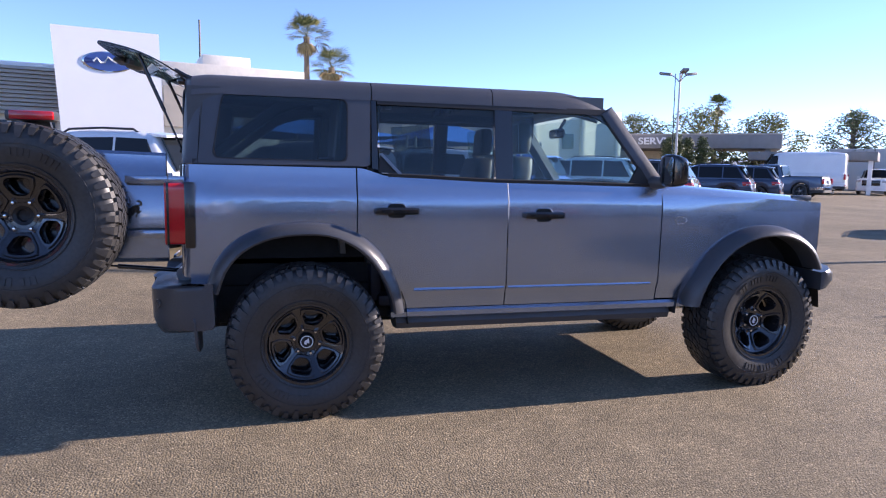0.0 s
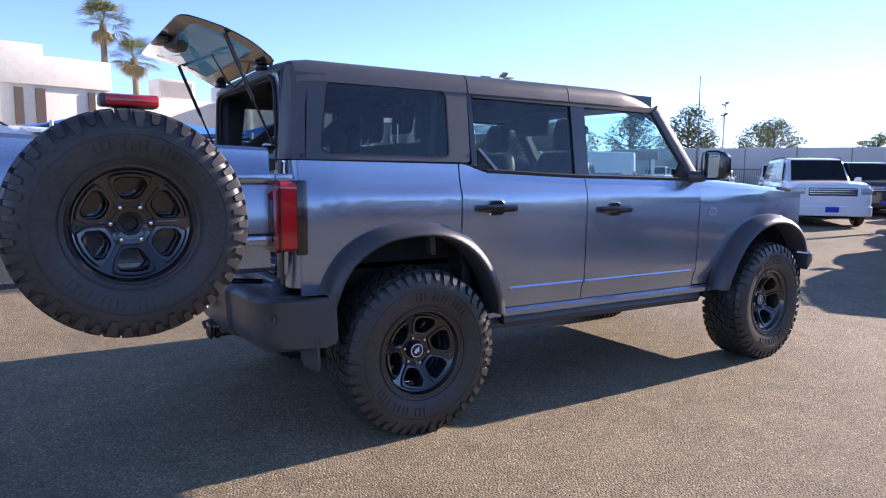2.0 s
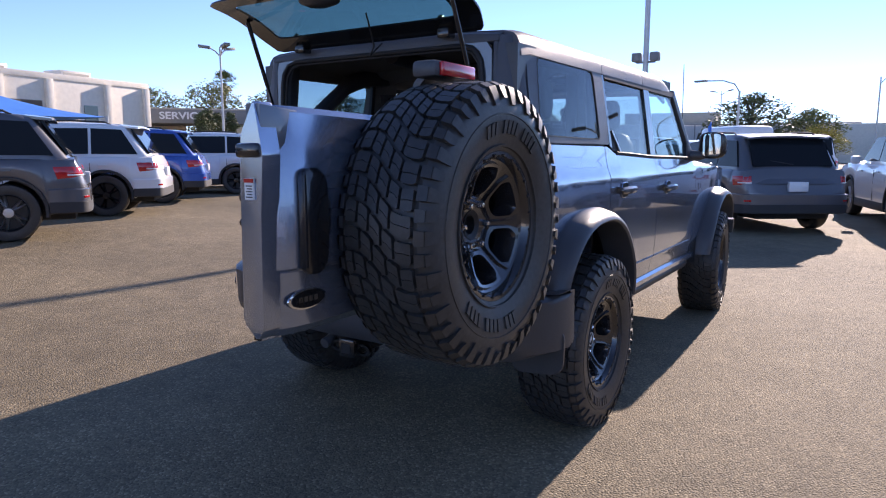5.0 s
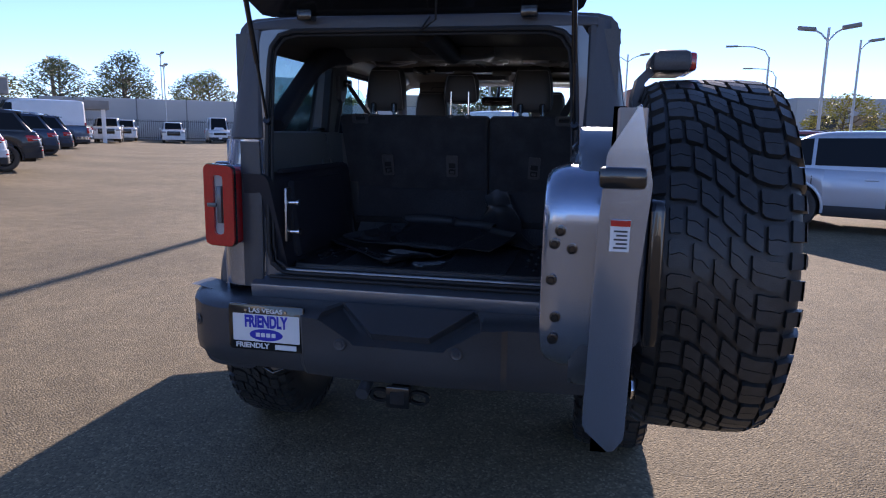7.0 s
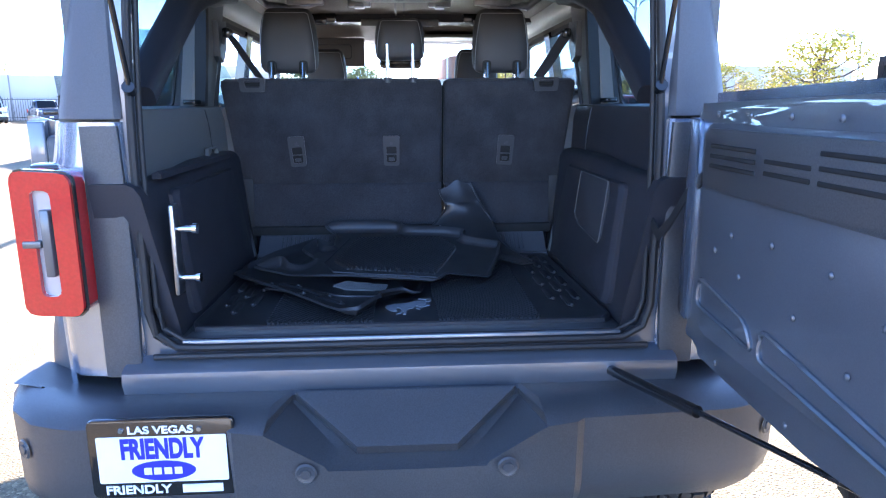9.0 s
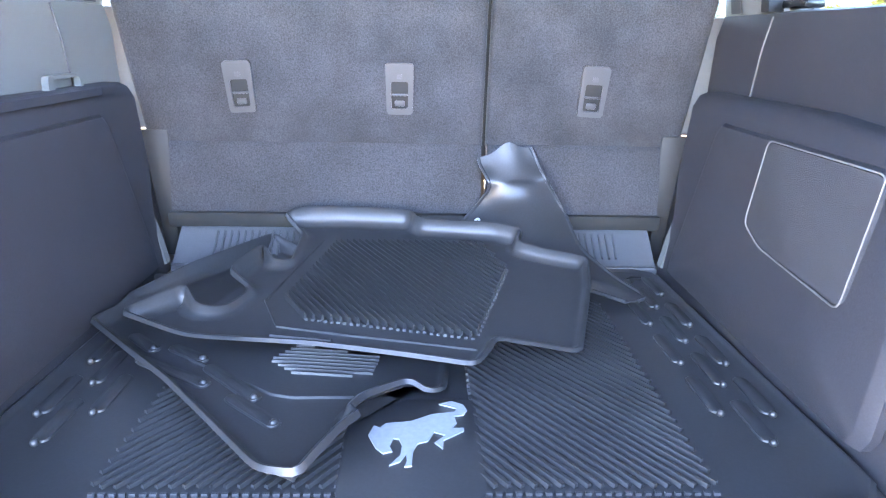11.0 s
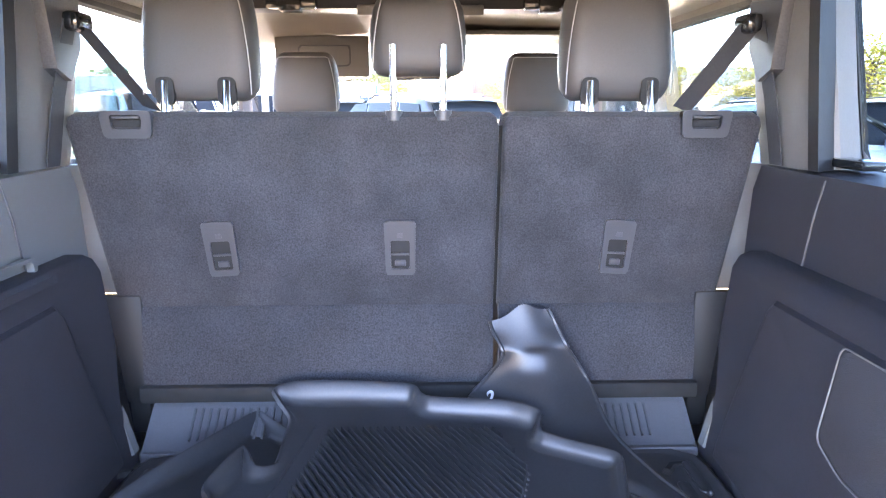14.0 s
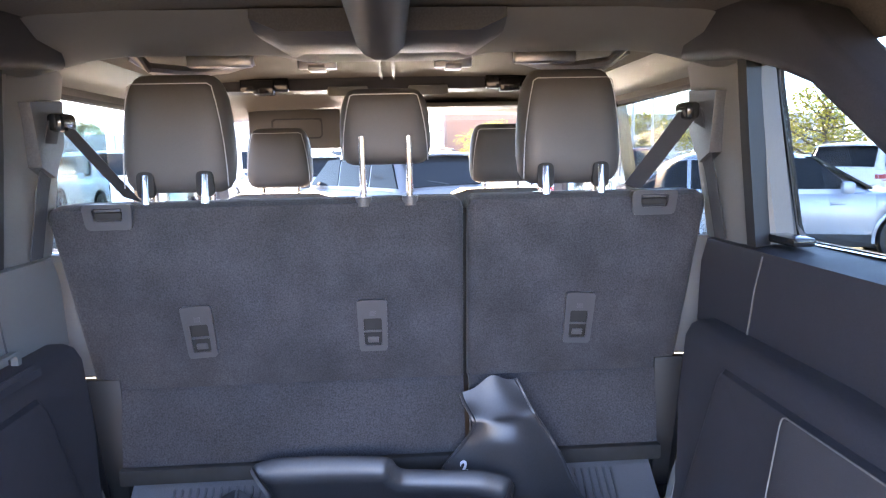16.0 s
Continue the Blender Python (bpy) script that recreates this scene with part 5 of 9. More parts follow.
WEBBING = material("belt_webbing", (0.035, 0.037, 0.042), 0.7, spots=0.2, scale=400, bump=0.3, bump_scale=600)

# floor of the cabin and load floor
part("load_floor", box(-0.60, -0.60, 0.835, 0.40, 0.60, 0.872, 0.004), PLASTIC, car)
part("cabin_floor", box(0.40, -0.76, 0.60, 2.05, 0.76, 0.66, 0.01), TRIM, car)
part("load_floor_front", box(0.36, -0.70, 0.62, 0.42, 0.70, 0.95, 0.01), TRIM, car)

# ---- cargo mat: a tray with lip, ribs and knobs ----
cargo_mat = thing("cargo_mat", "black ribbed rubber cargo mat with a pale emblem", "mat")
tray = bmesh.new()
lip = [(-0.585, 0.545), (-0.585, -0.545), (0.205, -0.525), (0.205, 0.525)]
big = resample(rounded(lip, 0.05), 80)
rows = []
for k, z in ((1.0, 0.873), (1.0, 0.888), (0.990, 0.891), (0.980, 0.889), (0.972, 0.886)):
    rows.append([(-0.19 + (p.x + 0.19) * k, p.y * k, z) for p in big])
rings = loft_into(tray, rows, cap=False)
tray.faces.new(rings[-1])
part("tray", tray, MAT_RUBBER, cargo_mat)


def ribs(x0, x1, y0, y1, angle, pitch, z, parent, mat, clip=None, width=0.0058, height=0.006):
    """Slanted ribs over a field, each trimmed to it."""
    bm = bmesh.new()
    c, s = math.cos(angle), math.sin(angle)
    cx, cy = (x0 + x1) / 2, (y0 + y1) / 2
    n = int(((x1 - x0) + (y1 - y0)) / pitch)
    for k in range(-n, n + 1):
        ox, oy = cx - s * k * pitch, cy + c * k * pitch
        lo, hi = -9.0, 9.0
        for o, d, a, b in ((ox, c, x0, x1), (oy, s, y0, y1)):
            if abs(d) < 1e-6:
                if not a <= o <= b:
                    lo, hi = 1, 0
                continue
            t0, t1 = sorted(((a - o) / d, (b - o) / d))
            lo, hi = max(lo, t0), min(hi, t1)
        if hi - lo < 0.02:
            continue
        a, b = Vector((ox + c * lo, oy + s * lo)), Vector((ox + c * hi, oy + s * hi))
        w = Vector((-s, c)) * width / 2
        vs = []
        for p in (a, b):
            for q, dz in ((-1.0, 0.0), (-0.5, height), (0.5, height), (1.0, 0.0)):
                vs.append(bm.verts.new((p.x + w.x * q * 1.3, p.y + w.y * q * 1.3, z + dz)))
        for j in range(3):
            bm.faces.new((vs[j], vs[j + 4], vs[j + 5], vs[j + 1]))
        bm.faces.new(vs[:4])
        bm.faces.new(vs[4:][::-1])
    return part("rib_field", bm, mat, parent)


tagged(ribs(-0.55, 0.02, -0.355, -0.085, radians(35), 0.0125, 0.885, cargo_mat, MAT_RUBBER), kind="stuff")
tagged(ribs(-0.55, 0.02, 0.085, 0.355, radians(-35), 0.0125, 0.885, cargo_mat, MAT_RUBBER), kind="stuff")
part("emblem_plate", prism(rounded([(-0.575, -0.088), (-0.575, 0.082), (-0.360, 0.082), (-0.360, -0.088)], 0.014), lambda u, v, w: (u, v, 0.884 + w), 0.006, 0.002), MAT_RUBBER, cargo_mat)
part("pale_emblem", prism([(-0.451 + v * 0.140, -u * 0.140 - 0.011) for u, v in GALLOP], lambda u, v, w: (u, v, 0.889 + w), 0.003), material("pale_emblem", (0.21, 0.235, 0.26), 0.5, spots=0.1, scale=120), cargo_mat, "pale running emblem", smooth=0)
knob_mesh = bmesh.new()
bmesh.ops.create_uvsphere(knob_mesh, u_segments=12, v_segments=6, radius=0.0055)
capsule = rounded([(-0.052, -0.011), (0.052, -0.011), (0.052, 0.011), (-0.052, 0.011)], 0.0109, 4)
for s in (-1, 1):
    for y, x0 in ((0.493, 0.049), (0.460, -0.018), (0.422, -0.098)):
        for k in range(4):
            x = x0 - 0.15 * k
            if x < -0.53:
                continue
            bm = knob_mesh.copy()
            bmesh.ops.translate(bm, vec=(x, s * y, 0.891), verts=bm.verts)
            part("knob", bm, MAT_RUBBER, cargo_mat)
            part("ridge", prism(capsule, lambda u, v, w: (x + 0.058 + u, s * y + v, 0.8835 + w), 0.006, 0.003), MAT_RUBBER, cargo_mat)
bm = bmesh.new()
for s in (-1, 1):
    for k in range(24):
        y = s * (0.09 + k * 0.0112)
        box_into(bm, -0.565, y - 0.0035, 0.884, -0.561, y + 0.0035, 0.890)
    for k in range(30):
        x = -0.55 + k * 0.019
        box_into(bm, x, s * 0.082 - 0.002, 0.884, x + 0.010, s * 0.082 + 0.002, 0.8895)
tagged(part("edge_stitches", bm, GREY_PLATE, cargo_mat), kind="stuff")

# ribbed plate before the seat
strip = part("kick_plate", loft([[(0.205, y, 0.888), (0.225, y, 0.897), (0.285, y, 0.945), (0.30, y, 0.955), (0.33, y, 0.955), (0.33, y, 0.87), (0.205, y, 0.87)] for y in span(-0.535, 0.535, 2)]), KICK_GREY, car)
for s in (-1, 1):
    bm = bmesh.new()
    for k in range(19):
        y = s * (0.170 + k * 0.0155)
        loft_into(bm, [[(0.232, y - 0.002, 0.902), (0.284, y - 0.002, 0.944), (0.281, y - 0.002, 0.949), (0.229, y - 0.002, 0.907)], [(0.232, y + 0.002, 0.902), (0.284, y + 0.002, 0.944), (0.281, y + 0.002, 0.949), (0.229, y + 0.002, 0.907)]])
    tagged(part("plate_rib", bm, PLASTIC, strip), kind="stuff")
part("kick_plate_edge", box(0.200, -0.53, 0.884, 0.212, 0.53, 0.894, 0.003), KICK_GREY, strip)


# ---- rear bench, seen from behind ----
def back_x(z):
    return 0.345 - (z - 1.13) * 0.165


def seat_back(y0, y1, sides):
    """A carpeted seat back; its outer side narrows downward."""
    secs = []
    for z, inset in ((1.128, 0.004), (1.136, 0.0), (1.25, 0.0), (1.40, 0.0), (1.50, 0.0), (1.516, 0.006), (1.525, 0.022)):
        k = (1.525 - z) / 0.4 * 0.040
        a = y0 + (k if sides[0] else 0.0) + inset * 0.7
        b = y1 - (k if sides[1] else 0.0) - inset * 0.7
        x = back_x(z)
        d = inset
        ring = rounded([(x + d, a), (x + d, b), (x + 0.13 - d, b), (x + 0.13 - d, a)], 0.014, 3)
        secs.append([(u, v, z) for u, v in ring])
    return loft(secs)


bench = thing("rear_bench", "split rear bench with carpeted backs and vinyl headrests", "seat")
part("seat_back", seat_back(-0.148, 0.648, (False, True)), CARPET, bench, "wider carpeted seat back")
part("seat_back", seat_back(-0.643, -0.156, (True, False)), CARPET, bench, "narrower carpeted seat back")
for a, b in ((-0.146, 0.560), (-0.560, -0.158)):
    secs = []
    for z, x in ((0.955, 0.318), (0.975, 0.312), (1.06, 0.322), (1.125, 0.336), (1.138, 0.340), (1.145, 0.350)):
        secs.append([(x, a, z), (x - 0.002, (a + b) / 2, z), (x, b, z), (x + 0.03, b, z), (x + 0.03, a, z)])
    part("lower_flap", loft(secs), CARPET_LOW, bench, "fold-out carpet flap")
part("flap_foot", box(0.296, -0.565, 0.950, 0.318, 0.565, 0.985, 0.006), UNDER, bench)
part("seat_split_cover", loft([[(back_x(z) + dx, y, z) for dx, y in ((0.03, -0.16), (0.03, -0.142), (0.12, -0.142), (0.12, -0.16))] for z in (0.94, 1.1, 1.3, 1.50)]), UNDER, bench)
part("seat_cushion", box(0.47, -0.64, 0.86, 0.98, 0.64, 1.02, 0.05), VINYL, bench)


def seat_latch(y, lean):
    m = Matrix.Translation((back_x(1.258) - 0.003, y, 1.258)) @ Euler((0, radians(-9.4), 0)).to_matrix().to_4x4() @ Matrix.Rotation(radians(lean), 4, "X")
    base = bmesh.new()
    base = ring_panel(rounded([(-0.029, -0.051), (0.029, -0.051), (0.031, 0.062), (-0.031, 0.062)], 0.006), rounded([(-0.018, -0.038), (0.018, -0.038), (0.019, 0.022), (-0.019, 0.022)], 0.004), lambda u, v, w: (-0.004 + w, u, v), 1, 40, 0.01)
    bmesh.ops.transform(base, matrix=m, verts=base.verts)
    ob = part("anchor_plate", base, GREY_PLATE, bench, "grey anchor plate")
    bm = box(0.0005, -0.019, -0.039, 0.014, 0.019, 0.023)
    bmesh.ops.transform(bm, matrix=m, verts=bm.verts)
    part("anchor_recess", bm, UNDER, ob)
    bm = box(-0.0025, -0.018, -0.010, 0.006, 0.018, -0.005, 0.002)
    box_into(bm, -0.0025, -0.011, -0.033, 0.006, 0.011, -0.020, 0.002)
    bmesh.ops.transform(bm, matrix=m, verts=bm.verts)
    part("anchor_bar", bm, GREY_PLATE, ob)
    bm = box(-0.0046, -0.006, 0.028, -0.0036, 0.006, 0.038)
    bmesh.ops.transform(bm, matrix=m, verts=bm.verts)
    part("anchor_mark", bm, PLASTIC, ob)


seat_latch(0.388, -3)
seat_latch(0.040, 0)
seat_latch(-0.388, 3)
for s in (-1, 1):
    y = s * 0.53
    bm = ring_panel(rounded([(y - 0.043, 1.478), (y + 0.043, 1.478), (y + 0.047, 1.528), (y - 0.047, 1.528)], 0.010), rounded([(y - 0.026, 1.494), (y + 0.026, 1.494), (y + 0.029, 1.520), (y - 0.029, 1.520)], 0.006), lambda u, v, w: (back_x(v) - 0.007 + w, u, v), 1, 40, 0.02)
    rel = part("release_handle", bm, GREY_PLATE, bench)
    part("release_lever", box(back_x(1.51) - 0.003, y - 0.025, 1.498, back_x(1.51) + 0.01, y + 0.025, 1.512, 0.003), UNDER, rel)
    part("release_lever", box(back_x(1.51) - 0.008, y - 0.025, 1.513, back_x(1.51) + 0.01, y + 0.025, 1.519, 0.002), GREY_PLATE, rel)


def headrest(x, y, z, w, h, d, parent, posts=0.05, post_low=None, notch=True, taper=0.9, post_x=0.0):
    """A padded headrest with seams and two chrome posts."""
    bm = bmesh.new()
    secs = []
    for t, k, dd in ((0.0, 0.72, 0.45), (0.03, 0.84, 0.72), (0.10, 0.94, 0.92), (0.25, 0.99, 1.0), (0.45, 1.0, 1.0), (0.65, 0.985, 1.0), (0.80, 0.95, 0.98), (0.90, 0.89, 0.88), (0.96, 0.81, 0.70), (0.99, 0.72, 0.48), (1.0, 0.60, 0.25)):
        hw = w / 2 * k * (1 - (1 - taper) * t)
        hd2 = d / 2 * dd
        ring = rounded([(-hd2, -hw), (hd2, -hw), (hd2, hw), (-hd2, hw)], min(0.045, hd2 * 0.95), 5)
        secs.append([(x + u + 0.015 * t, y + v, z + h * t) for u, v in ring])
    loft_into(bm, secs)
    head = part("headrest", bm, VINYL, parent, "grey vinyl headrest")
    seam = []
    for t in span(0, 1, 24):
        a = math.pi * t
        hw = w / 2 * 0.90
        seam.append((x - d / 2 * 0.97 - 0.002 + 0.012, y - hw * math.cos(a), z + h * (0.05 + 0.86 * min(1.0, math.sin(a) * 1.6))))
    part("seam", tube(seam, 0.0012, 5), STITCH, head)
    for s in (-1, 1):
        low = z - 0.05 if post_low is None else post_low
        part("post", cyl((x + post_x, y + s * posts, low), (x + post_x, y + s * posts, z + 0.055), 0.0068, seg=12), CHROME, head, "chrome post")
        part("post_guide", cyl((x + post_x, y + s * posts, low - 0.012), (x + post_x, y + s * posts, low + 0.006), 0.016, seg=14), PLASTIC, head)
        if notch:
            part("post_slot", prism(rounded([(-0.016, -0.02), (0.016, -0.02), (0.016, 0.03), (-0.016, 0.03)], 0.013), lambda u, v, w2: (x - d / 2 + 0.0 + w2, y + s * posts + u, z + 0.012 + v), 0.012), UNDER, head)
            part("post", cyl((x - d / 2 - 0.004, y + s * posts, z - 0.02), (x - d / 2 + 0.004, y + s * posts, z + 0.035), 0.008, seg=12), CHROME, head)


headrest(0.325, 0.400, 1.545, 0.215, 0.225, 0.10, bench, 0.055, 1.522)
headrest(0.325, -0.365, 1.545, 0.215, 0.225, 0.10, bench, 0.055, 1.522)
headrest(0.345, 0.002, 1.590, 0.185, 0.150, 0.09, bench, 0.0455, 1.522, notch=False, taper=0.96, post_x=-0.047)


# ---- front seats, dash, wheel ----
def front_seat(y):
    seat = thing("front_seat", "dark grey vinyl front seat facing the dash", "seat", "front seats")
    secs = []
    for z, k, x in ((0.92, 0.96, 1.22), (1.05, 1.0, 1.255), (1.25, 0.98, 1.30), (1.40, 0.90, 1.335), (1.47, 0.74, 1.35), (1.485, 0.60, 1.352)):
        ring = rounded([(-0.065, -0.245 * k), (0.065, -0.245 * k), (0.065, 0.245 * k), (-0.065, 0.245 * k)], 0.045, 4)
        secs.append([(x + u, y + v, z) for u, v in ring])
    part("backrest", loft(secs), VINYL, seat)
    part("cushion", box(1.22, y - 0.25, 0.80, 1.72, y + 0.25, 0.95, 0.05), VINYL, seat)
    part("seat_base", box(1.24, y - 0.22, 0.65, 1.66, y + 0.22, 0.81, 0.02), PLASTIC, seat)
    headrest(1.375, y, 1.505, 0.235, 0.205, 0.10, seat, 0.06, 1.47, notch=False)


front_seat(0.39)
front_seat(-0.39)
part("centre_console", box(1.12, -0.12, 0.66, 1.95, 0.12, 1.06, 0.04), TRIM, car)
secs = []
for y in span(-0.74, 0.74, 12):
    secs.append([(1.80, y, 0.80), (1.78, y, 1.10), (1.80, y, 1.235), (1.85, y, 1.268), (2.05, y, 1.275), (2.12, y, 1.30), (2.12, y, 0.80)])
part("dashboard", loft(secs), TRIM, car)
part("dash_screen", box(1.768, -0.13, 1.10, 1.785, 0.16, 1.262, 0.006), GLOSS_BLACK, car)
part("instrument_hood", box(1.74, 0.22, 1.20, 1.84, 0.56, 1.285, 0.03), TRIM, car)
bm = bmesh.new()
ring_pts = [(0.19 * math.cos(a), 0.19 * math.sin(a)) for a in span(0, 2 * math.pi, 36)]
tilt = Matrix.Translation((1.66, 0.39, 1.17)) @ Euler((0, radians(-65), 0)).to_matrix().to_4x4()
tube_into(bm, [tuple(tilt @ Vector((u, v, 0))) for u, v in ring_pts], 0.016, 8)
sw = part("steering_wheel", bm, GLOSS_BLACK, car, "black steering wheel")
bm = box(-0.06, -0.09, -0.02, 0.06, 0.09, 0.03, 0.02, tilt)
box_into(bm, -0.02, -0.18, -0.008, 0.02, 0.18, 0.008, 0.004, tilt)
part("wheel_boss", bm, TRIM, sw)
part("interior_mirror", box(1.80, -0.12, 1.635, 1.835, 0.12, 1.70, 0.02), GLOSS_BLACK, car)
part("mirror_stem", cyl((1.83, 0, 1.68), (1.88, 0, 1.77), 0.012), GLOSS_BLACK, car)
part("sun_visor", box(1.70, 0.20, 1.640, 1.722, 0.56, 1.795, 0.010, None), VINYL, car, "folded-down sun visor")
part("visor_mirror_lid", ring_panel(rounded([(0.24, 1.655), (0.44, 1.655), (0.44, 1.735), (0.24, 1.735)], 0.01), rounded([(0.246, 1.661), (0.434, 1.661), (0.434, 1.729), (0.246, 1.729)], 0.008), lambda u, v, w: (1.697 + w, u + 0.03, v + 0.025), 1, 32, 0.005), TRIM, car)
part("sun_visor", box(1.58, -0.55, 1.785, 1.79, -0.12, 1.805, 0.008), VINYL, car)


# ---- cargo side trims ----
def side_trim(s):
    # the lower panel bulges in over the wheel and leans outward
    secs = []
    for x in (-0.60, -0.50, -0.30, -0.10, 0.05, 0.14, 0.19, 0.22):
        k = min(1.0, max(0.0, (0.22 - x) / 0.06))
        ztop = 1.262 + 0.014 * (1 if x > -0.2 else 0)
        inn = 0.540 if x > -0.45 else 0.552
        secs.append([(x, s * inn, 0.875), (x - 0.03, s * (inn + 0.012), 1.0), (x - 0.06 * k, s * (inn + 0.024), 1.12), (x - 0.085 * k, s * (inn + 0.036), ztop - 0.03), (x - 0.09 * k, s * (inn + 0.048), ztop - 0.008), (x - 0.09 * k, s * (inn + 0.066), ztop), (x - 0.09 * k, s * 0.70, ztop), (x - 0.05 * k, s * 0.70, 1.09), (x - 0.04 * k, s * 0.596, 1.07), (x, s * 0.596, 0.875)])
    low = part("side_trim", loft(secs), TRIM, car, "dark moulded side trim")
    # raised field on the panel, with a broad bevel
    surf = lambda v: 0.540 + 0.10 * (v - 0.875)
    field = rounded([(0.066, 1.230), (0.156, 0.905), (-0.52, 0.905), (-0.52, 1.230)], 0.012)
    bev = resample(field, 72)
    part("raised_field", loft([[(-0.2 + (q.x + 0.2) * k, s * (surf(q.y) - d), 1.07 + (q.y - 1.07) * k2) for q in bev] for k, k2, d in ((1.0, 1.0, -0.012), (1.0, 1.0, 0.001), (0.955, 0.975, 0.012), (0.94, 0.965, 0.013), (0.5, 0.5, 0.013))]), TRIM, low)
    # upper trim under the window
    secs = []
    for x in span(-0.60, 0.30, 6):
        secs.append([(x, s * 0.635, 1.255), (x, s * 0.640, 1.38), (x, s * 0.652, 1.425), (x, s * 0.70, 1.432), (x, s * 0.785, 1.428), (x, s * 0.785, 1.255)])
    # the left one is paler: the light falling there is in its colour
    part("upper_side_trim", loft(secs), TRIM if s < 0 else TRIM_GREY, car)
    part("trim_joint", tube([(0.10, s * 0.634, 1.262), (0.085, s * 0.637, 1.36), (0.08, s * 0.646, 1.42)], 0.0022, 6), GREY_PLATE, car)
    # sloping edge that runs down to the floor
    edge = [(0.115, s * 0.598, 1.255), (0.135, s * 0.588, 1.20), (0.165, s * 0.574, 1.09), (0.195, s * 0.556, 0.97), (0.205, s * 0.544, 0.895)]
    bm = bmesh.new()
    loft_into(bm, [[(x - 0.016, y, z), (x - 0.010, y - s * 0.006, z + 0.002), (x + 0.008, y - s * 0.008, z + 0.003), (x + 0.018, y, z), (x + 0.018, y + s * 0.10, z), (x - 0.014, y + s * 0.10, z)] for x, y, z in edge])
    part("trim_edge", bm, TRIM_GREY, low)
    # pillar between the side windows, with the belt
    secs = []
    for z, a, b in ((1.425, 0.135, 0.355), (1.55, 0.15, 0.375), (1.70, 0.165, 0.385), (1.80, 0.175, 0.40), (1.845, 0.17, 0.42)):
        y = 0.665 - (z - 1.43) * 0.10
        secs.append([(a, s * (y + 0.04), z), (a + 0.02, s * (y + 0.008), z), (a + 0.06, s * y, z), (b - 0.04, s * y, z), (b, s * (y + 0.012), z), (b + 0.02, s * (y + 0.06), z), (a + 0.01, s * (y + 0.08), z)])
    pillar = part("pillar_trim", loft(secs), TRIM_GREY, car, "grey pillar trim")
    part("belt_guide_cover", loft([[(0.215 + dx, s * (0.640 - d), 1.715), (0.335 + dx, s * (0.640 - d), 1.725), (0.325 + dx, s * (0.640 - d), 1.64), (0.29 + dx, s * (0.645 - d), 1.58), (0.245 + dx, s * (0.645 - d), 1.60)] for d, dx in ((-0.02, 0.0), (0.012, 0.0), (0.02, 0.004))]), PLASTIC, pillar)
    part("belt_guide", box(0.270, s * 0.605 - 0.012, 1.665, 0.335, s * 0.605 + 0.018, 1.700, 0.010), GLOSS_BLACK, pillar)
    bm = bmesh.new()
    loft_into(bm, [[(x - 0.022, y, z), (x + 0.022, y, z), (x + 0.022, y + s * 0.002, z), (x - 0.022, y + s * 0.002, z)] for x, y, z in ((0.255, s * 0.655, 1.43), (0.27, s * 0.640, 1.55), (0.29, s * 0.615, 1.685))])
    part("seat_belt", bm, WEBBING, pillar, "dark seat belt")
    bm = bmesh.new()
    loft_into(bm, [[(x, y - 0.018, z - 0.006), (x, y + 0.018, z + 0.006), (x + 0.002, y + 0.018, z + 0.006), (x + 0.002, y - 0.018, z - 0.006)] for x, y, z in ((0.295, s * 0.600, 1.675), (0.34, s * 0.56, 1.60), (0.38, s * 0.52, 1.53))])
    part("seat_belt", bm, WEBBING, pillar, "dark seat belt")
    # inner frame of the side window
    pl = on_side(s)
    win = rounded([(-0.505, 1.432), (0.213, 1.424), (0.222, 1.776), (-0.446, 1.790)], [0.045, 0.03, 0.045, 0.05])
    small = [(-0.16 + (u + 0.16) * 0.985, 1.606 + (v - 1.606) * 0.965) for u, v in win]
    part("inner_window_frame", ring_panel([(-0.14 + (u + 0.14) * 1.06, 1.606 + (v - 1.606) * 1.10) for u, v in win], small, lambda u, v, w: pl(u, v, 0.022 + w), 2, 80, 0.012), GLOSS_BLACK, car)
    part("window_post_seal", loft([[(0.116 + k, s * (y0 - 0.006), z), (0.180 + k, s * y1, z), (0.200 + k, s * (body_y(0.21, z) - 0.016), z), (0.228 + k, s * (body_y(0.21, z) - 0.016), z), (0.146 + k, s * (y0 - 0.006), z)] for z, k, y0, y1 in ((1.43, 0.0, 0.66, 0.760), (1.62, 0.01, 0.645, 0.735), (1.80, 0.02, 0.635, 0.710))]), SEAL, car)
    # trim between the seat's edge and the door opening
    part("seat_side_trim", box(0.345, min(s * 0.600, s * 0.720), 1.17, 0.370, max(s * 0.600, s * 0.720), 1.425, 0.004), TRIM_GREY, car)
    # added dark plate: stands for the shaded gap below and blocks the sun
    part("seat_gap_blocker", box(0.335, min(s * 0.560, s * 0.720), 0.84, 0.365, max(s * 0.560, s * 0.720), 1.165, 0.004), SEAL, car)
    part("roof_latch", box(0.06, s * 0.70 - 0.03, 1.436, 0.16, s * 0.70 + 0.01, 1.452, 0.005), GLOSS_BLACK, car)
    # upper rear pillar inside, down to the jamb
    part("rear_pillar_trim", loft([[(-0.625, s * 0.64, z), (-0.56, s * 0.625, z), (-0.50 + (z - 1.42) * 0.12, s * 0.66, z), (-0.50 + (z - 1.42) * 0.12, s * 0.74, z), (-0.625, s * 0.74, z)] for z in (1.425, 1.6, 1.81)]), PLASTIC, car)
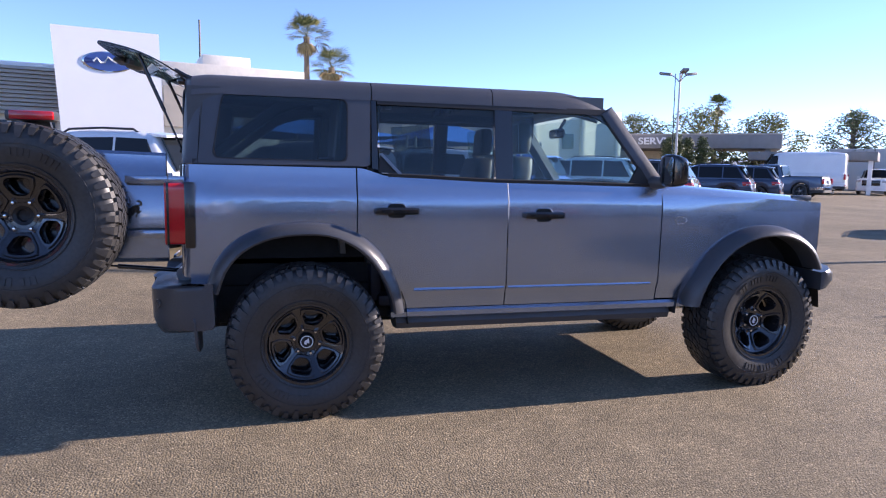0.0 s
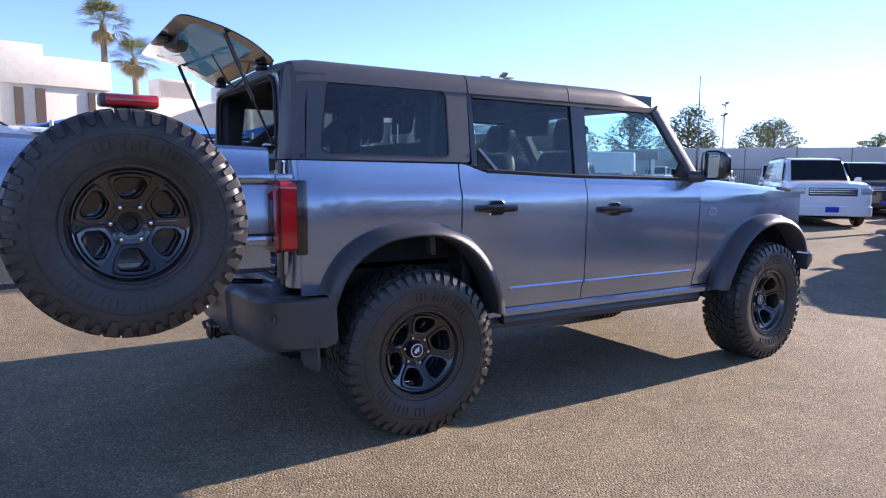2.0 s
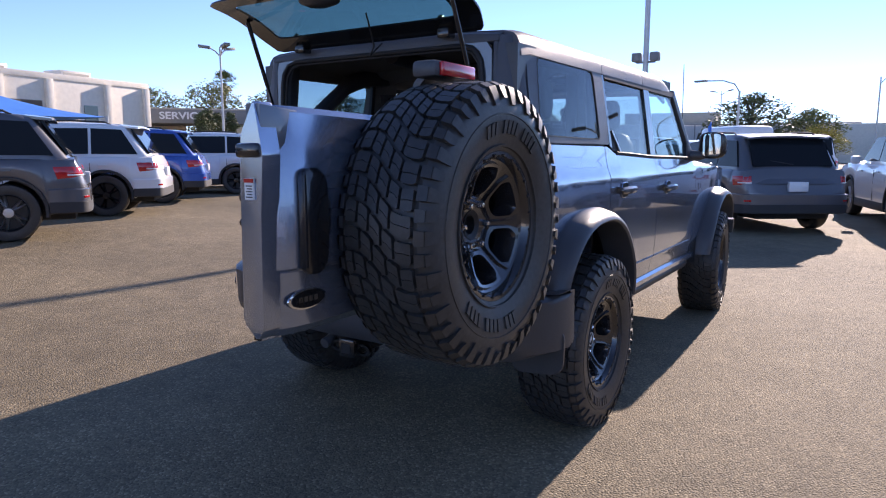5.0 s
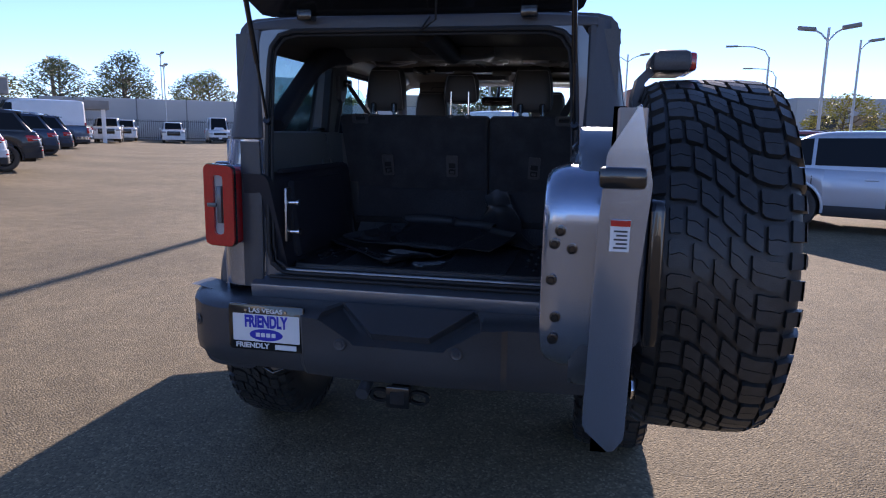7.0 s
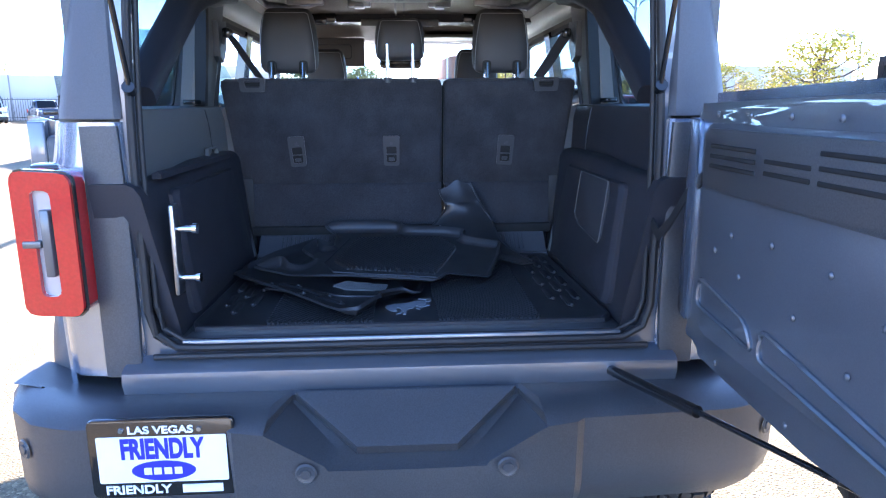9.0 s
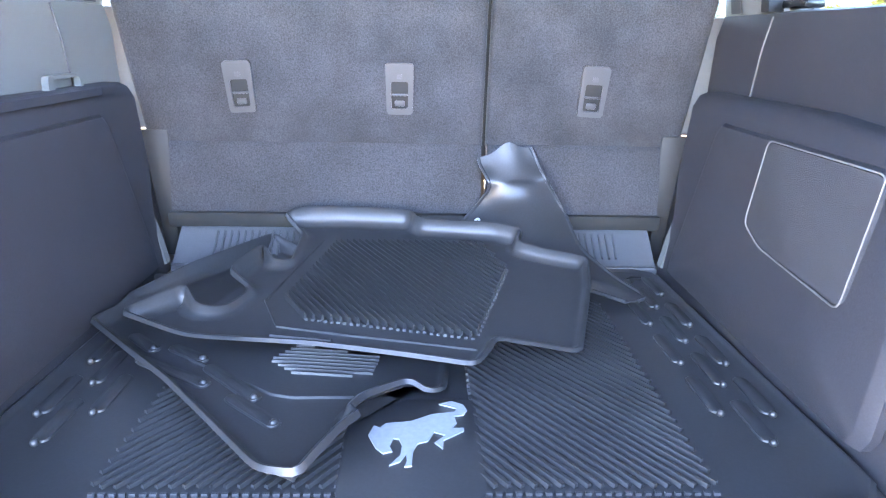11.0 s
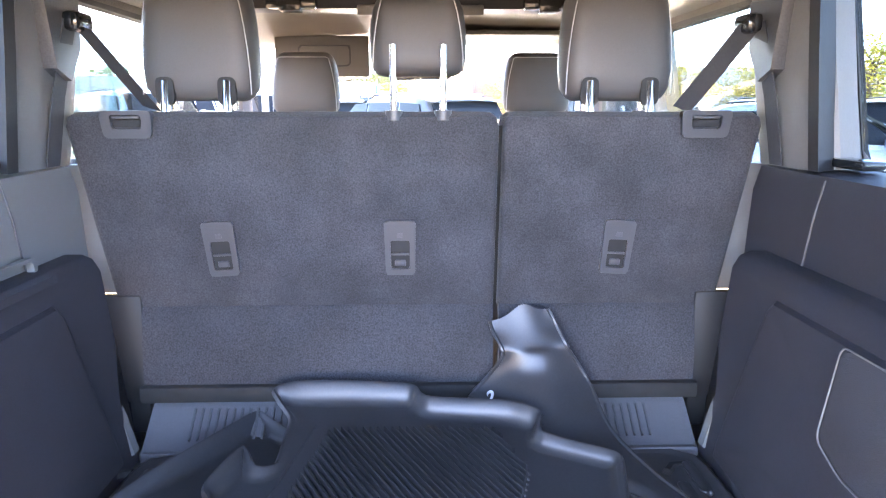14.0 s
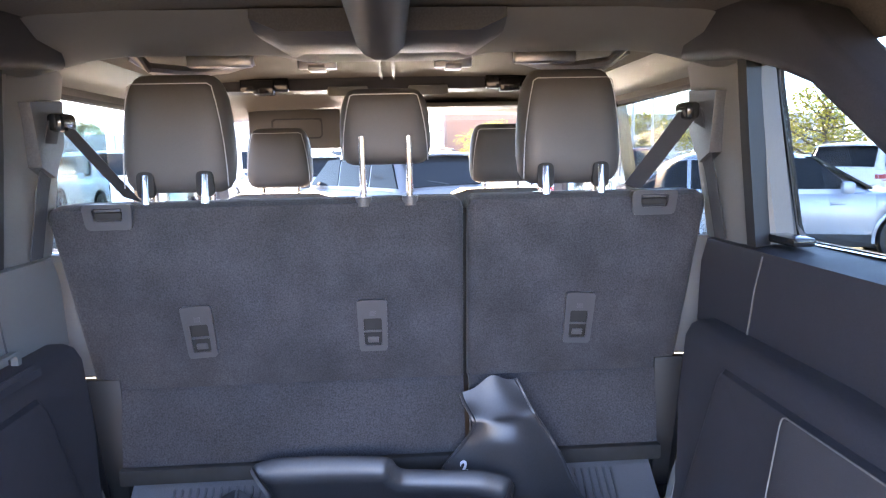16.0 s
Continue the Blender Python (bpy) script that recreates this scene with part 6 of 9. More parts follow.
    # padded stay that runs from the cross bar down to the rear corner
    stay = [(Vector((0.16, s * 0.575, 1.805)), 1.0), (Vector((0.0, s * 0.585, 1.790)), 1.0), (Vector((-0.10, s * 0.60, 1.755)), 0.9), (Vector((-0.16, s * 0.61, 1.715)), 0.6), (Vector((-0.33, s * 0.625, 1.588)), 0.55), (Vector((-0.50, s * 0.64, 1.455)), 0.55)]
    bm = bmesh.new()
    secs = []
    for p, k in stay:
        ring = rounded([(-0.05 * k, -0.04), (0.05 * k, -0.04), (0.05 * k, 0.045), (-0.05 * k, 0.045)], 0.018, 3)
        d = Vector((-0.55, 0, -0.38)).normalized()
        up = Vector((d.z, 0, -d.x))
        secs.append([tuple(p - up * u + Vector((0, 1, 0)) * v * s) for u, v in ring])
    loft_into(bm, secs)
    part("padded_stay", bm, TRIM, car, "padded roof bar stay")
    # rail along the roof side
    secs = []
    for x in span(0.15, 1.80, 8):
        secs.append([(x, s * y, z) for y, z in ((0.72, 1.775), (0.665, 1.765), (0.625, 1.785), (0.605, 1.825), (0.66, 1.85), (0.72, 1.85))])
    part("roof_side_rail", loft(secs), TRIM_GREY, car)


for s in (-1, 1):
    side_trim(s)
# speaker grille on one side, cubby on the other
grid_plane = lambda u, v, w: (u, -(0.5545 + (v - 1.0) * 0.105 - w - 0.010), v)
spk = part("speaker_grille", prism(rounded([(-0.150, 1.225), (-0.142, 1.092), (-0.20, 1.07), (-0.42, 1.055), (-0.43, 1.225)], 0.015), lambda u, v, w: grid_plane(u, v, w), 0.01, 0.002), material("mesh_grille", (0.040, 0.041, 0.048), 0.7, spots=0.6, scale=900, bump=1.0, bump_scale=900), car)
outline = [grid_plane(u, v, 0.0115) for u, v in rounded([(-0.148, 1.228), (-0.139, 1.090), (-0.20, 1.067), (-0.42, 1.052), (-0.433, 1.228)], 0.015)]
part("grille_frame", tube(outline + outline[:1], 0.0014, 6), TRIM_GREY, spk)
cub = ring_panel(rounded([(-0.02, 1.262), (0.10, 1.262), (0.10, 1.30), (-0.02, 1.30)], 0.01), rounded([(0.0, 1.268), (0.09, 1.268), (0.09, 1.294), (0.0, 1.294)], 0.008), lambda u, v, w: (u, 0.628 - w, v), 1, 32, 0.012)
part("cubby_rim", cub, TRIM_GREY, car)
part("cubby_wall", loft([[(x, 0.575, 1.262), (x, 0.575, 1.275), (x, 0.585, 1.280), (x, 0.597, 1.275), (x, 0.597, 1.262)] for x in span(-0.58, 0.08, 4)]), TRIM, car)

# ---- under the roof ----
secs = []
for x in span(-0.55, 1.78, 10):
    d = front_drop(x) * 0.9
    upper, lower = roof_section(x, 0.004 + d, 0.03, True), roof_section(x, 0.016 + d, 0.045, True)
    full = upper + [(a, -b, c) for a, b, c in upper[-2::-1]]
    under = lower + [(a, -b, c) for a, b, c in lower[-2::-1]]
    secs.append(full + under[::-1])
part("roof_lining", loft(secs), HEADLINER, car)
secs = []
for y in span(-0.66, 0.66, 20):
    a = abs(y)
    fall = 0.0 if a < 0.5 else (a - 0.5) * 0.25
    low = 1.790 if a > 0.20 else (1.775 if a < 0.155 else 1.790 - 0.015 * (0.20 - a) / 0.045)
    secs.append([(0.06, y, 1.835 - fall), (0.10, y, low + 0.020 - fall), (0.22, y, low - fall), (0.265, y, low + 0.006 - fall), (0.275, y, 1.835 - fall)])
part("roof_cross_bar", loft(secs), TRIM_GREY, car, "padded cross bar under the roof")
part("bar_grip", loft([[(0.055, y, 1.835), (0.052, y, 1.800 + e), (0.09, y, 1.786 + e), (0.20, y, 1.782 + e), (0.215, y, 1.786 + e), (0.215, y, 1.835)] for y, e in ((-0.20, 0.02), (-0.155, 0.0), (0.155, 0.0), (0.20, 0.02))]), PLASTIC, car, "black grip under the cross bar")
part("roof_spine", tube([(-0.50, 0, 1.830), (-0.20, 0, 1.815), (0.08, 0, 1.800)], [0.045, 0.045, 0.042], 14), TRIM, car)
for y, w in ((0.16, 0.09), (-0.16, 0.09)):
    bm = box(0.60, y - w / 2, 1.812, 0.625, y + w / 2, 1.842, 0.004)
    box_into(bm, 0.585, y - 0.02, 1.806, 0.63, y + 0.02, 1.82, 0.004)
    part("roof_catch", bm, STEEL, car, "bright roof panel catch")
for s in (-1, 1):
    bm = tube([(0.44, s * 0.53, 1.84), (0.48, s * 0.50, 1.803), (0.54, s * 0.42, 1.800), (0.57, s * 0.36, 1.812), (0.58, s * 0.30, 1.83)], 0.012, 8)
    tube_into(bm, [(0.48, s * 0.54, 1.825), (0.53, s * 0.50, 1.795), (0.60, s * 0.47, 1.81)], 0.007, 8)
    box_into(bm, 0.50, s * 0.36 - 0.07, 1.806, 0.53, s * 0.36 + 0.07, 1.84, 0.006)
    part("roof_clamp", bm, STEEL, car, "bright roof clamp")
    bm = box(1.0, s * 0.36 - 0.07, 1.80, 1.04, s * 0.36 + 0.07, 1.84, 0.006)
    box_into(bm, 0.98, s * 0.36 - 0.03, 1.79, 1.03, s * 0.36 + 0.03, 1.83, 0.005)
    part("roof_clamp", bm, GLOSS_BLACK, car)
    part("roof_centre_seam", box(0.36, s * 0.018 - 0.004, 1.832, 1.05, s * 0.018 + 0.004, 1.842), SEAL, car)
secs = []
for y in span(-0.64, 0.64, 6):
    secs.append([(1.04, y, 1.85), (1.045, y, 1.805), (1.09, y, 1.798), (1.14, y, 1.805), (1.145, y, 1.85)])
part("roof_cross_bar", loft(secs), TRIM, car, "front cross bar under the roof")
part("dome_console", box(1.42, -0.10, 1.785, 1.62, 0.10, 1.835, 0.012), TRIM, car)
for s in (-1, 1):
    part("bar_grip", box(1.030, s * 0.12 - 0.06, 1.785, 1.05, s * 0.12 + 0.06, 1.815, 0.006), TRIM_GREY, car)


# ---- loose floor mats heaped on the cargo mat ----
def inset(ring, d):
    """Moves a closed outline inward by d (anticlockwise outlines)."""
    n, out = len(ring), []
    for i in range(n):
        a, b = ring[(i - 2) % n], ring[(i + 2) % n]
        t = (b - a).normalized()
        out.append(ring[i] + Vector((-t.y, t.x)) * d)
    return out


def loose_mat(name, outline, height, label, thick=0.004, n=220, rim=0.004):
    """A moulded rubber mat: a floor inside an outline of (x, y, lip height), with a lip that leans out and rolls over."""
    mat_ob = thing(name, label, "mat", "loose floor mats")
    flat = [Vector((x, y)) for x, y, _ in outline]
    area = sum(a.x * b.y - b.x * a.y for a, b in zip(flat, flat[1:] + flat[:1]))
    rows = outline if area > 0 else outline[::-1]
    flat = [Vector((x, y)) for x, y, _ in rows]
    ring = resample(rounded([tuple(p) for p in flat], 0.016, 4), n)

    def lip(p):
        best, val = 9.0, 0.0
        for i in range(len(rows)):
            a, b = flat[i], flat[(i + 1) % len(rows)]
            ab = b - a
            t = max(0.0, min(1.0, (p - a).dot(ab) / max(ab.length_squared, 1e-9)))
            d = (a + ab * t - p).length
            if d < best:
                best, val = d, rows[i][2] + (rows[(i + 1) % len(rows)][2] - rows[i][2]) * t
        return val

    lips = [lip(p) for p in ring]
    smooth = [1.35 * sum(lips[(i + k) % n] for k in range(-3, 4)) / 7 for i in range(n)]
    bm = bmesh.new()
    rings = []
    for d, k in ((-0.004, 0.80), (0.0, 1.0), (0.005, 0.92), (0.010, 0.45), (0.016, 0.08), (0.026, 0.0)):
        pts = inset(ring, d)
        rings.append([bm.verts.new((p.x, p.y, height(p.x, p.y) + smooth[i] * k + rim * (0.6 if k >= 0.9 else 0.0))) for i, p in enumerate(pts)])
    for a, b in zip(rings, rings[1:]):
        for i in range(n):
            bm.faces.new((a[i], a[(i + 1) % n], b[(i + 1) % n], b[i]))
    under = [bm.verts.new((v.co.x, v.co.y, v.co.z - thick * 1.6)) for v in rings[1]]
    for i in range(n):
        bm.faces.new((rings[0][i], under[i], under[(i + 1) % n], rings[0][(i + 1) % n]))
    f = bm.faces.new(rings[-1])
    skin = set(bmesh.ops.triangulate(bm, faces=[f])["faces"])
    spot = lambda v: (round(v.co.x, 6), round(v.co.y, 6))
    old = {spot(v) for v in bm.verts}
    inside = [e for e in bm.edges if len(e.link_faces) == 2 and all(g in skin for g in e.link_faces)]
    bmesh.ops.subdivide_edges(bm, edges=inside, cuts=7, use_grid_fill=True)
    for v in bm.verts:
        if spot(v) not in old:
            v.co.z = height(v.co.x, v.co.y)
    part("sheet", bm, MAT_RUBBER, mat_ob, smooth=55)
    return mat_ob


def raised_line(pts, height, w, h, parent, name="moulded_ridge"):
    """A low moulded ridge along points on a mat."""
    bm = bmesh.new()
    secs = []
    vs = [Vector(p) for p in pts]
    fine = []
    for a, b in zip(vs, vs[1:]):
        fine += [a.lerp(b, k / 5) for k in range(5)]
    fine.append(vs[-1])
    for i, p in enumerate(fine):
        t = (fine[min(i + 1, len(fine) - 1)] - fine[max(i - 1, 0)]).normalized()
        q = Vector((-t.y, t.x)) * w / 2
        z = height(p.x, p.y)
        secs.append([(p.x - q.x, p.y - q.y, z - 0.002), (p.x - q.x * 0.6, p.y - q.y * 0.6, z + h), (p.x + q.x * 0.6, p.y + q.y * 0.6, z + h), (p.x + q.x, p.y + q.y, z - 0.002)])
    loft_into(bm, secs)
    return part(name, bm, MAT_RUBBER, parent)


def rib_patch(corners, height, a0, a1, count, parent, h=0.0045, w=0.005):
    """Parallel ribs clipped to a convex outline; a0 to a1 gives their direction."""
    poly = [Vector(c) for c in corners]
    area = sum(a.x * b.y - b.x * a.y for a, b in zip(poly, poly[1:] + poly[:1]))
    if area < 0:
        poly.reverse()
    d = (Vector(a1) - Vector(a0)).normalized()
    nrm = Vector((-d.y, d.x))
    vals = [p.dot(nrm) for p in poly]
    bm = bmesh.new()
    for k in range(count):
        o = nrm * (min(vals) + (max(vals) - min(vals)) * (k + 0.5) / count)
        lo, hi = -9.0, 9.0
        for p, q in zip(poly, poly[1:] + poly[:1]):
            e = q - p
            inn = Vector((-e.y, e.x))
            den, num = d.dot(inn), (p - o).dot(inn)
            if abs(den) < 1e-9:
                continue
            if den > 0:
                lo = max(lo, num / den)
            else:
                hi = min(hi, num / den)
        if hi - lo < 0.012:
            continue
        secs = []
        for t in span(lo, hi, 5):
            c = o + d * t
            z = height(c.x, c.y)
            secs.append([(c.x + nrm.x * q, c.y + nrm.y * q, z + dz) for q, dz in ((-w / 2, -0.001), (-w / 4, h), (w / 4, h), (w / 2, -0.001))])
        loft_into(bm, secs)
    ob = part("ribs", bm, MAT_RUBBER, parent, smooth=20)
    tagged(ob, kind="stuff")
    return ob


def under_h(x, y):
    return 0.897 + 0.010 * max(0.0, math.sin((y - 0.05) * 6)) + 0.05 * max(0.0, y - 0.42)


def top_h(x, y):
    return 0.948 + 0.07 * x + 0.0015 * math.sin(y * 9 + 1.0) - 0.05 * max(0.0, -y - 0.20) + 0.03 * max(0.0, y - 0.33)


low_mat = loose_mat("floor_mat", [(-0.168, 0.528, 0.016), (-0.10, 0.515, 0.010), (-0.025, 0.525, 0.006), (0.085, 0.444, 0.024), (0.285, 0.326, 0.026), (0.245, 0.285, 0.020), (0.10, 0.10, 0.002), (-0.18, -0.06, 0.002), (-0.36, -0.045, 0.006), (-0.375, -0.022, 0.010), (-0.350, 0.002, 0.016), (-0.405, 0.063, 0.020), (-0.445, 0.078, 0.022), (-0.455, 0.062, 0.022), (-0.478, 0.078, 0.024), (-0.585, 0.118, 0.026), (-0.560, 0.165, 0.012), (-0.510, 0.205, 0.008), (-0.355, 0.340, 0.010)], under_h, "black rubber floor mat lying crumpled under another")
for a, b in (((-0.19, 0.452), (-0.25, 0.392)), ((-0.275, 0.408), (-0.358, 0.282)), ((-0.235, 0.374), (-0.285, 0.306)), ((-0.385, 0.246), (-0.455, 0.166)), ((-0.30, 0.300), (-0.395, 0.205))):
    a, b = Vector(a), Vector(b)
    d = (b - a).normalized()
    q = Vector((-d.y, d.x))
    ln = (b - a).length / 2
    shape = rounded([(-ln, -0.0105), (ln, -0.0105), (ln, 0.0105), (-ln, 0.0105)], 0.0104, 5)
    mid = (a + b) / 2
    part("moulded_ridge", prism(shape, lambda u, v, w: ((mid + d * u + q * v).x, (mid + d * u + q * v).y, under_h(*(mid + d * u + q * v)) - 0.001 + w), 0.0055, 0.0025), MAT_RUBBER, low_mat)
    knob = knob_mesh.copy()
    bmesh.ops.translate(knob, vec=(*(b - d * 0.008), under_h(*b) + 0.004), verts=knob.verts)
    part("knob", knob, MAT_RUBBER, low_mat)
raised_line([(-0.28, 0.330), (-0.376, 0.190), (-0.382, 0.160), (-0.372, 0.069), (-0.340, 0.015)], under_h, 0.006, 0.004, low_mat)
rib_patch([(-0.275, 0.215), (-0.318, 0.170), (-0.313, 0.060), (-0.25, 0.05), (-0.22, 0.18)], under_h, (0.0, 0.0), (0.02, 1.0), 9, low_mat, 0.004, 0.004)

high_mat = loose_mat("floor_mat", [(0.262, 0.292, 0.020), (0.270, 0.275, 0.030), (0.268, 0.149, 0.030), (0.255, 0.010, 0.028), (0.215, -0.003, 0.024), (0.195, -0.165, 0.026), (0.165, -0.222, 0.026), (0.105, -0.205, 0.020), (0.095, -0.235, 0.016), (0.055, -0.338, 0.016), (-0.059, -0.316, 0.008), (-0.291, -0.250, 0.004), (-0.255, -0.126, 0.003), (-0.295, -0.114, 0.008), (-0.346, -0.090, 0.010), (-0.334, -0.028, 0.012), (-0.288, 0.152, 0.010), (-0.255, 0.344, 0.006), (-0.205, 0.462, 0.014), (-0.116, 0.387, 0.022), (-0.172, 0.352, 0.012), (-0.167, 0.314, 0.006), (-0.087, 0.285, 0.004), (-0.045, 0.334, 0.022), (0.073, 0.297, 0.024), (0.022, 0.268, 0.010), (0.039, 0.238, 0.004), (0.186, 0.240, 0.006)], top_h, "black rubber floor mat with slanted ribs, on the heap")
rib_patch([(0.155, 0.164), (0.152, -0.136), (0.026, -0.176), (-0.245, -0.097), (-0.187, 0.178), (-0.119, 0.222)], top_h, (0.155, 0.164), (-0.205, -0.097 + 0.05), 40, high_mat, 0.010, 0.0058)
raised_line([(0.17, 0.195), (-0.12, 0.254), (-0.215, 0.215), (-0.245, 0.10), (-0.285, -0.096)], top_h, 0.006, 0.003, high_mat)
for a, b in (((-0.243, 0.219), (-0.262, 0.123)), ((-0.278, 0.094), (-0.296, -0.006)),):
    raised_line([a, b], top_h, 0.012, 0.004, high_mat)
bm = bmesh.new()
for k in range(26):
    t = (k + 0.5) / 26
    x, y = -0.190 - 0.062 * t, 0.178 - 0.275 * t
    box_into(bm, x - 0.003, y - 0.0026, top_h(x, y) - 0.001, x, y + 0.0026, top_h(x, y) + 0.0035)
for k in range(20):
    t = (k + 0.5) / 20
    x, y = -0.245 + 0.27 * t, -0.100 - 0.079 * t
    box_into(bm, x - 0.0026, y - 0.0015, top_h(x, y) - 0.001, x + 0.0026, y + 0.0015, top_h(x, y) + 0.0035)
tagged(part("edge_stitches", bm, GREY_PLATE, high_mat), kind="stuff")

# the mat whose end is bent up against the seat back
lean = thing("leaning_mat", "bent black rubber mat end leaning on the seat back", "mat", "loose floor mats")
edges = [((0.300, -0.137, 1.118), (0.302, -0.252, 1.142)), ((0.292, -0.142, 1.100), (0.294, -0.268, 1.112)), ((0.270, -0.158, 1.072), (0.272, -0.284, 1.080)), ((0.272, -0.158, 1.050), (0.270, -0.296, 1.058)),
         ((0.282, -0.130, 1.005), (0.252, -0.332, 1.000)), ((0.272, -0.094, 0.955), (0.165, -0.352, 0.950)), ((0.160, -0.150, 0.926), (0.070, -0.402, 0.918)), ((0.060, -0.300, 0.910), (0.005, -0.440, 0.905)), ((-0.022, -0.398, 0.902), (-0.015, -0.425, 0.902))]
rows = []
for i, (a, b) in enumerate(edges):
    row = []
    swell = (0.004, 0.010, 0.002, 0.018, 0.040, 0.048, 0.034, 0.014, 0.0)[i]
    for j in range(13):
        t = j / 12
        p = Vector(a).lerp(Vector(b), t)
        hump = math.sin(math.pi * t) ** 1.3
        peak = 0.020 * math.exp(-((t - 0.55) / 0.22) ** 2) if i == 0 else 0.0
        row.append(tuple(p + Vector((-0.75, 0.0, 0.55)) * swell * hump + Vector((0, 0, peak))))
    rows.append(row)
fine = []
for i in range(len(rows) - 1):
    for k in range(4):
        t = k / 4
        p0, p1, p2, p3 = rows[max(i - 1, 0)], rows[i], rows[i + 1], rows[min(i + 2, len(rows) - 1)]
        fine.append([tuple(0.5 * (2 * Vector(b) + (Vector(c) - Vector(a)) * t + (2 * Vector(a) - 5 * Vector(b) + 4 * Vector(c) - Vector(d)) * t * t + (3 * Vector(b) - Vector(a) - 3 * Vector(c) + Vector(d)) * t ** 3)) for a, b, c, d in zip(p0, p1, p2, p3)])
fine.append(rows[-1])
bm = bmesh.new()
loft_into(bm, fine, cap=False, closed=False)
thicken(bm, 0.004)
part("sheet", bm, MAT_RUBBER, lean, smooth=60)
fb = bmesh.new()
for row in (0, -1):
    tube_into(fb, [r[row] for r in fine], 0.004, 6)
part("rim", fb, MAT_RUBBER, lean)
# a white painted digit low on its face
bm = text_mesh("2", 0.036, 0.001, 0.0008)
spot = Vector(fine[19][2])
nrm = (Vector(fine[20][2]) - Vector(fine[18][2])).cross(Vector(fine[19][3]) - Vector(fine[19][1])).normalized()
if nrm.x > 0:
    nrm = -nrm
ax = nrm.orthogonal().normalized()
side = Vector((0, -1, 0)) - nrm * nrm.dot(Vector((0, -1, 0)))
side.normalize()
upv = nrm.cross(side)
m = Matrix.Translation(spot + nrm * 0.004) @ Matrix((side, upv, nrm)).transposed().to_4x4()
bmesh.ops.transform(bm, matrix=m, verts=bm.verts)
part("painted_mark", bm, WHITE_PRINT, lean, "white painted digit", smooth=0)


# ---- the lot around: parked cars ----
PANE = material("dark_car_glass", (0.012, 0.015, 0.018), 0.06, spec=0.14)
GREY_TRIM = material("car_lower_trim", (0.03, 0.03, 0.032), 0.6, spots=0.1, scale=80)
ALLOY_SILVER = material("silver_alloy", (0.55, 0.55, 0.56), 0.28, 0.9)
PAINTS = {
    "white": paint("white_paint", (0.78, 0.79, 0.80)),
    "silver": paint("silver_paint", (0.50, 0.54, 0.60), 0.5),
    "blue": paint("blue_paint", (0.02, 0.10, 0.42), 0.3),
    "black": paint("black_paint", (0.015, 0.016, 0.02)),
    "navy": paint("navy_paint", (0.03, 0.05, 0.09), 0.4),
    "grey": paint("grey_paint", (0.12, 0.12, 0.13), 0.5),
    "teal": paint("slate_paint", (0.08, 0.12, 0.18), 0.4),
    "red": paint("red_paint", (0.30, 0.02, 0.02), 0.2),
}
# kind: length, wheelbase, rear overhang, half width, belt, roof, wheel radius,
# glasshouse: rear foot, rear top, front top, front foot (x from the rear axle); bonnet height, nose height
KINDS = {
    "suv": (4.72, 2.80, 0.90, 0.92, 1.06, 1.69, 0.37, -0.76, -0.36, 1.40, 2.50, 1.08, 0.80),
    "coupe": (4.70, 2.95, 0.85, 0.93, 0.98, 1.58, 0.36, -0.80, 0.15, 1.65, 2.65, 0.98, 0.74),
    "mid_suv": (5.04, 2.86, 1.05, 0.99, 1.12, 1.78, 0.385, -0.92, -0.66, 1.60, 2.60, 1.14, 0.92),
    "big_suv": (5.30, 3.10, 1.15, 1.00, 1.18, 1.92, 0.40, -1.08, -0.95, 1.90, 2.65, 1.22, 1.0),
    "pickup": (5.80, 3.70, 1.15, 0.99, 1.20, 1.93, 0.41, 0.95, 1.15, 2.45, 3.15, 1.24, 1.02),
    "van": (5.60, 3.50, 1.05, 0.99, 1.25, 2.45, 0.36, -1.03, -1.0, 2.75, 3.55, 1.25, 0.95),
}


def end_k(d):
    """How the plan narrows towards either end of the car, d metres in from it."""
    return lerp_rows([(-0.035, 0.02), (-0.030, 0.42), (-0.018, 0.66), (0.0, 0.80), (0.035, 0.88), (0.10, 0.94), (0.25, 0.98), (0.60, 1.0)], d)


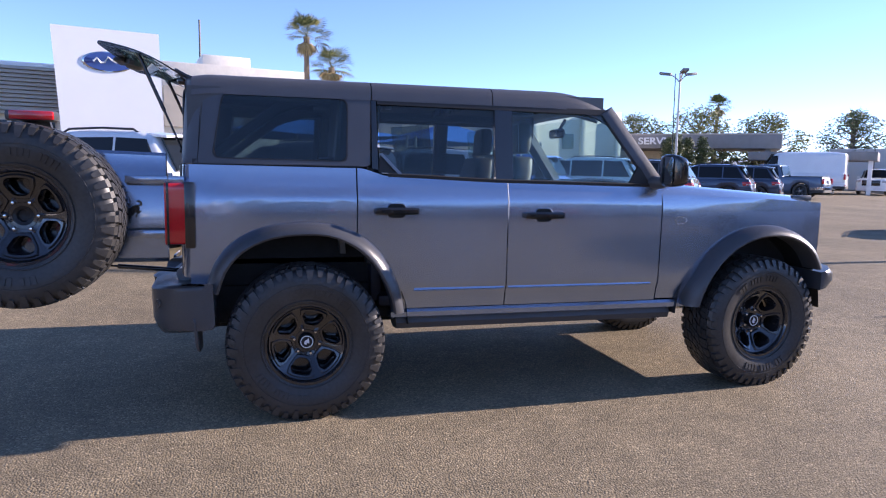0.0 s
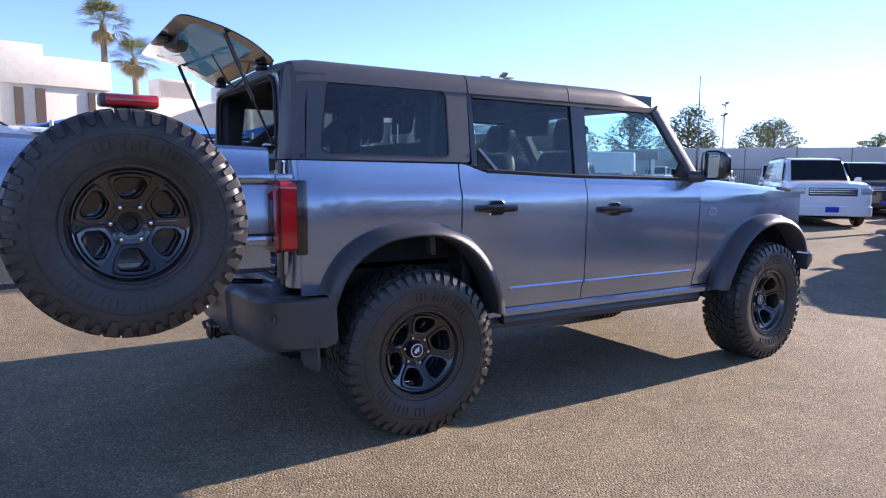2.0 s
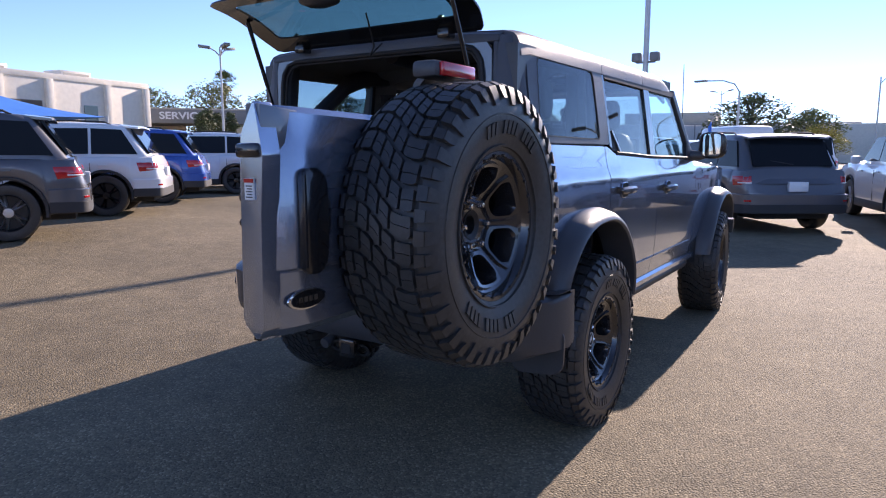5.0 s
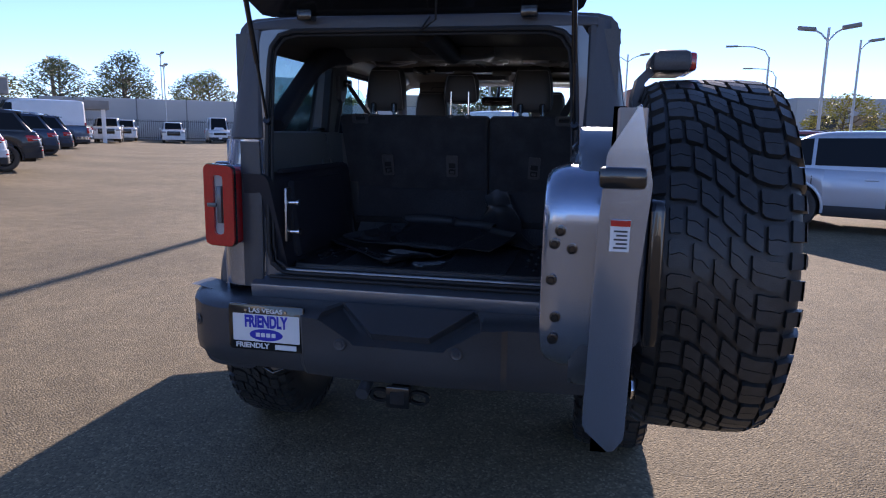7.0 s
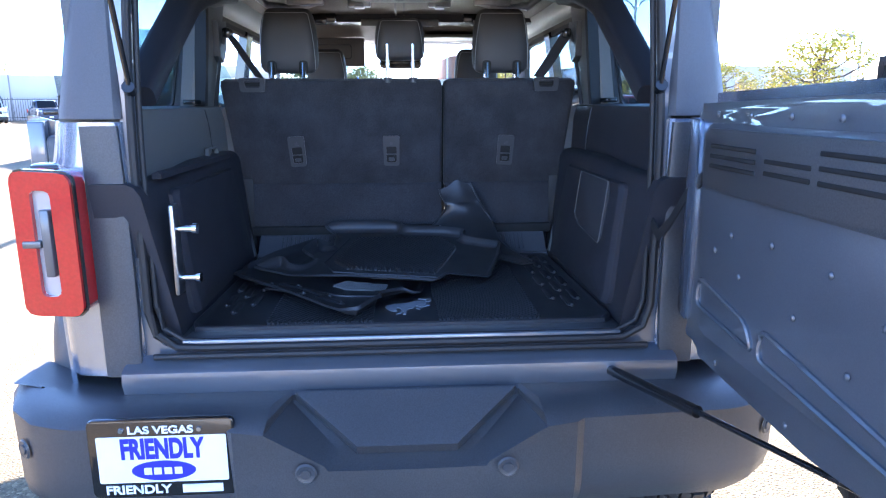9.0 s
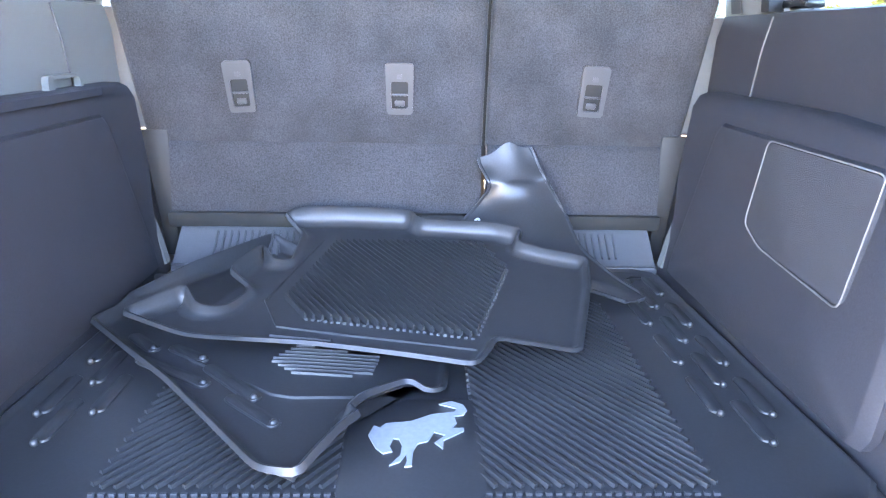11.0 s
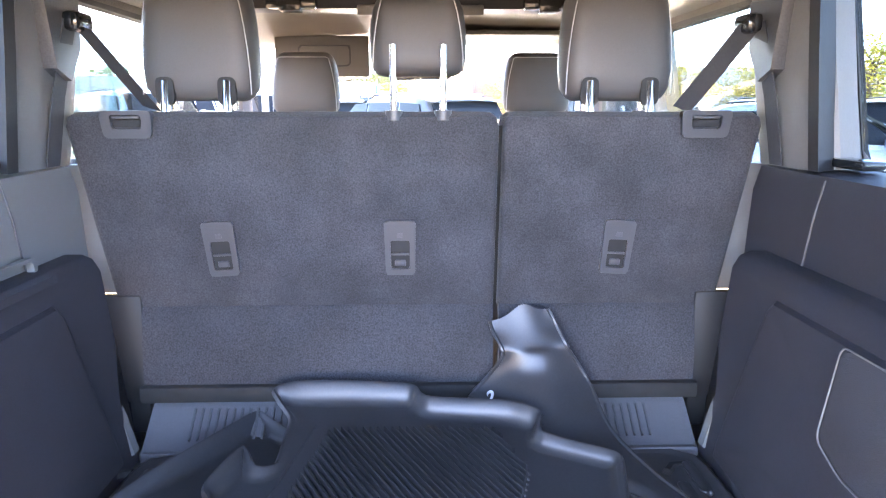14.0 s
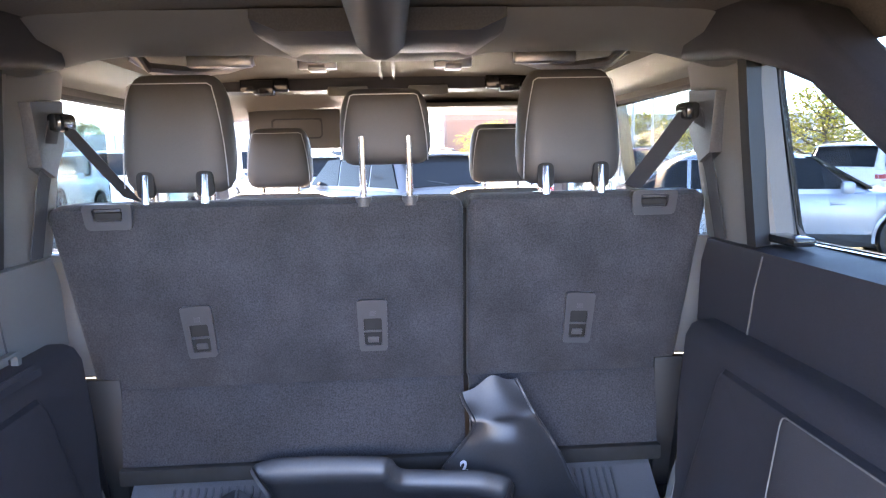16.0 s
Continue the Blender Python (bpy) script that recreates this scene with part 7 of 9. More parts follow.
def car_shell(spec):
    """The lower body, open over the wheels."""
    ln, wb, ro, hw, bz, rz, wr, g0, g1, g2, g3, hz, nz = spec
    x0, x1 = -ro, ln - ro
    top = [(x0 - 0.04, bz - 0.44), (x0, bz - 0.36), (x0 + 0.07, bz - 0.12), (x0 + 0.12, bz - 0.01), (x0 + 0.4, bz), (g3 - 0.1, bz - 0.015), (g3 + 0.12, hz), ((g3 + x1) / 2, hz - 0.03), (x1 - 0.35, hz - 0.085), (x1 - 0.12, (hz + nz) / 2 + 0.03), (x1, nz + 0.03), (x1 + 0.04, nz - 0.10)]
    low = [(x0 - 0.04, 0.54), (x0, 0.46), (x0 + 0.08, 0.40), (x0 + 0.4, 0.33), (x0 + 0.8, 0.27), (x1 - 0.4, 0.27), (x1 - 0.08, 0.30), (x1, 0.36), (x1 + 0.04, 0.48)]
    arch = wr * 1.13
    xs = [x0 + d for d in (-0.035, -0.030, -0.018, 0.0, 0.035, 0.07, 0.12, 0.25)] + [x1 - d for d in (-0.035, -0.030, -0.018, 0.0, 0.035, 0.10, 0.25)]
    for c in (0.0, wb):
        xs += [c + arch * math.sin(math.pi / 2 * k / 7) for k in range(-7, 8)] + [c - arch - 0.003, c + arch + 0.003]
    xs += span(arch + 0.15, wb - arch - 0.15, 6) + [x0 + 0.45, g3 + 0.1, x1 - 0.45]
    secs = []
    for x in sorted(set(round(v, 4) for v in xs)):
        w = hw * min(end_k(x - x0), end_k(x1 - x))
        zb, zt = lerp_rows(low, x), lerp_rows(top, x)
        for c in (0.0, wb):
            if abs(x - c) <= arch + 0.0005:
                zb = max(zb, wr + math.sqrt(max(0.0, arch * arch - (x - c) ** 2)))
        h = zt - zb
        flat = max(0.45, min(1.0, (x - x0 + 0.2) / 0.3))
        half = [(w * 0.60, zb), (w * 0.95, zb), (w * 0.975, zb + 0.03), (w * 0.985, zb + 0.25 * h), (w, zb + 0.50 * h), (w * 0.996, zb + 0.70 * h), (w * 0.975, zb + 0.82 * h), (w * 0.962, zb + 0.90 * h), (w * 0.935, zb + 0.97 * h), (w * 0.88, zt), (w * 0.60, zt + 0.018 * flat), (w * 0.30, zt + 0.026 * flat)]
        secs.append([(x, y, z) for y, z in half] + [(x, -y, z) for y, z in half[::-1]])
    return loft(secs)


def plan_band(spec, rear, reach, z0, z1, off, thick=0.04, inner=None, side=1, taper=0.0):
    """A band that follows the plan round an end of the car; with inner, only its corner on one side."""
    ln, wb, ro, hw, bz = spec[:5]
    x0, x1 = -ro, ln - ro
    ds = [d for d in (0.60, 0.42, 0.25, 0.17, 0.10, 0.06, 0.035, 0.0, -0.018, -0.030) if d <= reach]
    pts = [(d, hw * end_k(d)) for d in ([reach] + ds)]
    if inner is None:
        pts = [(d, y) for d, y in pts] + [(d, -y) for d, y in pts[::-1]]
    else:
        pts = [(d, side * y) for d, y in pts if y >= inner]
    secs = []
    for n, (d, y) in enumerate(pts):
        sg = 1 if y > 0 else -1
        a = taper * n / (len(pts) - 1)
        b, c = z0 + (z1 - z0) * a, z1
        push = 1.0 if d < 0.12 else 0.0
        ring = []
        for o, z in ((off * 0.5, b), (off, b + 0.012), (off, c - 0.012), (off * 0.5, c), (-thick, c), (-thick, b)):
            dx = d - o * push
            if rear:
                dx += max(0.0, z - bz + 0.36) * 0.29
            ring.append((x0 + dx if rear else x1 - dx, y + sg * o, z))
        secs.append(ring)
    return loft(secs)


def house_z(spec, x, t):
    bz, rz, g1, g2 = spec[4], spec[5], spec[8], spec[9]
    mid, half = g1 * 0.45 + g2 * 0.55, (g2 - g1) * 0.5 + 0.3
    return bz - 0.02 + (rz - bz - 0.02) * t - 0.055 * max(0.0, t) * ((x - mid) / half) ** 2


def house_point(spec, x, t, s, proud=0.0):
    """A point on the glasshouse's side: x along, t from the belt (0) to the roof (1)."""
    return (x, s * (spec[3] * (0.925 - 0.125 * t) + proud), house_z(spec, x, t))


def car_house(spec):
    ln, wb, ro, hw, bz, rz, wr, g0, g1, g2, g3, hz, nz = spec
    secs = []
    for t, inset in ((-0.35, 0.0), (0.0, 0.0), (0.2, 0.0), (0.4, 0.0), (0.6, 0.0), (0.8, 0.0), (0.90, 0.004), (0.95, 0.016), (0.985, 0.045), (1.0, 0.10), (1.02, 0.30), (1.03, 0.60)):
        u = min(t, 1.0)
        a, b = g0 + (g1 - g0) * u + inset, g3 + (g2 - g3) * max(0.0, u) - inset * 1.3
        w = hw * (0.925 - 0.125 * max(0.0, u)) - inset
        ring = rounded([(a, -w * 0.55), (a + 0.05, -w * 0.90), (a + 0.22, -w), (b - 0.48, -w), (b - 0.16, -w * 0.90), (b, -w * 0.45), (b, w * 0.45), (b - 0.16, w * 0.90), (b - 0.48, w), (a + 0.22, w), (a + 0.05, w * 0.90), (a, w * 0.55)], 0.06, 3)
        secs.append([(x, y, house_z(spec, x, t)) for x, y in ring])
    return loft(secs)


def quad_pane(p, lift=0.006):
    """A pane over four points, lifted off along its normal."""
    vs = [Vector(q) for q in p]
    n = (vs[1] - vs[0]).cross(vs[3] - vs[0]).normalized()
    mid = (vs[0] + vs[1] + vs[2] + vs[3]) / 4
    if n.dot(mid - Vector((1.2, 0.0, mid.z - 0.3))) < 0:
        n = -n
    bm = bmesh.new()
    a = [bm.verts.new(v + n * lift) for v in vs]
    b = [bm.verts.new(v - n * 0.02) for v in vs]
    bm.faces.new(a)
    for k in range(4):
        bm.faces.new((a[k], b[k], b[(k + 1) % 4], a[(k + 1) % 4]))
    return bm


def small_wheel(car_ob, x, y, r, rim_mat, s):
    bm = bmesh.new()
    prof = [(r * 0.66, -0.10), (r * 0.80, -0.115), (r * 0.95, -0.105), (r, -0.07), (r, 0.07), (r * 0.95, 0.105), (r * 0.80, 0.115), (r * 0.66, 0.10), (r * 0.64, 0.07)]
    turn = Euler((radians(-90) if s > 0 else radians(90), 0, 0)).to_matrix().to_4x4()
    lathe_into(bm, prof, 28)
    ty = part("wheel", bm, RUBBER, car_ob)
    ty.matrix_local = Matrix.Translation((x, y, r)) @ turn
    bm = bmesh.new()
    lathe_into(bm, [(r * 0.67, 0.10), (r * 0.64, 0.104), (r * 0.60, 0.085), (r * 0.58, 0.04), (0.0, 0.03)], 24)
    rim = part("rim", bm, ALLOY_DULL, ty)
    bm = bmesh.new()
    for k in range(5):
        a = 2 * math.pi * k / 5
        for da in (-0.16, 0.16):
            c, sn = math.cos(a + da * 0.6), math.sin(a + da * 0.6)
            c2, s2 = math.cos(a + da), math.sin(a + da)
            loft_into(bm, [[(c * 0.05 - sn * 0.018, sn * 0.05 + c * 0.018, 0.05), (c * 0.05 + sn * 0.018, sn * 0.05 - c * 0.018, 0.05), (c * 0.05, sn * 0.05, 0.085)],
                           [(c2 * r * 0.62 - s2 * 0.016, s2 * r * 0.62 + c2 * 0.016, 0.06), (c2 * r * 0.62 + s2 * 0.016, s2 * r * 0.62 - c2 * 0.016, 0.06), (c2 * r * 0.62, s2 * r * 0.62, 0.098)]])
    lathe_into(bm, [(0.07, 0.05), (0.06, 0.09), (0.0, 0.092)], 14)
    part("spokes", bm, rim_mat, ty)


def parked_car(kind, colour, x, y, heading, label, rims="silver", group="parked cars"):
    spec = KINDS[kind]
    ln, wb, ro, hw, bz, rz, wr, g0, g1, g2, g3, hz, nz = spec
    body = PAINTS[colour]
    name = {"suv": "parked_suv", "coupe": "parked_coupe", "big_suv": "parked_suv", "mid_suv": "parked_suv", "pickup": "parked_pickup", "van": "parked_van"}[kind]
    ob = thing(name, label, {"pickup": "pickup truck", "van": "van"}.get(kind, "car"), group)
    part("body", car_shell(spec), body, ob)
    part("cabin", car_house(spec), body, ob)
    x0, x1 = -ro, ln - ro
    # side windows, cut by the pillars
    for s in (-1, 1):
        a, b = g0 + 0.16, g3 - 0.34
        cuts = [a, a + (b - a) * 0.30, a + (b - a) * 0.64, b] if kind in ("suv", "big_suv", "mid_suv", "coupe") else ([a, (a + b) / 2, b] if kind == "pickup" else [b - 0.75, b])
        for i in range(len(cuts) - 1):
            p, q = cuts[i] + 0.025, cuts[i + 1] - 0.025
            sl = (g1 - g0) * 0.72 if i == 0 and kind != "van" else 0.0
            sr = (g2 - g3) * 0.62 if i == len(cuts) - 2 else 0.0
            pts = [house_point(spec, p + sl * 0.1, 0.10, s), house_point(spec, q, 0.10, s), house_point(spec, q + sr * 0.78, 0.84, s), house_point(spec, p + sl, 0.84, s)]
            if s > 0:
                pts = pts[::-1]
            part("side_window", quad_pane(pts, 0.008), PANE, ob)
        # door seams, handles, mirror
        for xx in cuts[1:-1]:
            part("door_seam", box(xx - 0.006, s * hw * 0.995 - 0.004, 0.42, xx + 0.006, s * hw * 0.995 + 0.004, bz - 0.12), SEAL, ob)
        for xx in cuts[1:]:
            part("door_handle", box(xx - 0.30, s * (hw * 0.99) - 0.012, bz - 0.17, xx - 0.12, s * (hw * 0.99) + 0.022, bz - 0.14, 0.006), body, ob)
        part("mirror", box(g3 - 0.55, s * (hw + 0.10) - 0.10, bz - 0.02, g3 - 0.40, s * (hw + 0.10) + 0.07, bz + 0.14, 0.04), body, ob)
        part("sill_trim", box(wr * 1.15, s * hw * 0.965 - 0.03, 0.25, wb - wr * 1.15, s * hw * 0.965 + 0.02, 0.42, 0.02), GREY_TRIM, ob)
        for xx in (0.0, wb):
            bm = bmesh.new()
            lathe_into(bm, [(wr * 1.12, -0.16), (wr * 1.12, 0.030), (wr * 1.16, 0.038), (wr * 1.23, 0.034), (wr * 1.25, 0.0), (wr * 1.22, -0.05), (wr * 1.13, -0.16)], 40, Matrix.Translation((xx, s * (hw - 0.030), wr)) @ Euler((radians(-90 * s), 0, 0)).to_matrix().to_4x4())
            bmesh.ops.bisect_plane(bm, geom=bm.verts[:] + bm.edges[:] + bm.faces[:], plane_co=(0, 0, 0.30), plane_no=(0, 0, -1), clear_outer=True)
            part("wheel_arch", bm, GREY_TRIM if kind not in ("coupe", "van") else body, ob)
            small_wheel(ob, xx, s * (hw - 0.125), wr, ALLOY_SILVER if rims == "silver" else GLOSS_BLACK, s)
        # lamps
        if kind in ("suv", "coupe", "big_suv", "mid_suv"):
            lamp = part("tail_lamp", plan_band(spec, True, 0.30, bz - 0.27, bz - 0.11, 0.012, 0.05, hw * 0.70, s, 0.25), RED, ob)
            part("lamp_lens", plan_band(spec, True, 0.17, bz - 0.235, bz - 0.205, 0.017, 0.02, hw * 0.80, s), WHITE, lamp)
        else:
            part("tail_lamp", box(x0 - 0.01, s * (hw - 0.16), bz - 0.38, x0 + 0.10, s * (hw - 0.01), bz - 0.08, 0.02), RED, ob)
        part("headlight", plan_band(spec, False, 0.42, nz - 0.10, nz + 0.035, 0.012, 0.05, hw * 0.60, s, -0.2), LENS, ob)
        if kind in ("suv", "big_suv", "mid_suv"):
            part("roof_rail", tube([(xx, s * hw * 0.74, house_z(spec, xx, 1.0) + up) for xx, up in ((g1 + 0.25, -0.02), (g1 + 0.34, 0.025), ((g1 + g2) / 2, 0.03), (g2 - 0.30, 0.025), (g2 - 0.20, -0.02))], 0.016, 8), GREY_TRIM, ob)
        part("reflector", plan_band(spec, True, 0.06, 0.53, 0.575, 0.028, 0.03, hw * 0.70, s), RED, ob)
    # rear and front glass
    zb, zt = bz + 0.05, rz - 0.14
    ra, rb = g0 + (g1 - g0) * 0.12, g0 + (g1 - g0) * 0.82
    if kind != "van":
        part("rear_window", quad_pane([(ra - 0.004, -hw * 0.72, zb), (rb - 0.004, -hw * 0.68, zt), (rb - 0.004, hw * 0.68, zt), (ra - 0.004, hw * 0.72, zb)][::-1], 0.012), PANE, ob)
    fa, fb = g3 + (g2 - g3) * 0.10, g3 + (g2 - g3) * 0.84
    part("windscreen", quad_pane([(fa, -hw * 0.72, bz + 0.03), (fa, hw * 0.72, bz + 0.03), (fb, hw * 0.66, rz - 0.12), (fb, -hw * 0.66, rz - 0.12)], 0.012), PANE, ob)
    part("rear_bumper", plan_band(spec, True, max(0.12, ro - wr * 1.25), 0.42, 0.66, 0.022), body if kind != "pickup" else CHROME, ob)
    part("rear_valance", plan_band(spec, True, max(0.12, ro - wr * 1.25), 0.34, 0.50, 0.026), GREY_TRIM, ob)
    part("underbody", box(x0 + 0.15, -hw * 0.66, 0.24, x1 - 0.15, hw * 0.66, 0.62, 0.03), UNDER, ob)
    if kind in ("suv", "mid_suv"):
        part("roof_spoiler", loft([[(g1 - 0.20, y, rz - 0.125 - drop), (g1 - 0.19, y, rz - 0.095 - drop), (g1 + 0.12, y, rz - 0.060 - drop), (g1 + 0.14, y, rz - 0.10 - drop)] for y, drop in ((-hw * 0.72, 0.02), (-hw * 0.5, 0.0), (0.0, -0.012), (hw * 0.5, 0.0), (hw * 0.72, 0.02))]), body, ob)
        part("rear_wiper", tube([(ra - 0.02, 0.0, zb + 0.02), (ra + 0.02, 0.20, zb + 0.06), (ra + 0.05, 0.42, zb + 0.09)], 0.008, 6), GREY_TRIM, ob)
    part("number_plate", box(x0 - 0.07 if kind == "pickup" else x0 - 0.045, -0.16, bz - 0.36, x0 + 0.05, 0.16, bz - 0.20, 0.01), WHITE, ob)
    part("grille", box(x1 - 0.06, -hw * 0.58, nz - (0.36 if kind == "pickup" else 0.18), x1 + 0.042, hw * 0.58, nz + 0.04, 0.03), GLOSS_BLACK, ob)
    for zz in (nz - 0.12, nz - 0.06, nz):
        part("grille_bar", box(x1 + 0.020, -hw * 0.55, zz - 0.012, x1 + 0.052, hw * 0.55, zz + 0.012, 0.006), CHROME if kind == "big_suv" else GREY_TRIM, ob)
    part("front_bumper", plan_band(spec, False, 0.42, 0.30, 0.56, 0.022), body if kind != "van" else GREY_TRIM, ob)
    part("front_plate", box(x1 + 0.045, -0.16, 0.40, x1 + 0.068, 0.16, 0.54, 0.005), PLATE_BLUE if kind == "big_suv" else WHITE, ob)
    if kind == "pickup":
        part("load_bed", box(x0 + 0.10, -hw * 0.86, bz - 0.02, g0 - 0.06, hw * 0.86, bz + 0.035, 0.01), GREY_TRIM, ob)
    ob.matrix_basis = Matrix.Translation((x, y, ground_height(x, y))) @ Matrix.Rotation(radians(heading), 4, "Z")
    return ob


LEFT = 123.0
# the row by the showroom: rears to the lane
parked_car("suv", "white", -1.6, 6.0, 147, "white suv parked with its rear to the lane")
parked_car("suv", "grey", 1.4, 8.0, 150, "dark grey suv parked beside a white one")
parked_car("suv", "white", 4.15, 10.1, 138, "white suv parked in the row", "black")
parked_car("suv", "blue", 6.6, 12.05, 138, "bright blue suv parked in the row")
parked_car("suv", "white", 9.75, 13.35, 138, "white suv with black wheels parked in the row", "black")
parked_car("suv", "black", 12.6, 15.0, 137, "black suv parked in the row")
parked_car("suv", "navy", 18.5, 19.6, 135, "dark blue suv parked in the row")
parked_car("suv", "navy", 21.7, 21.7, 135, "dark blue suv parked in the row")
parked_car("pickup", "teal", 29.1, 27.0, LEFT, "slate blue pickup at the row's end")
step_van = parked_car("van", "white", 38.3, 35.0, 130, "tall white cargo van beside the service canopy")
step_van.matrix_basis = step_van.matrix_basis @ Matrix.Scale(1.22, 4)
parked_car("pickup", "white", 45.6, 37.2, 215, "white pickup by the canopy posts")
# behind the car: the row ahead of it
parked_car("suv", "grey", 9.85, -0.38, 35, "dark grey suv with a blue flag on its window")
parked_car("mid_suv", "white", 11.23, -3.15, 15.4, "white suv with black trim and alloy wheels")
parked_car("coupe", "silver", 9.1, -4.2, -112, "pale fastback car with a paper in its window")
parked_car("suv", "black", 15.3, -8.2, -56, "black suv parked beyond the pale fastback")
parked_car("suv", "white", 14.0, -10.6, -56, "white suv parked beyond the pale fastback")
parked_car("suv", "red", 19.5, -6.5, -56, "dark red suv parked behind the pale suv")
parked_car("big_suv", "white", 19.4, 8.8, 222, "white full-size suv facing the lane")
parked_car("big_suv", "black", 26.0, 10.6, 222, "black boxy suv beside a white one")
parked_car("pickup", "silver", 29.5, 8.4, 128, "silver pickup with a bed cap")
parked_car("pickup", "black", 25.6, 7.0, 218, "black pickup facing the lane")
parked_car("suv", "silver", 16.4, 2.2, 35, "silver suv parked behind the lamp post")
parked_car("big_suv", "white", 21.5, 0.5, 35, "white suv parked further down the row")
parked_car("van", "white", 28.0, 3.0, 35, "white van parked far down the row")
# the far fence: white vans and trucks facing the lane
for k, (kind, colour) in enumerate((("pickup", "white"), ("pickup", "white"), ("van", "white"), ("pickup", "navy"), ("van", "white"), ("pickup", "white"), ("suv", "grey"))):
    parked_car(kind, colour, 52.5 + 2.35 * k + 1.6, 39.8 - 3.3 * k + 2.2, 215, "white work van at the far fence" if kind == "van" else "pickup truck at the far fence" if kind == "pickup" else "grey suv at the far fence", group="trucks at the fence")
# across the lane beside the car, mirrored in its paint
for k, (kind, colour, words) in enumerate((("suv", "red", "red suv parked across the lane"), ("suv", "white", "white suv parked across the lane"), ("suv", "navy", "dark blue suv parked across the lane"), ("pickup", "black", "black pickup parked across the lane"), ("suv", "red", "red suv parked across the lane"), ("suv", "grey", "grey suv parked across the lane"))):
    parked_car(kind, colour, -5.6 + 3.0 * k, -13.2, -90, words, group="cars across the lane")
# small window flags
for x, y, z, mat, name in ((10.55, 0.78, 1.62, material("flag_blue", (0.03, 0.22, 0.75), 0.6), "blue"), (11.2, 14.75, 1.82, material("flag_tan", (0.5, 0.4, 0.25), 0.6), "tan"), (12.6, -2.5, 1.86, material("flag_deep_blue", (0.04, 0.12, 0.7), 0.6), "blue")):
    fl = thing("window_flag", f"small {name} cloth flag clipped on a car window", "flag", "window flags")
    part("stick", cyl((x, y, z - 0.1), (x, y, z + 0.32), 0.008, seg=6), WHITE, fl)
    bm = bmesh.new()
    loft_into(bm, [[(x - 0.03 * k - 0.02 * math.sin(k * 1.3), y + 0.015 * math.sin(k * 2), z + 0.30 - 0.012 * k), (x - 0.03 * k - 0.02 * math.sin(k * 1.3 + 1), y - 0.02 * math.sin(k * 2), z + 0.02 + 0.01 * k)] for k in range(8)], cap=False, closed=False)
    thicken(bm, 0.004)
    part("cloth", bm, mat, fl)


# ---- buildings ----
STUCCO = material("pale_stucco", (0.76, 0.70, 0.60), 0.85, spots=0.06, scale=4, bump=0.2, bump_scale=30, wear=0.06, wear_scale=0.4)
WHITE_PANEL = material("white_metal_panel", (0.86, 0.86, 0.86), 0.4, wear=0.02, wear_scale=0.5)
BEIGE_METAL = material("beige_louvre", (0.42, 0.38, 0.32), 0.5, spots=0.05, scale=3, wear=0.06, wear_scale=0.6)
GREY_FASCIA = material("grey_fascia", (0.24, 0.235, 0.23), 0.7, spots=0.06, scale=3, wear=0.08, wear_scale=0.5)
SHADE_CLOTH = material("blue_shade_cloth", (0.03, 0.20, 0.62), 0.7, spots=0.05, scale=20, wear=0.06, wear_scale=1)
BRICK_RED = material("red_brown_block", (0.28, 0.13, 0.09), 0.85, spots=0.1, scale=5, wear=0.1, wear_scale=0.4)
CONCRETE = material("concrete", (0.38, 0.37, 0.35), 0.85, spots=0.1, scale=12, bump=0.3, bump_scale=40, wear=0.08)
POLE = material("painted_pole", (0.55, 0.55, 0.54), 0.45, 0.2, wear=0.05)
DARK_POLE = material("dark_pole", (0.06, 0.06, 0.06), 0.5)
SHOP_GLASS = material("shop_glass", (0.03, 0.045, 0.05), 0.05, coat=0.6)
BROWN = material("brown_recess", (0.12, 0.09, 0.07), 0.8)


def oriented(x, y, heading):
    return Matrix.Translation((x, y, 0)) @ Matrix.Rotation(radians(heading), 4, "Z")


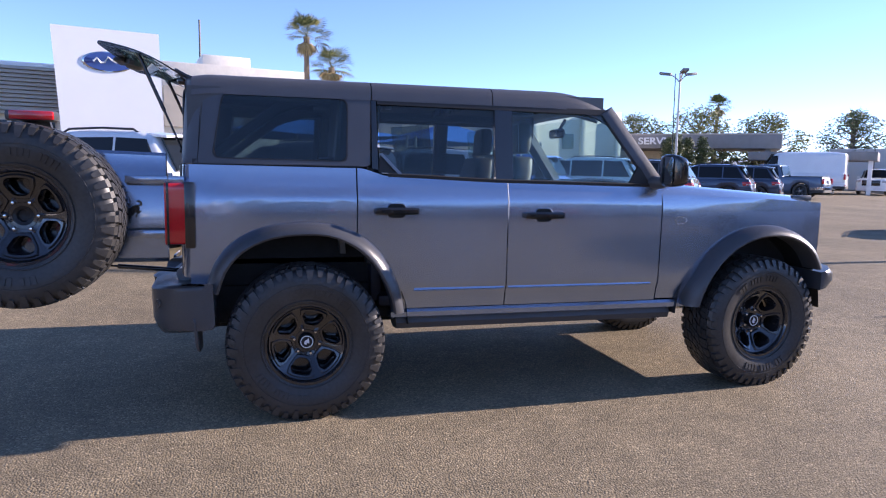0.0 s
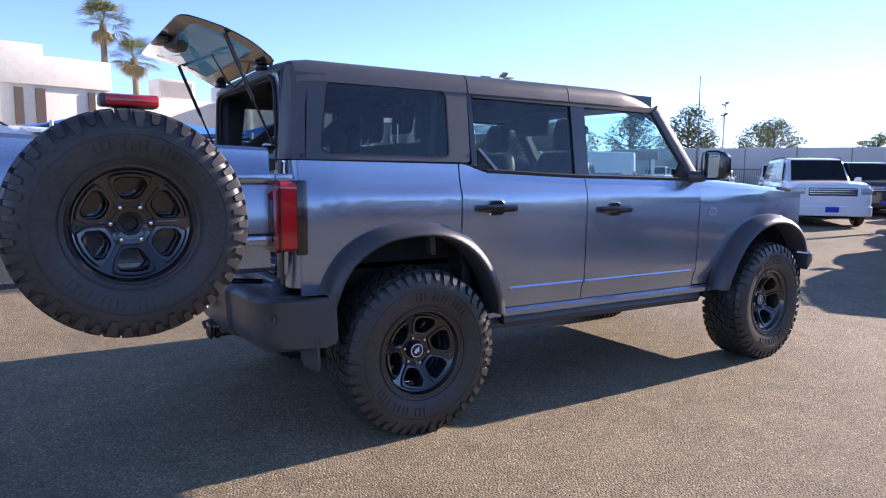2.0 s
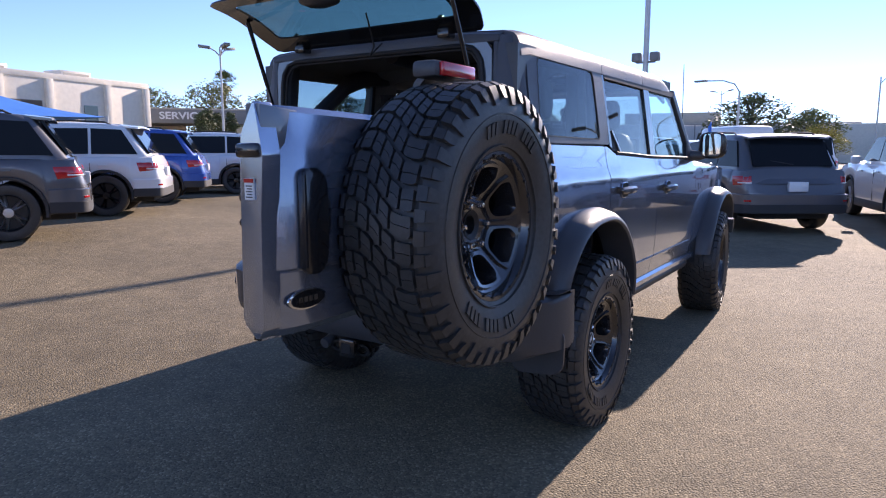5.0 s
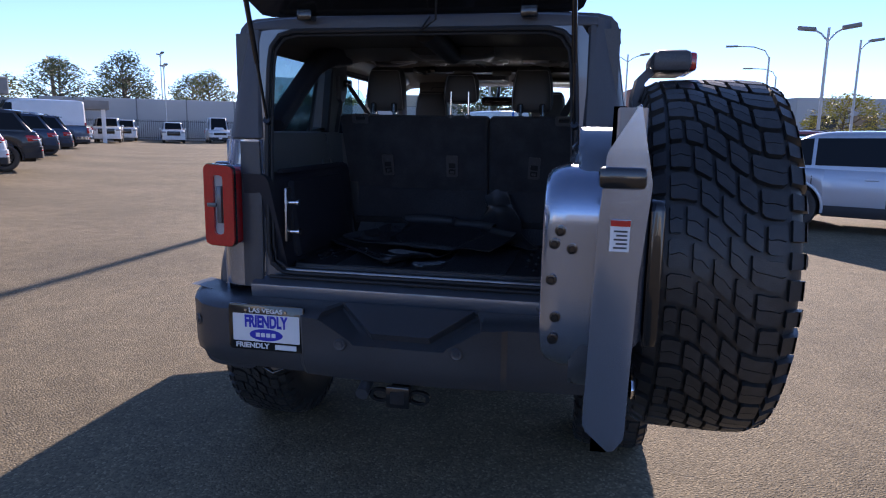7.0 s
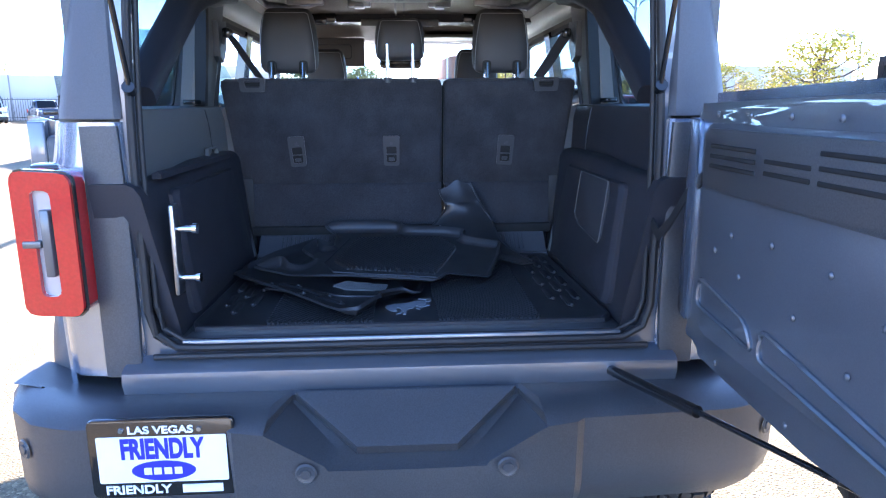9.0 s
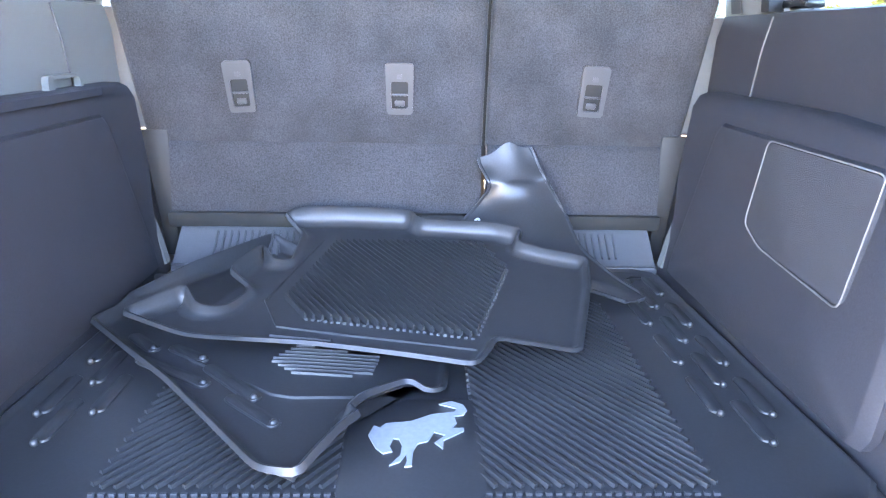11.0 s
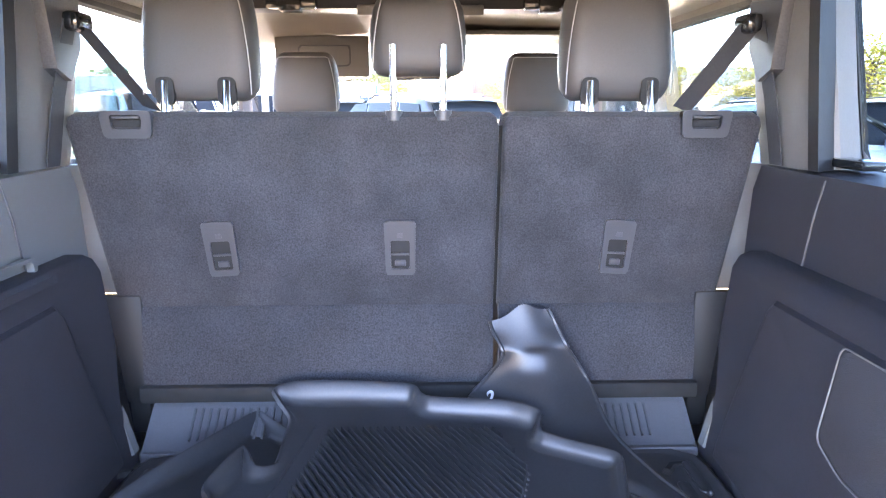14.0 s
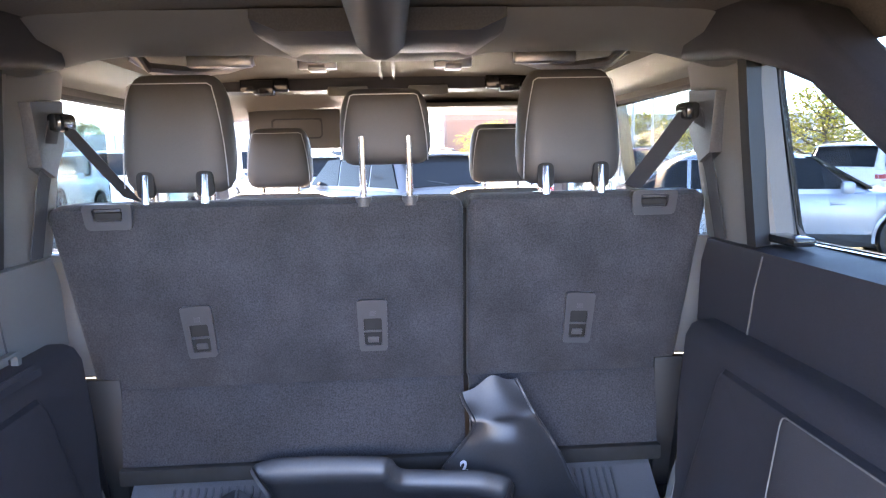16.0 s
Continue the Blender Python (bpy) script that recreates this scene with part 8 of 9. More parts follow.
def showroom():
    """Local x along the front, y behind it; the front looks to -y."""
    ob = tagged(new("showroom"), "beige and white car showroom with a tall white portal wall", "building", kind="structure")
    part("front_wall", box(-16, 0.6, 0, -2.6, 18, 3.6, 0.05), STUCCO, ob)
    for k in range(12):
        z = 3.55 + k * 0.175
        part("louvre", loft([[(-16, 0.35, z), (-16, 0.10, z + 0.03), (-16, 0.20, z + 0.17), (-16, 0.6, z + 0.17)], [(-2.4, 0.35, z), (-2.4, 0.10, z + 0.03), (-2.4, 0.20, z + 0.17), (-2.4, 0.6, z + 0.17)]]), BEIGE_METAL, ob)
    for k in range(7):
        win = part("shop_window", box(-15.6 + k * 1.85, 0.50, 0.3, -13.9 + k * 1.85, 0.62, 3.3, 0.01), SHOP_GLASS, ob)
        part("mullion", box(-15.68 + k * 1.85, 0.42, 0.0, -15.58 + k * 1.85, 0.62, 3.55), POLE, win)
        part("transom", box(-15.6 + k * 1.85, 0.44, 2.3, -13.9 + k * 1.85, 0.6, 2.38), POLE, win)
    part("roof", box(-16, 0.4, 5.65, -2.5, 18, 5.85, 0.03), WHITE_PANEL, ob)
    # portal wall that leans outward at its top
    por = loft([[(-2.35, -0.9, 0), (1.75, -0.9, 0), (1.75, 0.3, 0), (-2.35, 0.3, 0)], [(-2.75, -1.0, 7.35), (1.55, -1.0, 7.35), (1.55, 0.3, 7.35), (-2.75, 0.3, 7.35)]])
    part("portal_wall", por, WHITE_PANEL, ob)
    part("portal_door", box(-1.45, -0.99, 0.0, -0.35, -0.80, 2.65), SHOP_GLASS, ob)
    part("portal_door", box(0.05, -0.99, 0.0, 1.25, -0.80, 2.65), SHOP_GLASS, ob)
    for sc, mat, d in ((1.0, CHROME, 0.0), (0.93, BADGE_BLUE, 0.05)):
        bm = bmesh.new()
        lathe_into(bm, [(0.0, 0.02 + d * 0.2), (1.02 * sc, 0.02 + d * 0.2), (1.05 * sc, 0.01), (1.05 * sc, -0.1)], 48, Matrix.Translation((-0.55, -1.0, 5.95)) @ Euler((radians(90), 0, 0)).to_matrix().to_4x4() @ Matrix.Diagonal((1, 0.42, 1, 1)))
        part("oval_sign", bm, mat, ob, "blue oval sign")
    bm = bmesh.new()
    tube_into(bm, [(-1.15 + 0.15 * k, -1.05, 5.93 + 0.14 * math.sin(k * 1.9) + 0.02 * k) for k in range(9)], 0.045, 6)
    part("sign_stroke", bm, WHITE, ob)
    # the long pale hall to its right
    part("hall", box(1.6, 2.0, 0, 9.0, 30, 6.5, 0.05), STUCCO, ob)
    part("hall_cornice", box(1.6, 1.85, 5.25, 9.05, 2.02, 6.6, 0.02), STUCCO, ob)
    for a, b in ((4.9, 5.25), (5.75, 6.15), (8.0, 8.3)):
        part("slot_window", box(a, 1.9, 3.4, b, 2.05, 5.1), BROWN, ob)
    part("louvre_panel", box(1.9, 1.8, 3.4, 4.2, 2.05, 5.4), BEIGE_METAL, ob)
    part("roof_unit", box(4.0, 3.5, 6.6, 6.5, 6, 7.35, 0.03), STUCCO, ob)
    part("mast", cyl((4.2, 6, 6.6), (4.2, 6, 9.6), 0.06, seg=6), DARK_POLE, ob)
    ob.matrix_basis = oriented(-6.6, 29.9, 12)


def service_wing():
    ob = tagged(new("service_wing"), "long low pale workshop with rooftop air units", "building", kind="structure")
    part("workshop", box(0, 0, 0, 15, 16, 5.5, 0.05), STUCCO, ob)
    part("parapet", box(-0.05, -0.05, 5.3, 15.05, 16, 5.62, 0.02), STUCCO, ob)
    for x in (0.0, 5.0, 7.8, 11.6, 14.5):
        part("pilaster", box(x, -0.25, 0, x + 0.4, 0.02, 5.3, 0.02), STUCCO, ob)
    part("side_wing", box(-14, 3.0, 0, 0, 16, 5.45, 0.05), STUCCO, ob)
    part("bay_door", box(5.6, -0.03, 0, 7.6, 0.05, 4.1), BROWN, ob)
    part("small_window", box(10.2, -0.04, 3.0, 11.1, 0.05, 4.0), SHOP_GLASS, ob)
    for x, y, w, h in ((-3.4, 4, 2.2, 1.2), (0.4, 4, 1.4, 1.1), (2.2, 5, 1.2, 0.9), (4.2, 4, 2.3, 1.2), (8.0, 5, 1.3, 1.0), (12.0, 4, 2.2, 0.9)):
        u = part("air_unit", box(x, y, 5.5, x + w, y + 1.6, 5.5 + h, 0.05), STUCCO if w > 2 else POLE, ob)
        part("unit_grille", box(x + 0.2, y - 0.02, 5.65, x + w - 0.2, y + 0.02, 5.35 + h), BEIGE_METAL, u)
    ob.matrix_basis = oriented(8.8, 35.4, 10)


def canopies():
    """Both lie with a front corner at their origin and run to -x."""
    ob = tagged(new("service_canopy"), "flat grey service canopy with white letters on its fascia", "canopy", kind="structure")
    part("roof", box(-26, 0, 3.55, 0, 7, 4.7, 0.04), GREY_FASCIA, ob)
    part("drip_edge", box(-26, -0.05, 4.62, 0.05, 7.05, 4.74, 0.01), BEIGE_METAL, ob)
    part("pale_end", box(-0.02, 0.1, 3.6, 0.06, 7.0, 4.6, 0.01), STUCCO, ob)
    for x in (-0.9, -7.0, -14.0, -21.0):
        for y in (0.5, 6.2):
            part("post", box(x - 0.2, y, 0, x + 0.2, y + 0.4, 3.55), GREY_FASCIA, ob)
    part("back_wall", box(-26, 6.8, 0, -9, 7.1, 3.6), STUCCO, ob)
    for k in range(7):
        part("canopy_door", box(-25 + k * 2.2, 6.7, 0.1, -23.3 + k * 2.2, 6.82, 2.9), BEIGE_METAL, ob)
    bm = text_mesh("SERVICE", 0.80, 0.02, 0.05)
    bmesh.ops.transform(bm, matrix=Matrix.Translation((-9.0, -0.06, 4.12)) @ Euler((radians(90), 0, 0)).to_matrix().to_4x4() @ Matrix.Diagonal((1.15, 0.95, 1, 1)), verts=bm.verts)
    part("canopy_writing", bm, WHITE, ob, smooth=0)
    ob.matrix_basis = oriented(38.0, 39.2, -38.5)
    ob2 = tagged(new("low_canopy"), "low grey canopy roof on white posts", "canopy", kind="structure")
    part("roof", box(-8.5, 0, 2.65, 0, 5, 3.3, 0.03), GREY_FASCIA, ob2)
    for x in (-3.4, -2.7, -0.4):
        part("post", box(x - 0.14, 0.3, 0, x + 0.14, 0.58, 2.65), WHITE_PANEL, ob2)
    part("wall", box(-8.4, 4.6, 0, -3.0, 4.8, 2.65), STUCCO, ob2)
    ob2.matrix_basis = oriented(41.6, 34.0, -49)


def far_walls():
    ob = tagged(new("far_wall"), "long pale grey boundary hall behind a dark fence", "wall", kind="structure")
    part("wall", box(0, 0, 0, 62, 10, 4.4, 0.05), material("pale_grey_wall", (0.52, 0.50, 0.48), 0.85, wear=0.06, wear_scale=0.3), ob)
    for k in range(12):
        part("wall_joint", box(4 + k * 5, -0.04, 0, 4.12 + k * 5, 0.02, 4.4), GREY_FASCIA, ob)
    ob.matrix_basis = oriented(57.0, 54.0, -57)
    fence = tagged(new("fence"), "dark metal picket fence before the far hall", "fence", kind="structure")
    bm = bmesh.new()
    for k in range(260):
        box_into(bm, k * 0.2, -0.02, 0, k * 0.2 + 0.035, 0.02, 2.2)
    tagged(part("picket", bm, DARK_POLE, fence), kind="stuff")
    for z in (0.3, 2.0):
        part("rail", box(0, -0.03, z, 52, 0.03, z + 0.06), DARK_POLE, fence)
    fence.matrix_basis = oriented(56.5, 49.0, -57)
    red = tagged(new("block_building"), "windowless red-brown block building", "building", kind="structure")
    part("block", box(0, 0, 0, 9.5, 12, 7.4, 0.05), BRICK_RED, red)
    part("low_wing", box(9.5, 1, 0, 40, 12, 4.2, 0.05), BEIGE_METAL, red)
    part("low_wing", box(-30, 4, 0, 0, 14, 4.6, 0.05), STUCCO, red)
    red.matrix_basis = oriented(86.5, -6.5, -84)
    pale = tagged(new("pale_building"), "long pale low building beyond the street", "building", kind="structure")
    part("block", box(0, 0, 0, 34, 14, 5.6, 0.05), material("pale_block", (0.5, 0.48, 0.46), 0.85, wear=0.05, wear_scale=0.3), pale)
    for k in range(8):
        part("window_band", box(1.5 + k * 4, -0.03, 2.4, 4.4 + k * 4, 0.03, 3.8), SHOP_GLASS, pale)
    pale.matrix_basis = oriented(74, -22, -80)
    old = tagged(new("upper_building"), "grey-brown flat-roofed building on higher ground", "building", kind="structure")
    part("block", box(0, 0, 0, 40, 14, 5.4, 0.05), GREY_FASCIA, old)
    part("block_upper", box(8, 2, 5.4, 22, 12, 7.2, 0.05), BEIGE_METAL, old)
    old.matrix_basis = oriented(99, 40, -78)
    # closing the place behind the camera
    back = tagged(new("street_buildings"), "pale low buildings across the street", "building", kind="structure")
    for k in range(6):
        h = (4.5, 6.0, 5.0, 7.0, 4.2, 5.5)[k]
        part("block", box(-60 + k * 22, 0, 0, -42 + k * 22, 12, h, 0.05), (STUCCO, BEIGE_METAL, GREY_FASCIA)[k % 3], back)
    back.matrix_basis = oriented(-6, -62, 180)
    back2 = tagged(new("street_buildings"), "pale low buildings across the side street", "building", kind="structure")
    for k in range(5):
        part("block", box(-50 + k * 22, 0, 0, -32 + k * 22, 12, 4.5 + (k * 7 % 3), 0.05), (BEIGE_METAL, STUCCO, GREY_FASCIA)[k % 3], back2)
    back2.matrix_basis = oriented(-62, 0, 90)


showroom()
service_wing()
canopies()
far_walls()


# blue shade sail by the row
def shade_sail(x, y, heading, w):
    ob = thing("shade_sail", "bright blue cloth shade roof on steel posts", "canopy", "shade roofs")
    tip = (0, 0, 3.35)
    cs = [(-w, -w * 0.8, 2.55), (w, -w * 0.8, 2.55), (w, w * 0.8, 2.55), (-w, w * 0.8, 2.55)]
    bm = bmesh.new()
    for a, b in zip(cs, cs[1:] + cs[:1]):
        rows = []
        for i in range(7):
            t = i / 6
            row = []
            for j in range(7):
                q = Vector(a).lerp(Vector(b), j / 6).lerp(Vector(tip), t)
                row.append(q + Vector((0, 0, -0.10 * math.sin(math.pi * j / 6) * (1 - t) - 0.12 * math.sin(math.pi * t))))
            rows.append(row)
        loft_into(bm, rows, cap=False, closed=False)
    bmesh.ops.remove_doubles(bm, verts=bm.verts, dist=0.004)
    part("cloth", bm, SHADE_CLOTH, ob)
    for c in cs:
        part("post", cyl((c[0], c[1], 0), (c[0], c[1], 2.6), 0.05, seg=10), POLE, ob)
    part("centre_post", cyl((0, 0, 0), (0, 0, 3.4), 0.05, seg=10), POLE, ob)
    ob.matrix_basis = oriented(x, y, heading)


shade_sail(0.8, 19.4, 20, 3.0)
shade_sail(6.9, 22.2, 20, 3.0)


# ---- lamp posts ----
def lamp_post(x, y, h, heads, base=False, arm=1.0, turn=0.0, mat=None, name="lamp_post"):
    ob = thing(name, "tall pale steel lamp post" + (" on a round concrete foot" if base else " by the lot"), "lamp post", "lamp posts")
    mat = mat or POLE
    z0 = 0.0
    if base:
        bm = bmesh.new()
        lathe_into(bm, [(0.36, 0.0), (0.36, 0.82), (0.33, 0.86), (0.0, 0.86)], 24)
        part("foot", bm, CONCRETE, ob)
        z0 = 0.86
    part("pole", cyl((0, 0, z0), (0, 0, h), 0.10 if base else 0.075, 0.07 if base else 0.05, 12), mat, ob)
    for k in range(heads):
        a = turn + 2 * math.pi * k / max(heads, 1) * (1 if heads != 2 else 1)
        c, s = math.cos(a), math.sin(a)
        part("arm", tube([(0, 0, h - 0.5), (c * arm * 0.5, s * arm * 0.5, h - 0.2), (c * arm, s * arm, h - 0.05)], 0.035, 8), mat, ob)
        part("lamp_head", box(-0.32, -0.17, -0.07, 0.32, 0.17, 0.07, 0.03, Matrix.Translation((c * (arm + 0.25), s * (arm + 0.25), h)) @ Matrix.Rotation(a, 4, "Z") @ Matrix.Rotation(radians(-8), 4, "Y")), GREY_FASCIA, ob)
    ob.matrix_basis = Matrix.Translation((x, y, 0))
    return ob


def street_light(x, y, h, turn):
    ob = thing("street_light", "curved-arm grey street light", "street light", "street lights")
    part("pole", cyl((0, 0, 0), (0, 0, h - 0.6), 0.10, 0.06, 12), POLE, ob)
    part("arm", tube([(0, 0, h - 0.7), (0.3, 0, h - 0.2), (1.0, 0, h + 0.05), (2.2, 0, h + 0.12)], 0.04, 8), POLE, ob)
    part("lamp_head", box(2.0, -0.12, h + 0.05, 2.8, 0.12, h + 0.17, 0.04), GREY_FASCIA, ob)
    ob.matrix_basis = Matrix.Translation((x, y, 0)) @ Matrix.Rotation(turn, 4, "Z")


post = lamp_post(18.4, 4.44, 10.7, 3, True, 0.7, 0.6)
for s in (-1, 1):
    part("flood_lamp", box(-0.15, s * 0.28 - 0.14, 4.14, 0.15, s * 0.28 + 0.14, 4.41, 0.04), GREY_FASCIA, post)
part("lamp_bracket", box(-0.04, -0.30, 4.09, 0.04, 0.30, 4.15, 0.01), GREY_FASCIA, post)
lamp_post(22.0, 28.9, 7.0, 3, False, 0.55, 0.2)
lamp_post(59.5, 41.3, 7.6, 2, False, 0.6, 0.8)
lamp_post(66.0, 46.0, 9.5, 2, False, 0.8, 0.8)
lamp_post(47.0, -3.3, 7.0, 2, False, 0.9, 1.6)
lamp_post(57.0, -1.4, 6.8, 1, False, 0.5, -1.2)
lamp_post(25.8, -9.5, 5.6, 2, False, 0.5, 1.2)
lamp_post(34.9, -13.8, 6.3, 1, False, 0.5, -1.4)
lamp_post(78.0, 27.0, 9.5, 2, False, 1.0, 1.2)
lamp_post(90.0, 16.0, 9.0, 2, False, 1.0, 1.2)
street_light(47.0, -12.5, 7.4, 1.5)
street_light(41.5, 5.6, 5.6, 1.4)
street_light(63.0, -17.0, 7.4, 1.5)
lamp_post(28.5, -21.0, 4.4, 1, False, 0.4, 1.0)

# ---- trees ----
BARK = material("bark", (0.11, 0.085, 0.065), 0.9, spots=0.3, scale=15, bump=0.6, bump_scale=30)
PALM_BARK = material("palm_bark", (0.22, 0.17, 0.12), 0.9, spots=0.3, scale=12, bump=0.7, bump_scale=25)


def leaf_material(name, a, b):
    m = material(name, a, 0.6, spots=0.0)
    nt, bs = m.node_tree, m.node_tree.nodes["Principled BSDF"]
    geo = nt.nodes.new("ShaderNodeNewGeometry")
    ramp = nt.nodes.new("ShaderNodeValToRGB")
    ramp.color_ramp.elements[0].color, ramp.color_ramp.elements[1].color = (*a, 1), (*b, 1)
    nt.links.new(geo.outputs["Random Per Island"], ramp.inputs["Fac"])
    nt.links.new(ramp.outputs["Color"], bs.inputs["Base Color"])
    bs.inputs["Transmission Weight"].default_value = 0.0
    bs.inputs["Subsurface Weight"].default_value = 0.0
    return m


PINE = leaf_material("pine_needles", (0.055, 0.080, 0.030), (0.17, 0.18, 0.075))
OLIVE = leaf_material("olive_leaves", (0.10, 0.115, 0.035), (0.30, 0.28, 0.10))
GOLD = leaf_material("yellow_green_leaves", (0.22, 0.20, 0.03), (0.55, 0.45, 0.06))
FROND = leaf_material("palm_fronds", (0.06, 0.085, 0.025), (0.24, 0.23, 0.08))
STRAW = leaf_material("dry_fronds", (0.30, 0.22, 0.10), (0.45, 0.36, 0.18))
CYPRESS = leaf_material("cypress_green", (0.04, 0.06, 0.018), (0.12, 0.14, 0.045))


def leaf_cloud(bm, centre, radius, count, size, flat=0.7, rnd=random):
    """Many small leaves, denser near a clump's skin."""
    c = Vector(centre)
    for _ in range(count):
        d = Vector((rnd.gauss(0, 1), rnd.gauss(0, 1), rnd.gauss(0, 1)))
        d.normalize()
        p = c + Vector((d.x, d.y, d.z * flat)) * radius * (0.45 + 0.6 * rnd.random())
        a, b = rnd.random() * 6.28, (rnd.random() - 0.5) * 2.4
        u = Vector((math.cos(a), math.sin(a), b * 0.6)).normalized() * size * (0.6 + 0.8 * rnd.random())
        v = u.cross(d).normalized() * size * 0.42
        bm.faces.new([bm.verts.new(p - u), bm.verts.new(p + v), bm.verts.new(p + u), bm.verts.new(p - v)])


def tree(x, y, h, spread, mat, seed, clumps=22, trunk=0.45, leaves=70, name="tree", label="broad green tree with an uneven crown", size=0.20, low=0.35):
    rnd = random.Random(seed)
    ob = thing(name, label, "tree", "trees")
    bm = bmesh.new()
    lean = Vector((rnd.uniform(-0.06, 0.06), rnd.uniform(-0.06, 0.06), 1))
    top = h * 0.80
    tube_into(bm, [tuple(lean * (top * t) + Vector((0.1 * math.sin(t * 5 + seed), 0.1 * math.cos(t * 4 + seed), 0))) for t in span(0, 1, 6)], [trunk * (1 - 0.8 * t) * 0.5 + 0.02 for t in span(0, 1, 6)], 8)
    crown = bmesh.new()
    for k in range(clumps):
        t = low + (1 - low) * (k + 0.5) / clumps
        a = k * 2.399 + rnd.random()
        shape = math.sin(math.pi * min(1.0, (t - low) / (1 - low) * 0.82 + 0.14))
        r = spread * shape * rnd.uniform(0.45, 1.0)
        start = lean * (h * max(0.25, t - 0.16))
        end = Vector((math.cos(a) * r, math.sin(a) * r, h * t))
        mid = start.lerp(end, 0.5) + Vector((0, 0, -0.15))
        tube_into(bm, [start, mid, end], [0.09 * trunk / 0.45, 0.06 * trunk / 0.45, 0.025], 5)
        leaf_cloud(crown, end, spread * rnd.uniform(0.22, 0.36), leaves, size, 0.62, rnd)
    part("trunk", bm, BARK, ob)
    part("crown", crown, mat, ob, smooth=0)
    ob.matrix_basis = Matrix.Translation((x, y, 0))


def palm(x, y, h, seed, fronds=34, length=2.1, skirt=True):
    rnd = random.Random(seed)
    ob = thing("palm_tree", "tall fan palm with green crown and dry lower fronds", "palm tree", "palm trees")
    bm = bmesh.new()
    tube_into(bm, [(0.12 * math.sin(t * 2 + seed), 0.1 * math.cos(t * 3 + seed), h * t) for t in span(0, 1, 10)], [0.30 - 0.12 * t + (0.06 if t > 0.9 else 0.0) for t in span(0, 1, 10)], 12)
    part("trunk", bm, PALM_BARK, ob)
    top = Vector((0.12 * math.sin(2 + seed), 0.1 * math.cos(3 + seed), h))
    for green in (True, False):
        crown = bmesh.new()
        n = fronds if green else 16
        for k in range(n):
            a = k * 2.399 + rnd.random() * 0.4
            el = (rnd.uniform(-0.35, 1.35) if green else rnd.uniform(-1.45, -0.6))
            d = Vector((math.cos(a) * math.cos(el), math.sin(a) * math.cos(el), math.sin(el)))
            ln = length * rnd.uniform(0.75, 1.05) * (1.0 if green else 0.7)
            side = d.cross(Vector((0, 0, 1))).normalized()
            stem, fan = top + d * ln * 0.45, ln * 0.62
            w = side * 0.02
            crown.faces.new([crown.verts.new(top - w), crown.verts.new(top + w), crown.verts.new(stem + w), crown.verts.new(stem - w)])
            up = side.cross(d).normalized()
            for j in range(11):
                b = (j / 10 - 0.5) * 2.3
                leaf = (d * math.cos(b) + side * math.sin(b) + up * (0.12 - 0.35 * abs(b) * 0.4)).normalized()
                tipp = stem + leaf * fan * (1 - 0.12 * abs(b)) + Vector((0, 0, -0.16 * fan * (1.0 if green else 1.4)))
                mid = stem + leaf * fan * 0.55
                q = leaf.cross(up).normalized() * 0.045
                crown.faces.new([crown.verts.new(stem), crown.verts.new(mid + q), crown.verts.new(tipp), crown.verts.new(mid - q)])
        part("crown" if green else "dry_skirt", crown, FROND if green else STRAW, ob, smooth=0)
    ob.matrix_basis = Matrix.Translation((x, y, 0))


palm(2.9, 47.0, 11.0, 3)
palm(4.65, 47.05, 8.9, 8)
palm(46.0, 58.0, 8.6, 5, length=1.7)
palm(66.0, 60.0, 8.2, 9, length=1.6)
for k, (x, y, h, sp, m) in enumerate(((61.0, 55.0, 8.2, 4.2, PINE), (66.0, 50.5, 9.4, 4.0, PINE), (70.0, 54.0, 7.4, 3.8, PINE), (82.0, 52.0, 8.2, 4.2, PINE), (75.0, 45.5, 8.0, 3.8, OLIVE), (80.0, 36.0, 6.0, 3.6, OLIVE), (93.0, 33.0, 6.0, 4.0, OLIVE),
                                        (40.0, 52.5, 7.4, 4.5, OLIVE), (46.0, 50.5, 7.0, 4.0, OLIVE), (35.0, 56.0, 7.0, 4.0, OLIVE), (58.0, 7.5, 5.8, 3.4, PINE), (70.0, 4.0, 5.0, 3.0, OLIVE), (30.0, 58.0, 6.5, 3.5, PINE))):
    tree(x, y, h, sp, m, 20 + k, clumps=40, leaves=105, size=0.15, label="dark pine-like tree with open crown" if m is PINE else "broad olive-green tree by the lot")
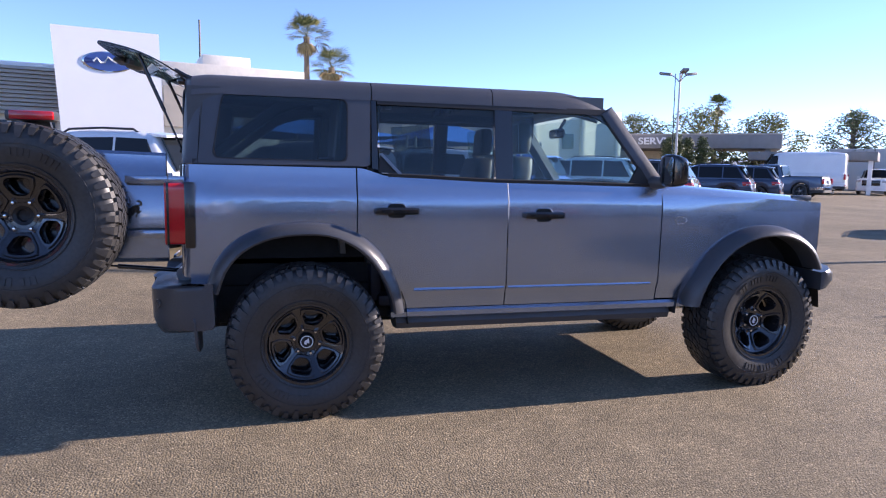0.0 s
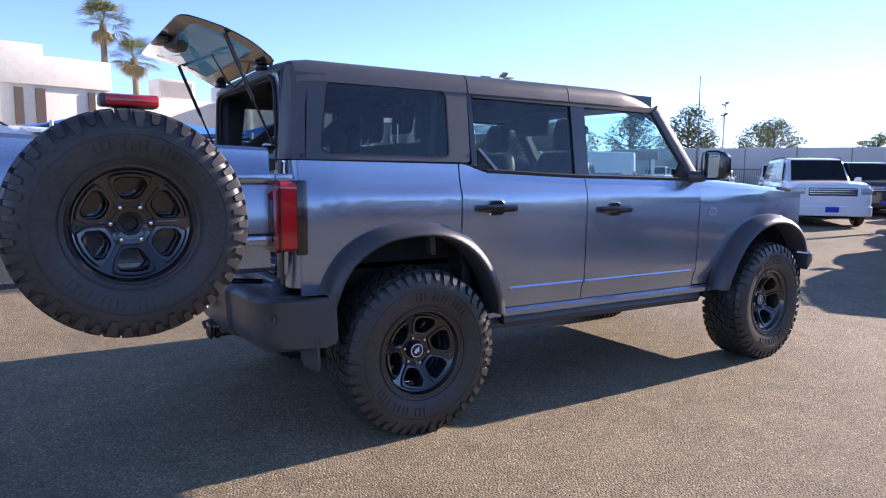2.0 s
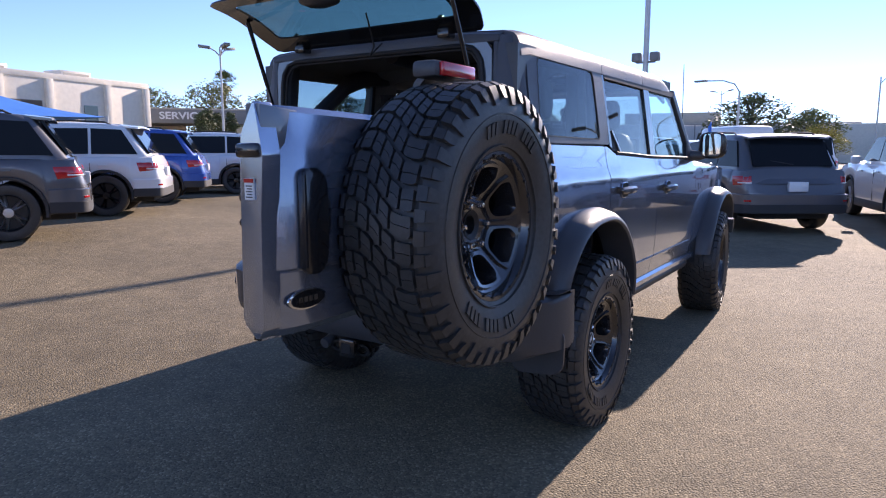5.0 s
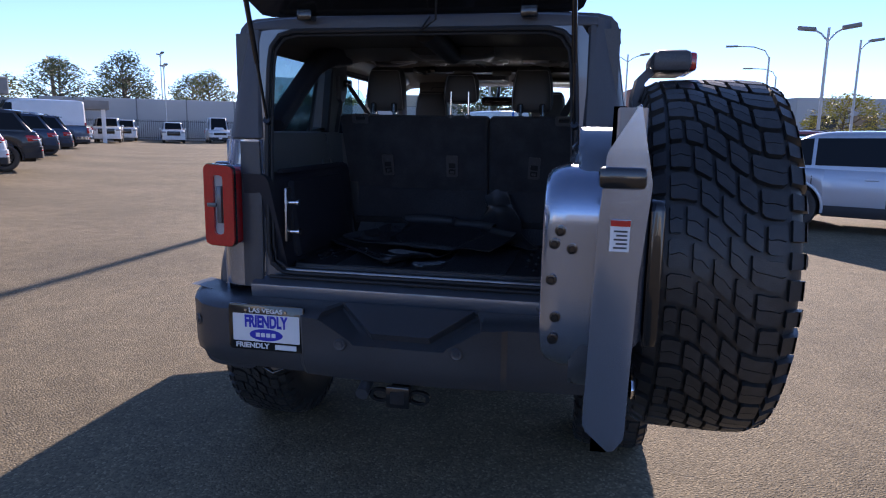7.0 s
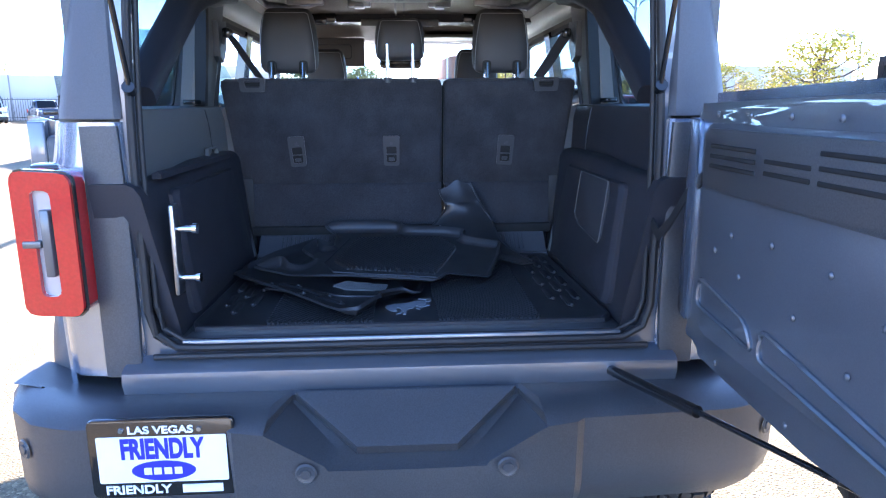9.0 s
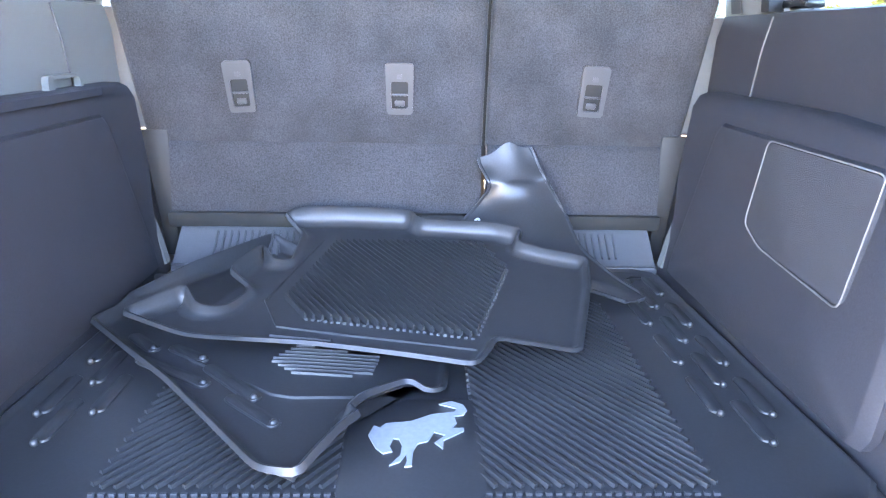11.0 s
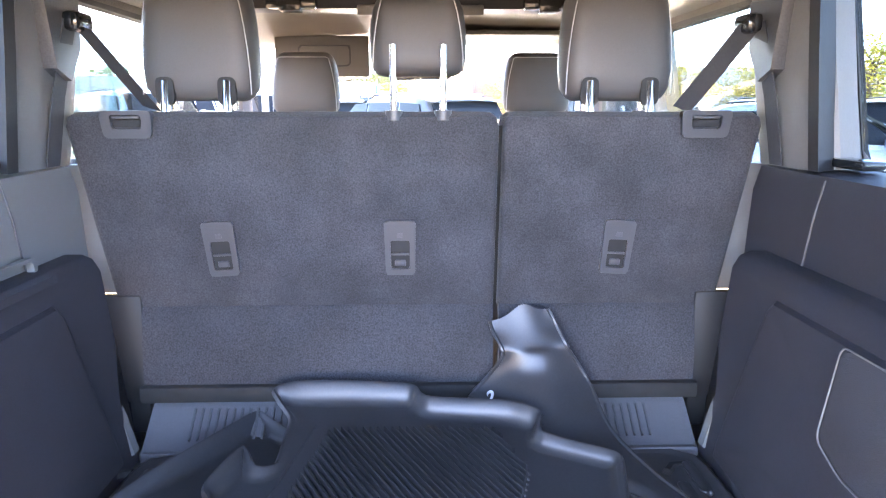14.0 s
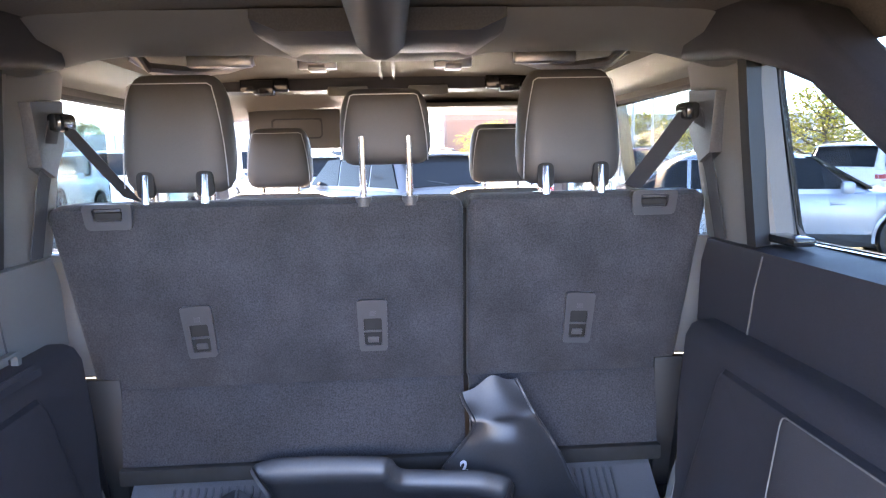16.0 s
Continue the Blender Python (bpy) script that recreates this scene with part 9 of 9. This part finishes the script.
for k, (x, y, h, sp) in enumerate(((21.0, -14.5, 3.6, 2.3), (40.0, -15.2, 3.8, 2.6), (47.0, -7.0, 3.6, 3.0), (52.0, -10.0, 3.2, 2.6), (36.0, -18.0, 3.6, 2.4), (24.5, -22.0, 4.2, 2.6), (60.0, 2.5, 3.2, 2.4), (28.0, -30.0, 4.2, 2.8))):
    tree(x, y, h, sp, GOLD, 60 + k, clumps=26, leaves=190, trunk=0.25, size=0.075, low=0.25, name="shrub_tree", label="yellow-green desert tree with thin branches")
for k, (x, y, h) in enumerate(((26.8, 37.0, 4.0), (28.0, 37.9, 4.3), (29.4, 38.6, 4.1), (30.8, 38.8, 4.2))):
    rnd = random.Random(90 + k)
    cy = thing("cypress", "clipped columnar cypress by the service canopy", "tree", "cypresses")
    bm = bmesh.new()
    for j in range(16):
        t = j / 15
        leaf_cloud(bm, (rnd.uniform(-0.1, 0.1), rnd.uniform(-0.1, 0.1), 0.4 + (h - 0.6) * t), 0.66 * (1 - 0.45 * t ** 4), 260, 0.085, 0.8, rnd)
    part("crown", bm, CYPRESS, cy, smooth=0)
    part("trunk", cyl((0, 0, 0), (0, 0, h * 0.8), 0.12, 0.04, 8), BARK, cy)
    cy.matrix_basis = Matrix.Translation((x, y, 0))
for k, (x, y) in enumerate(((33.5, 41.5), (35.5, 42.5), (37.8, 42.0))):
    tree(x, y, 3.3, 1.6, OLIVE, 120 + k, clumps=14, leaves=60, trunk=0.2, size=0.14, low=0.3, name="shrub_tree", label="small olive-green shrub by the canopy")

# far hills, with the haze put into their pale bluish colour
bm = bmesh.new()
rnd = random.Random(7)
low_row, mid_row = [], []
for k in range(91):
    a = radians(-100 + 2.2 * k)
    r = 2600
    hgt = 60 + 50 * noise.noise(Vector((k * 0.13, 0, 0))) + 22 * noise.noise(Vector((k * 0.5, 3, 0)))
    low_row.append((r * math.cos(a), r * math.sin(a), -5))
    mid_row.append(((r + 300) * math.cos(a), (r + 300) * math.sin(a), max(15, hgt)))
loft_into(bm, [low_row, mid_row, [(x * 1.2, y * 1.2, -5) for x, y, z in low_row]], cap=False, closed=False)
tagged(link_mesh("backdrop_hills", bm, material("hazy_hills", (0.34, 0.40, 0.48), 0.95, wear=0.1, wear_scale=0.01)), "far hills on the horizon, coloured pale blue for haze", "hills", kind="structure")
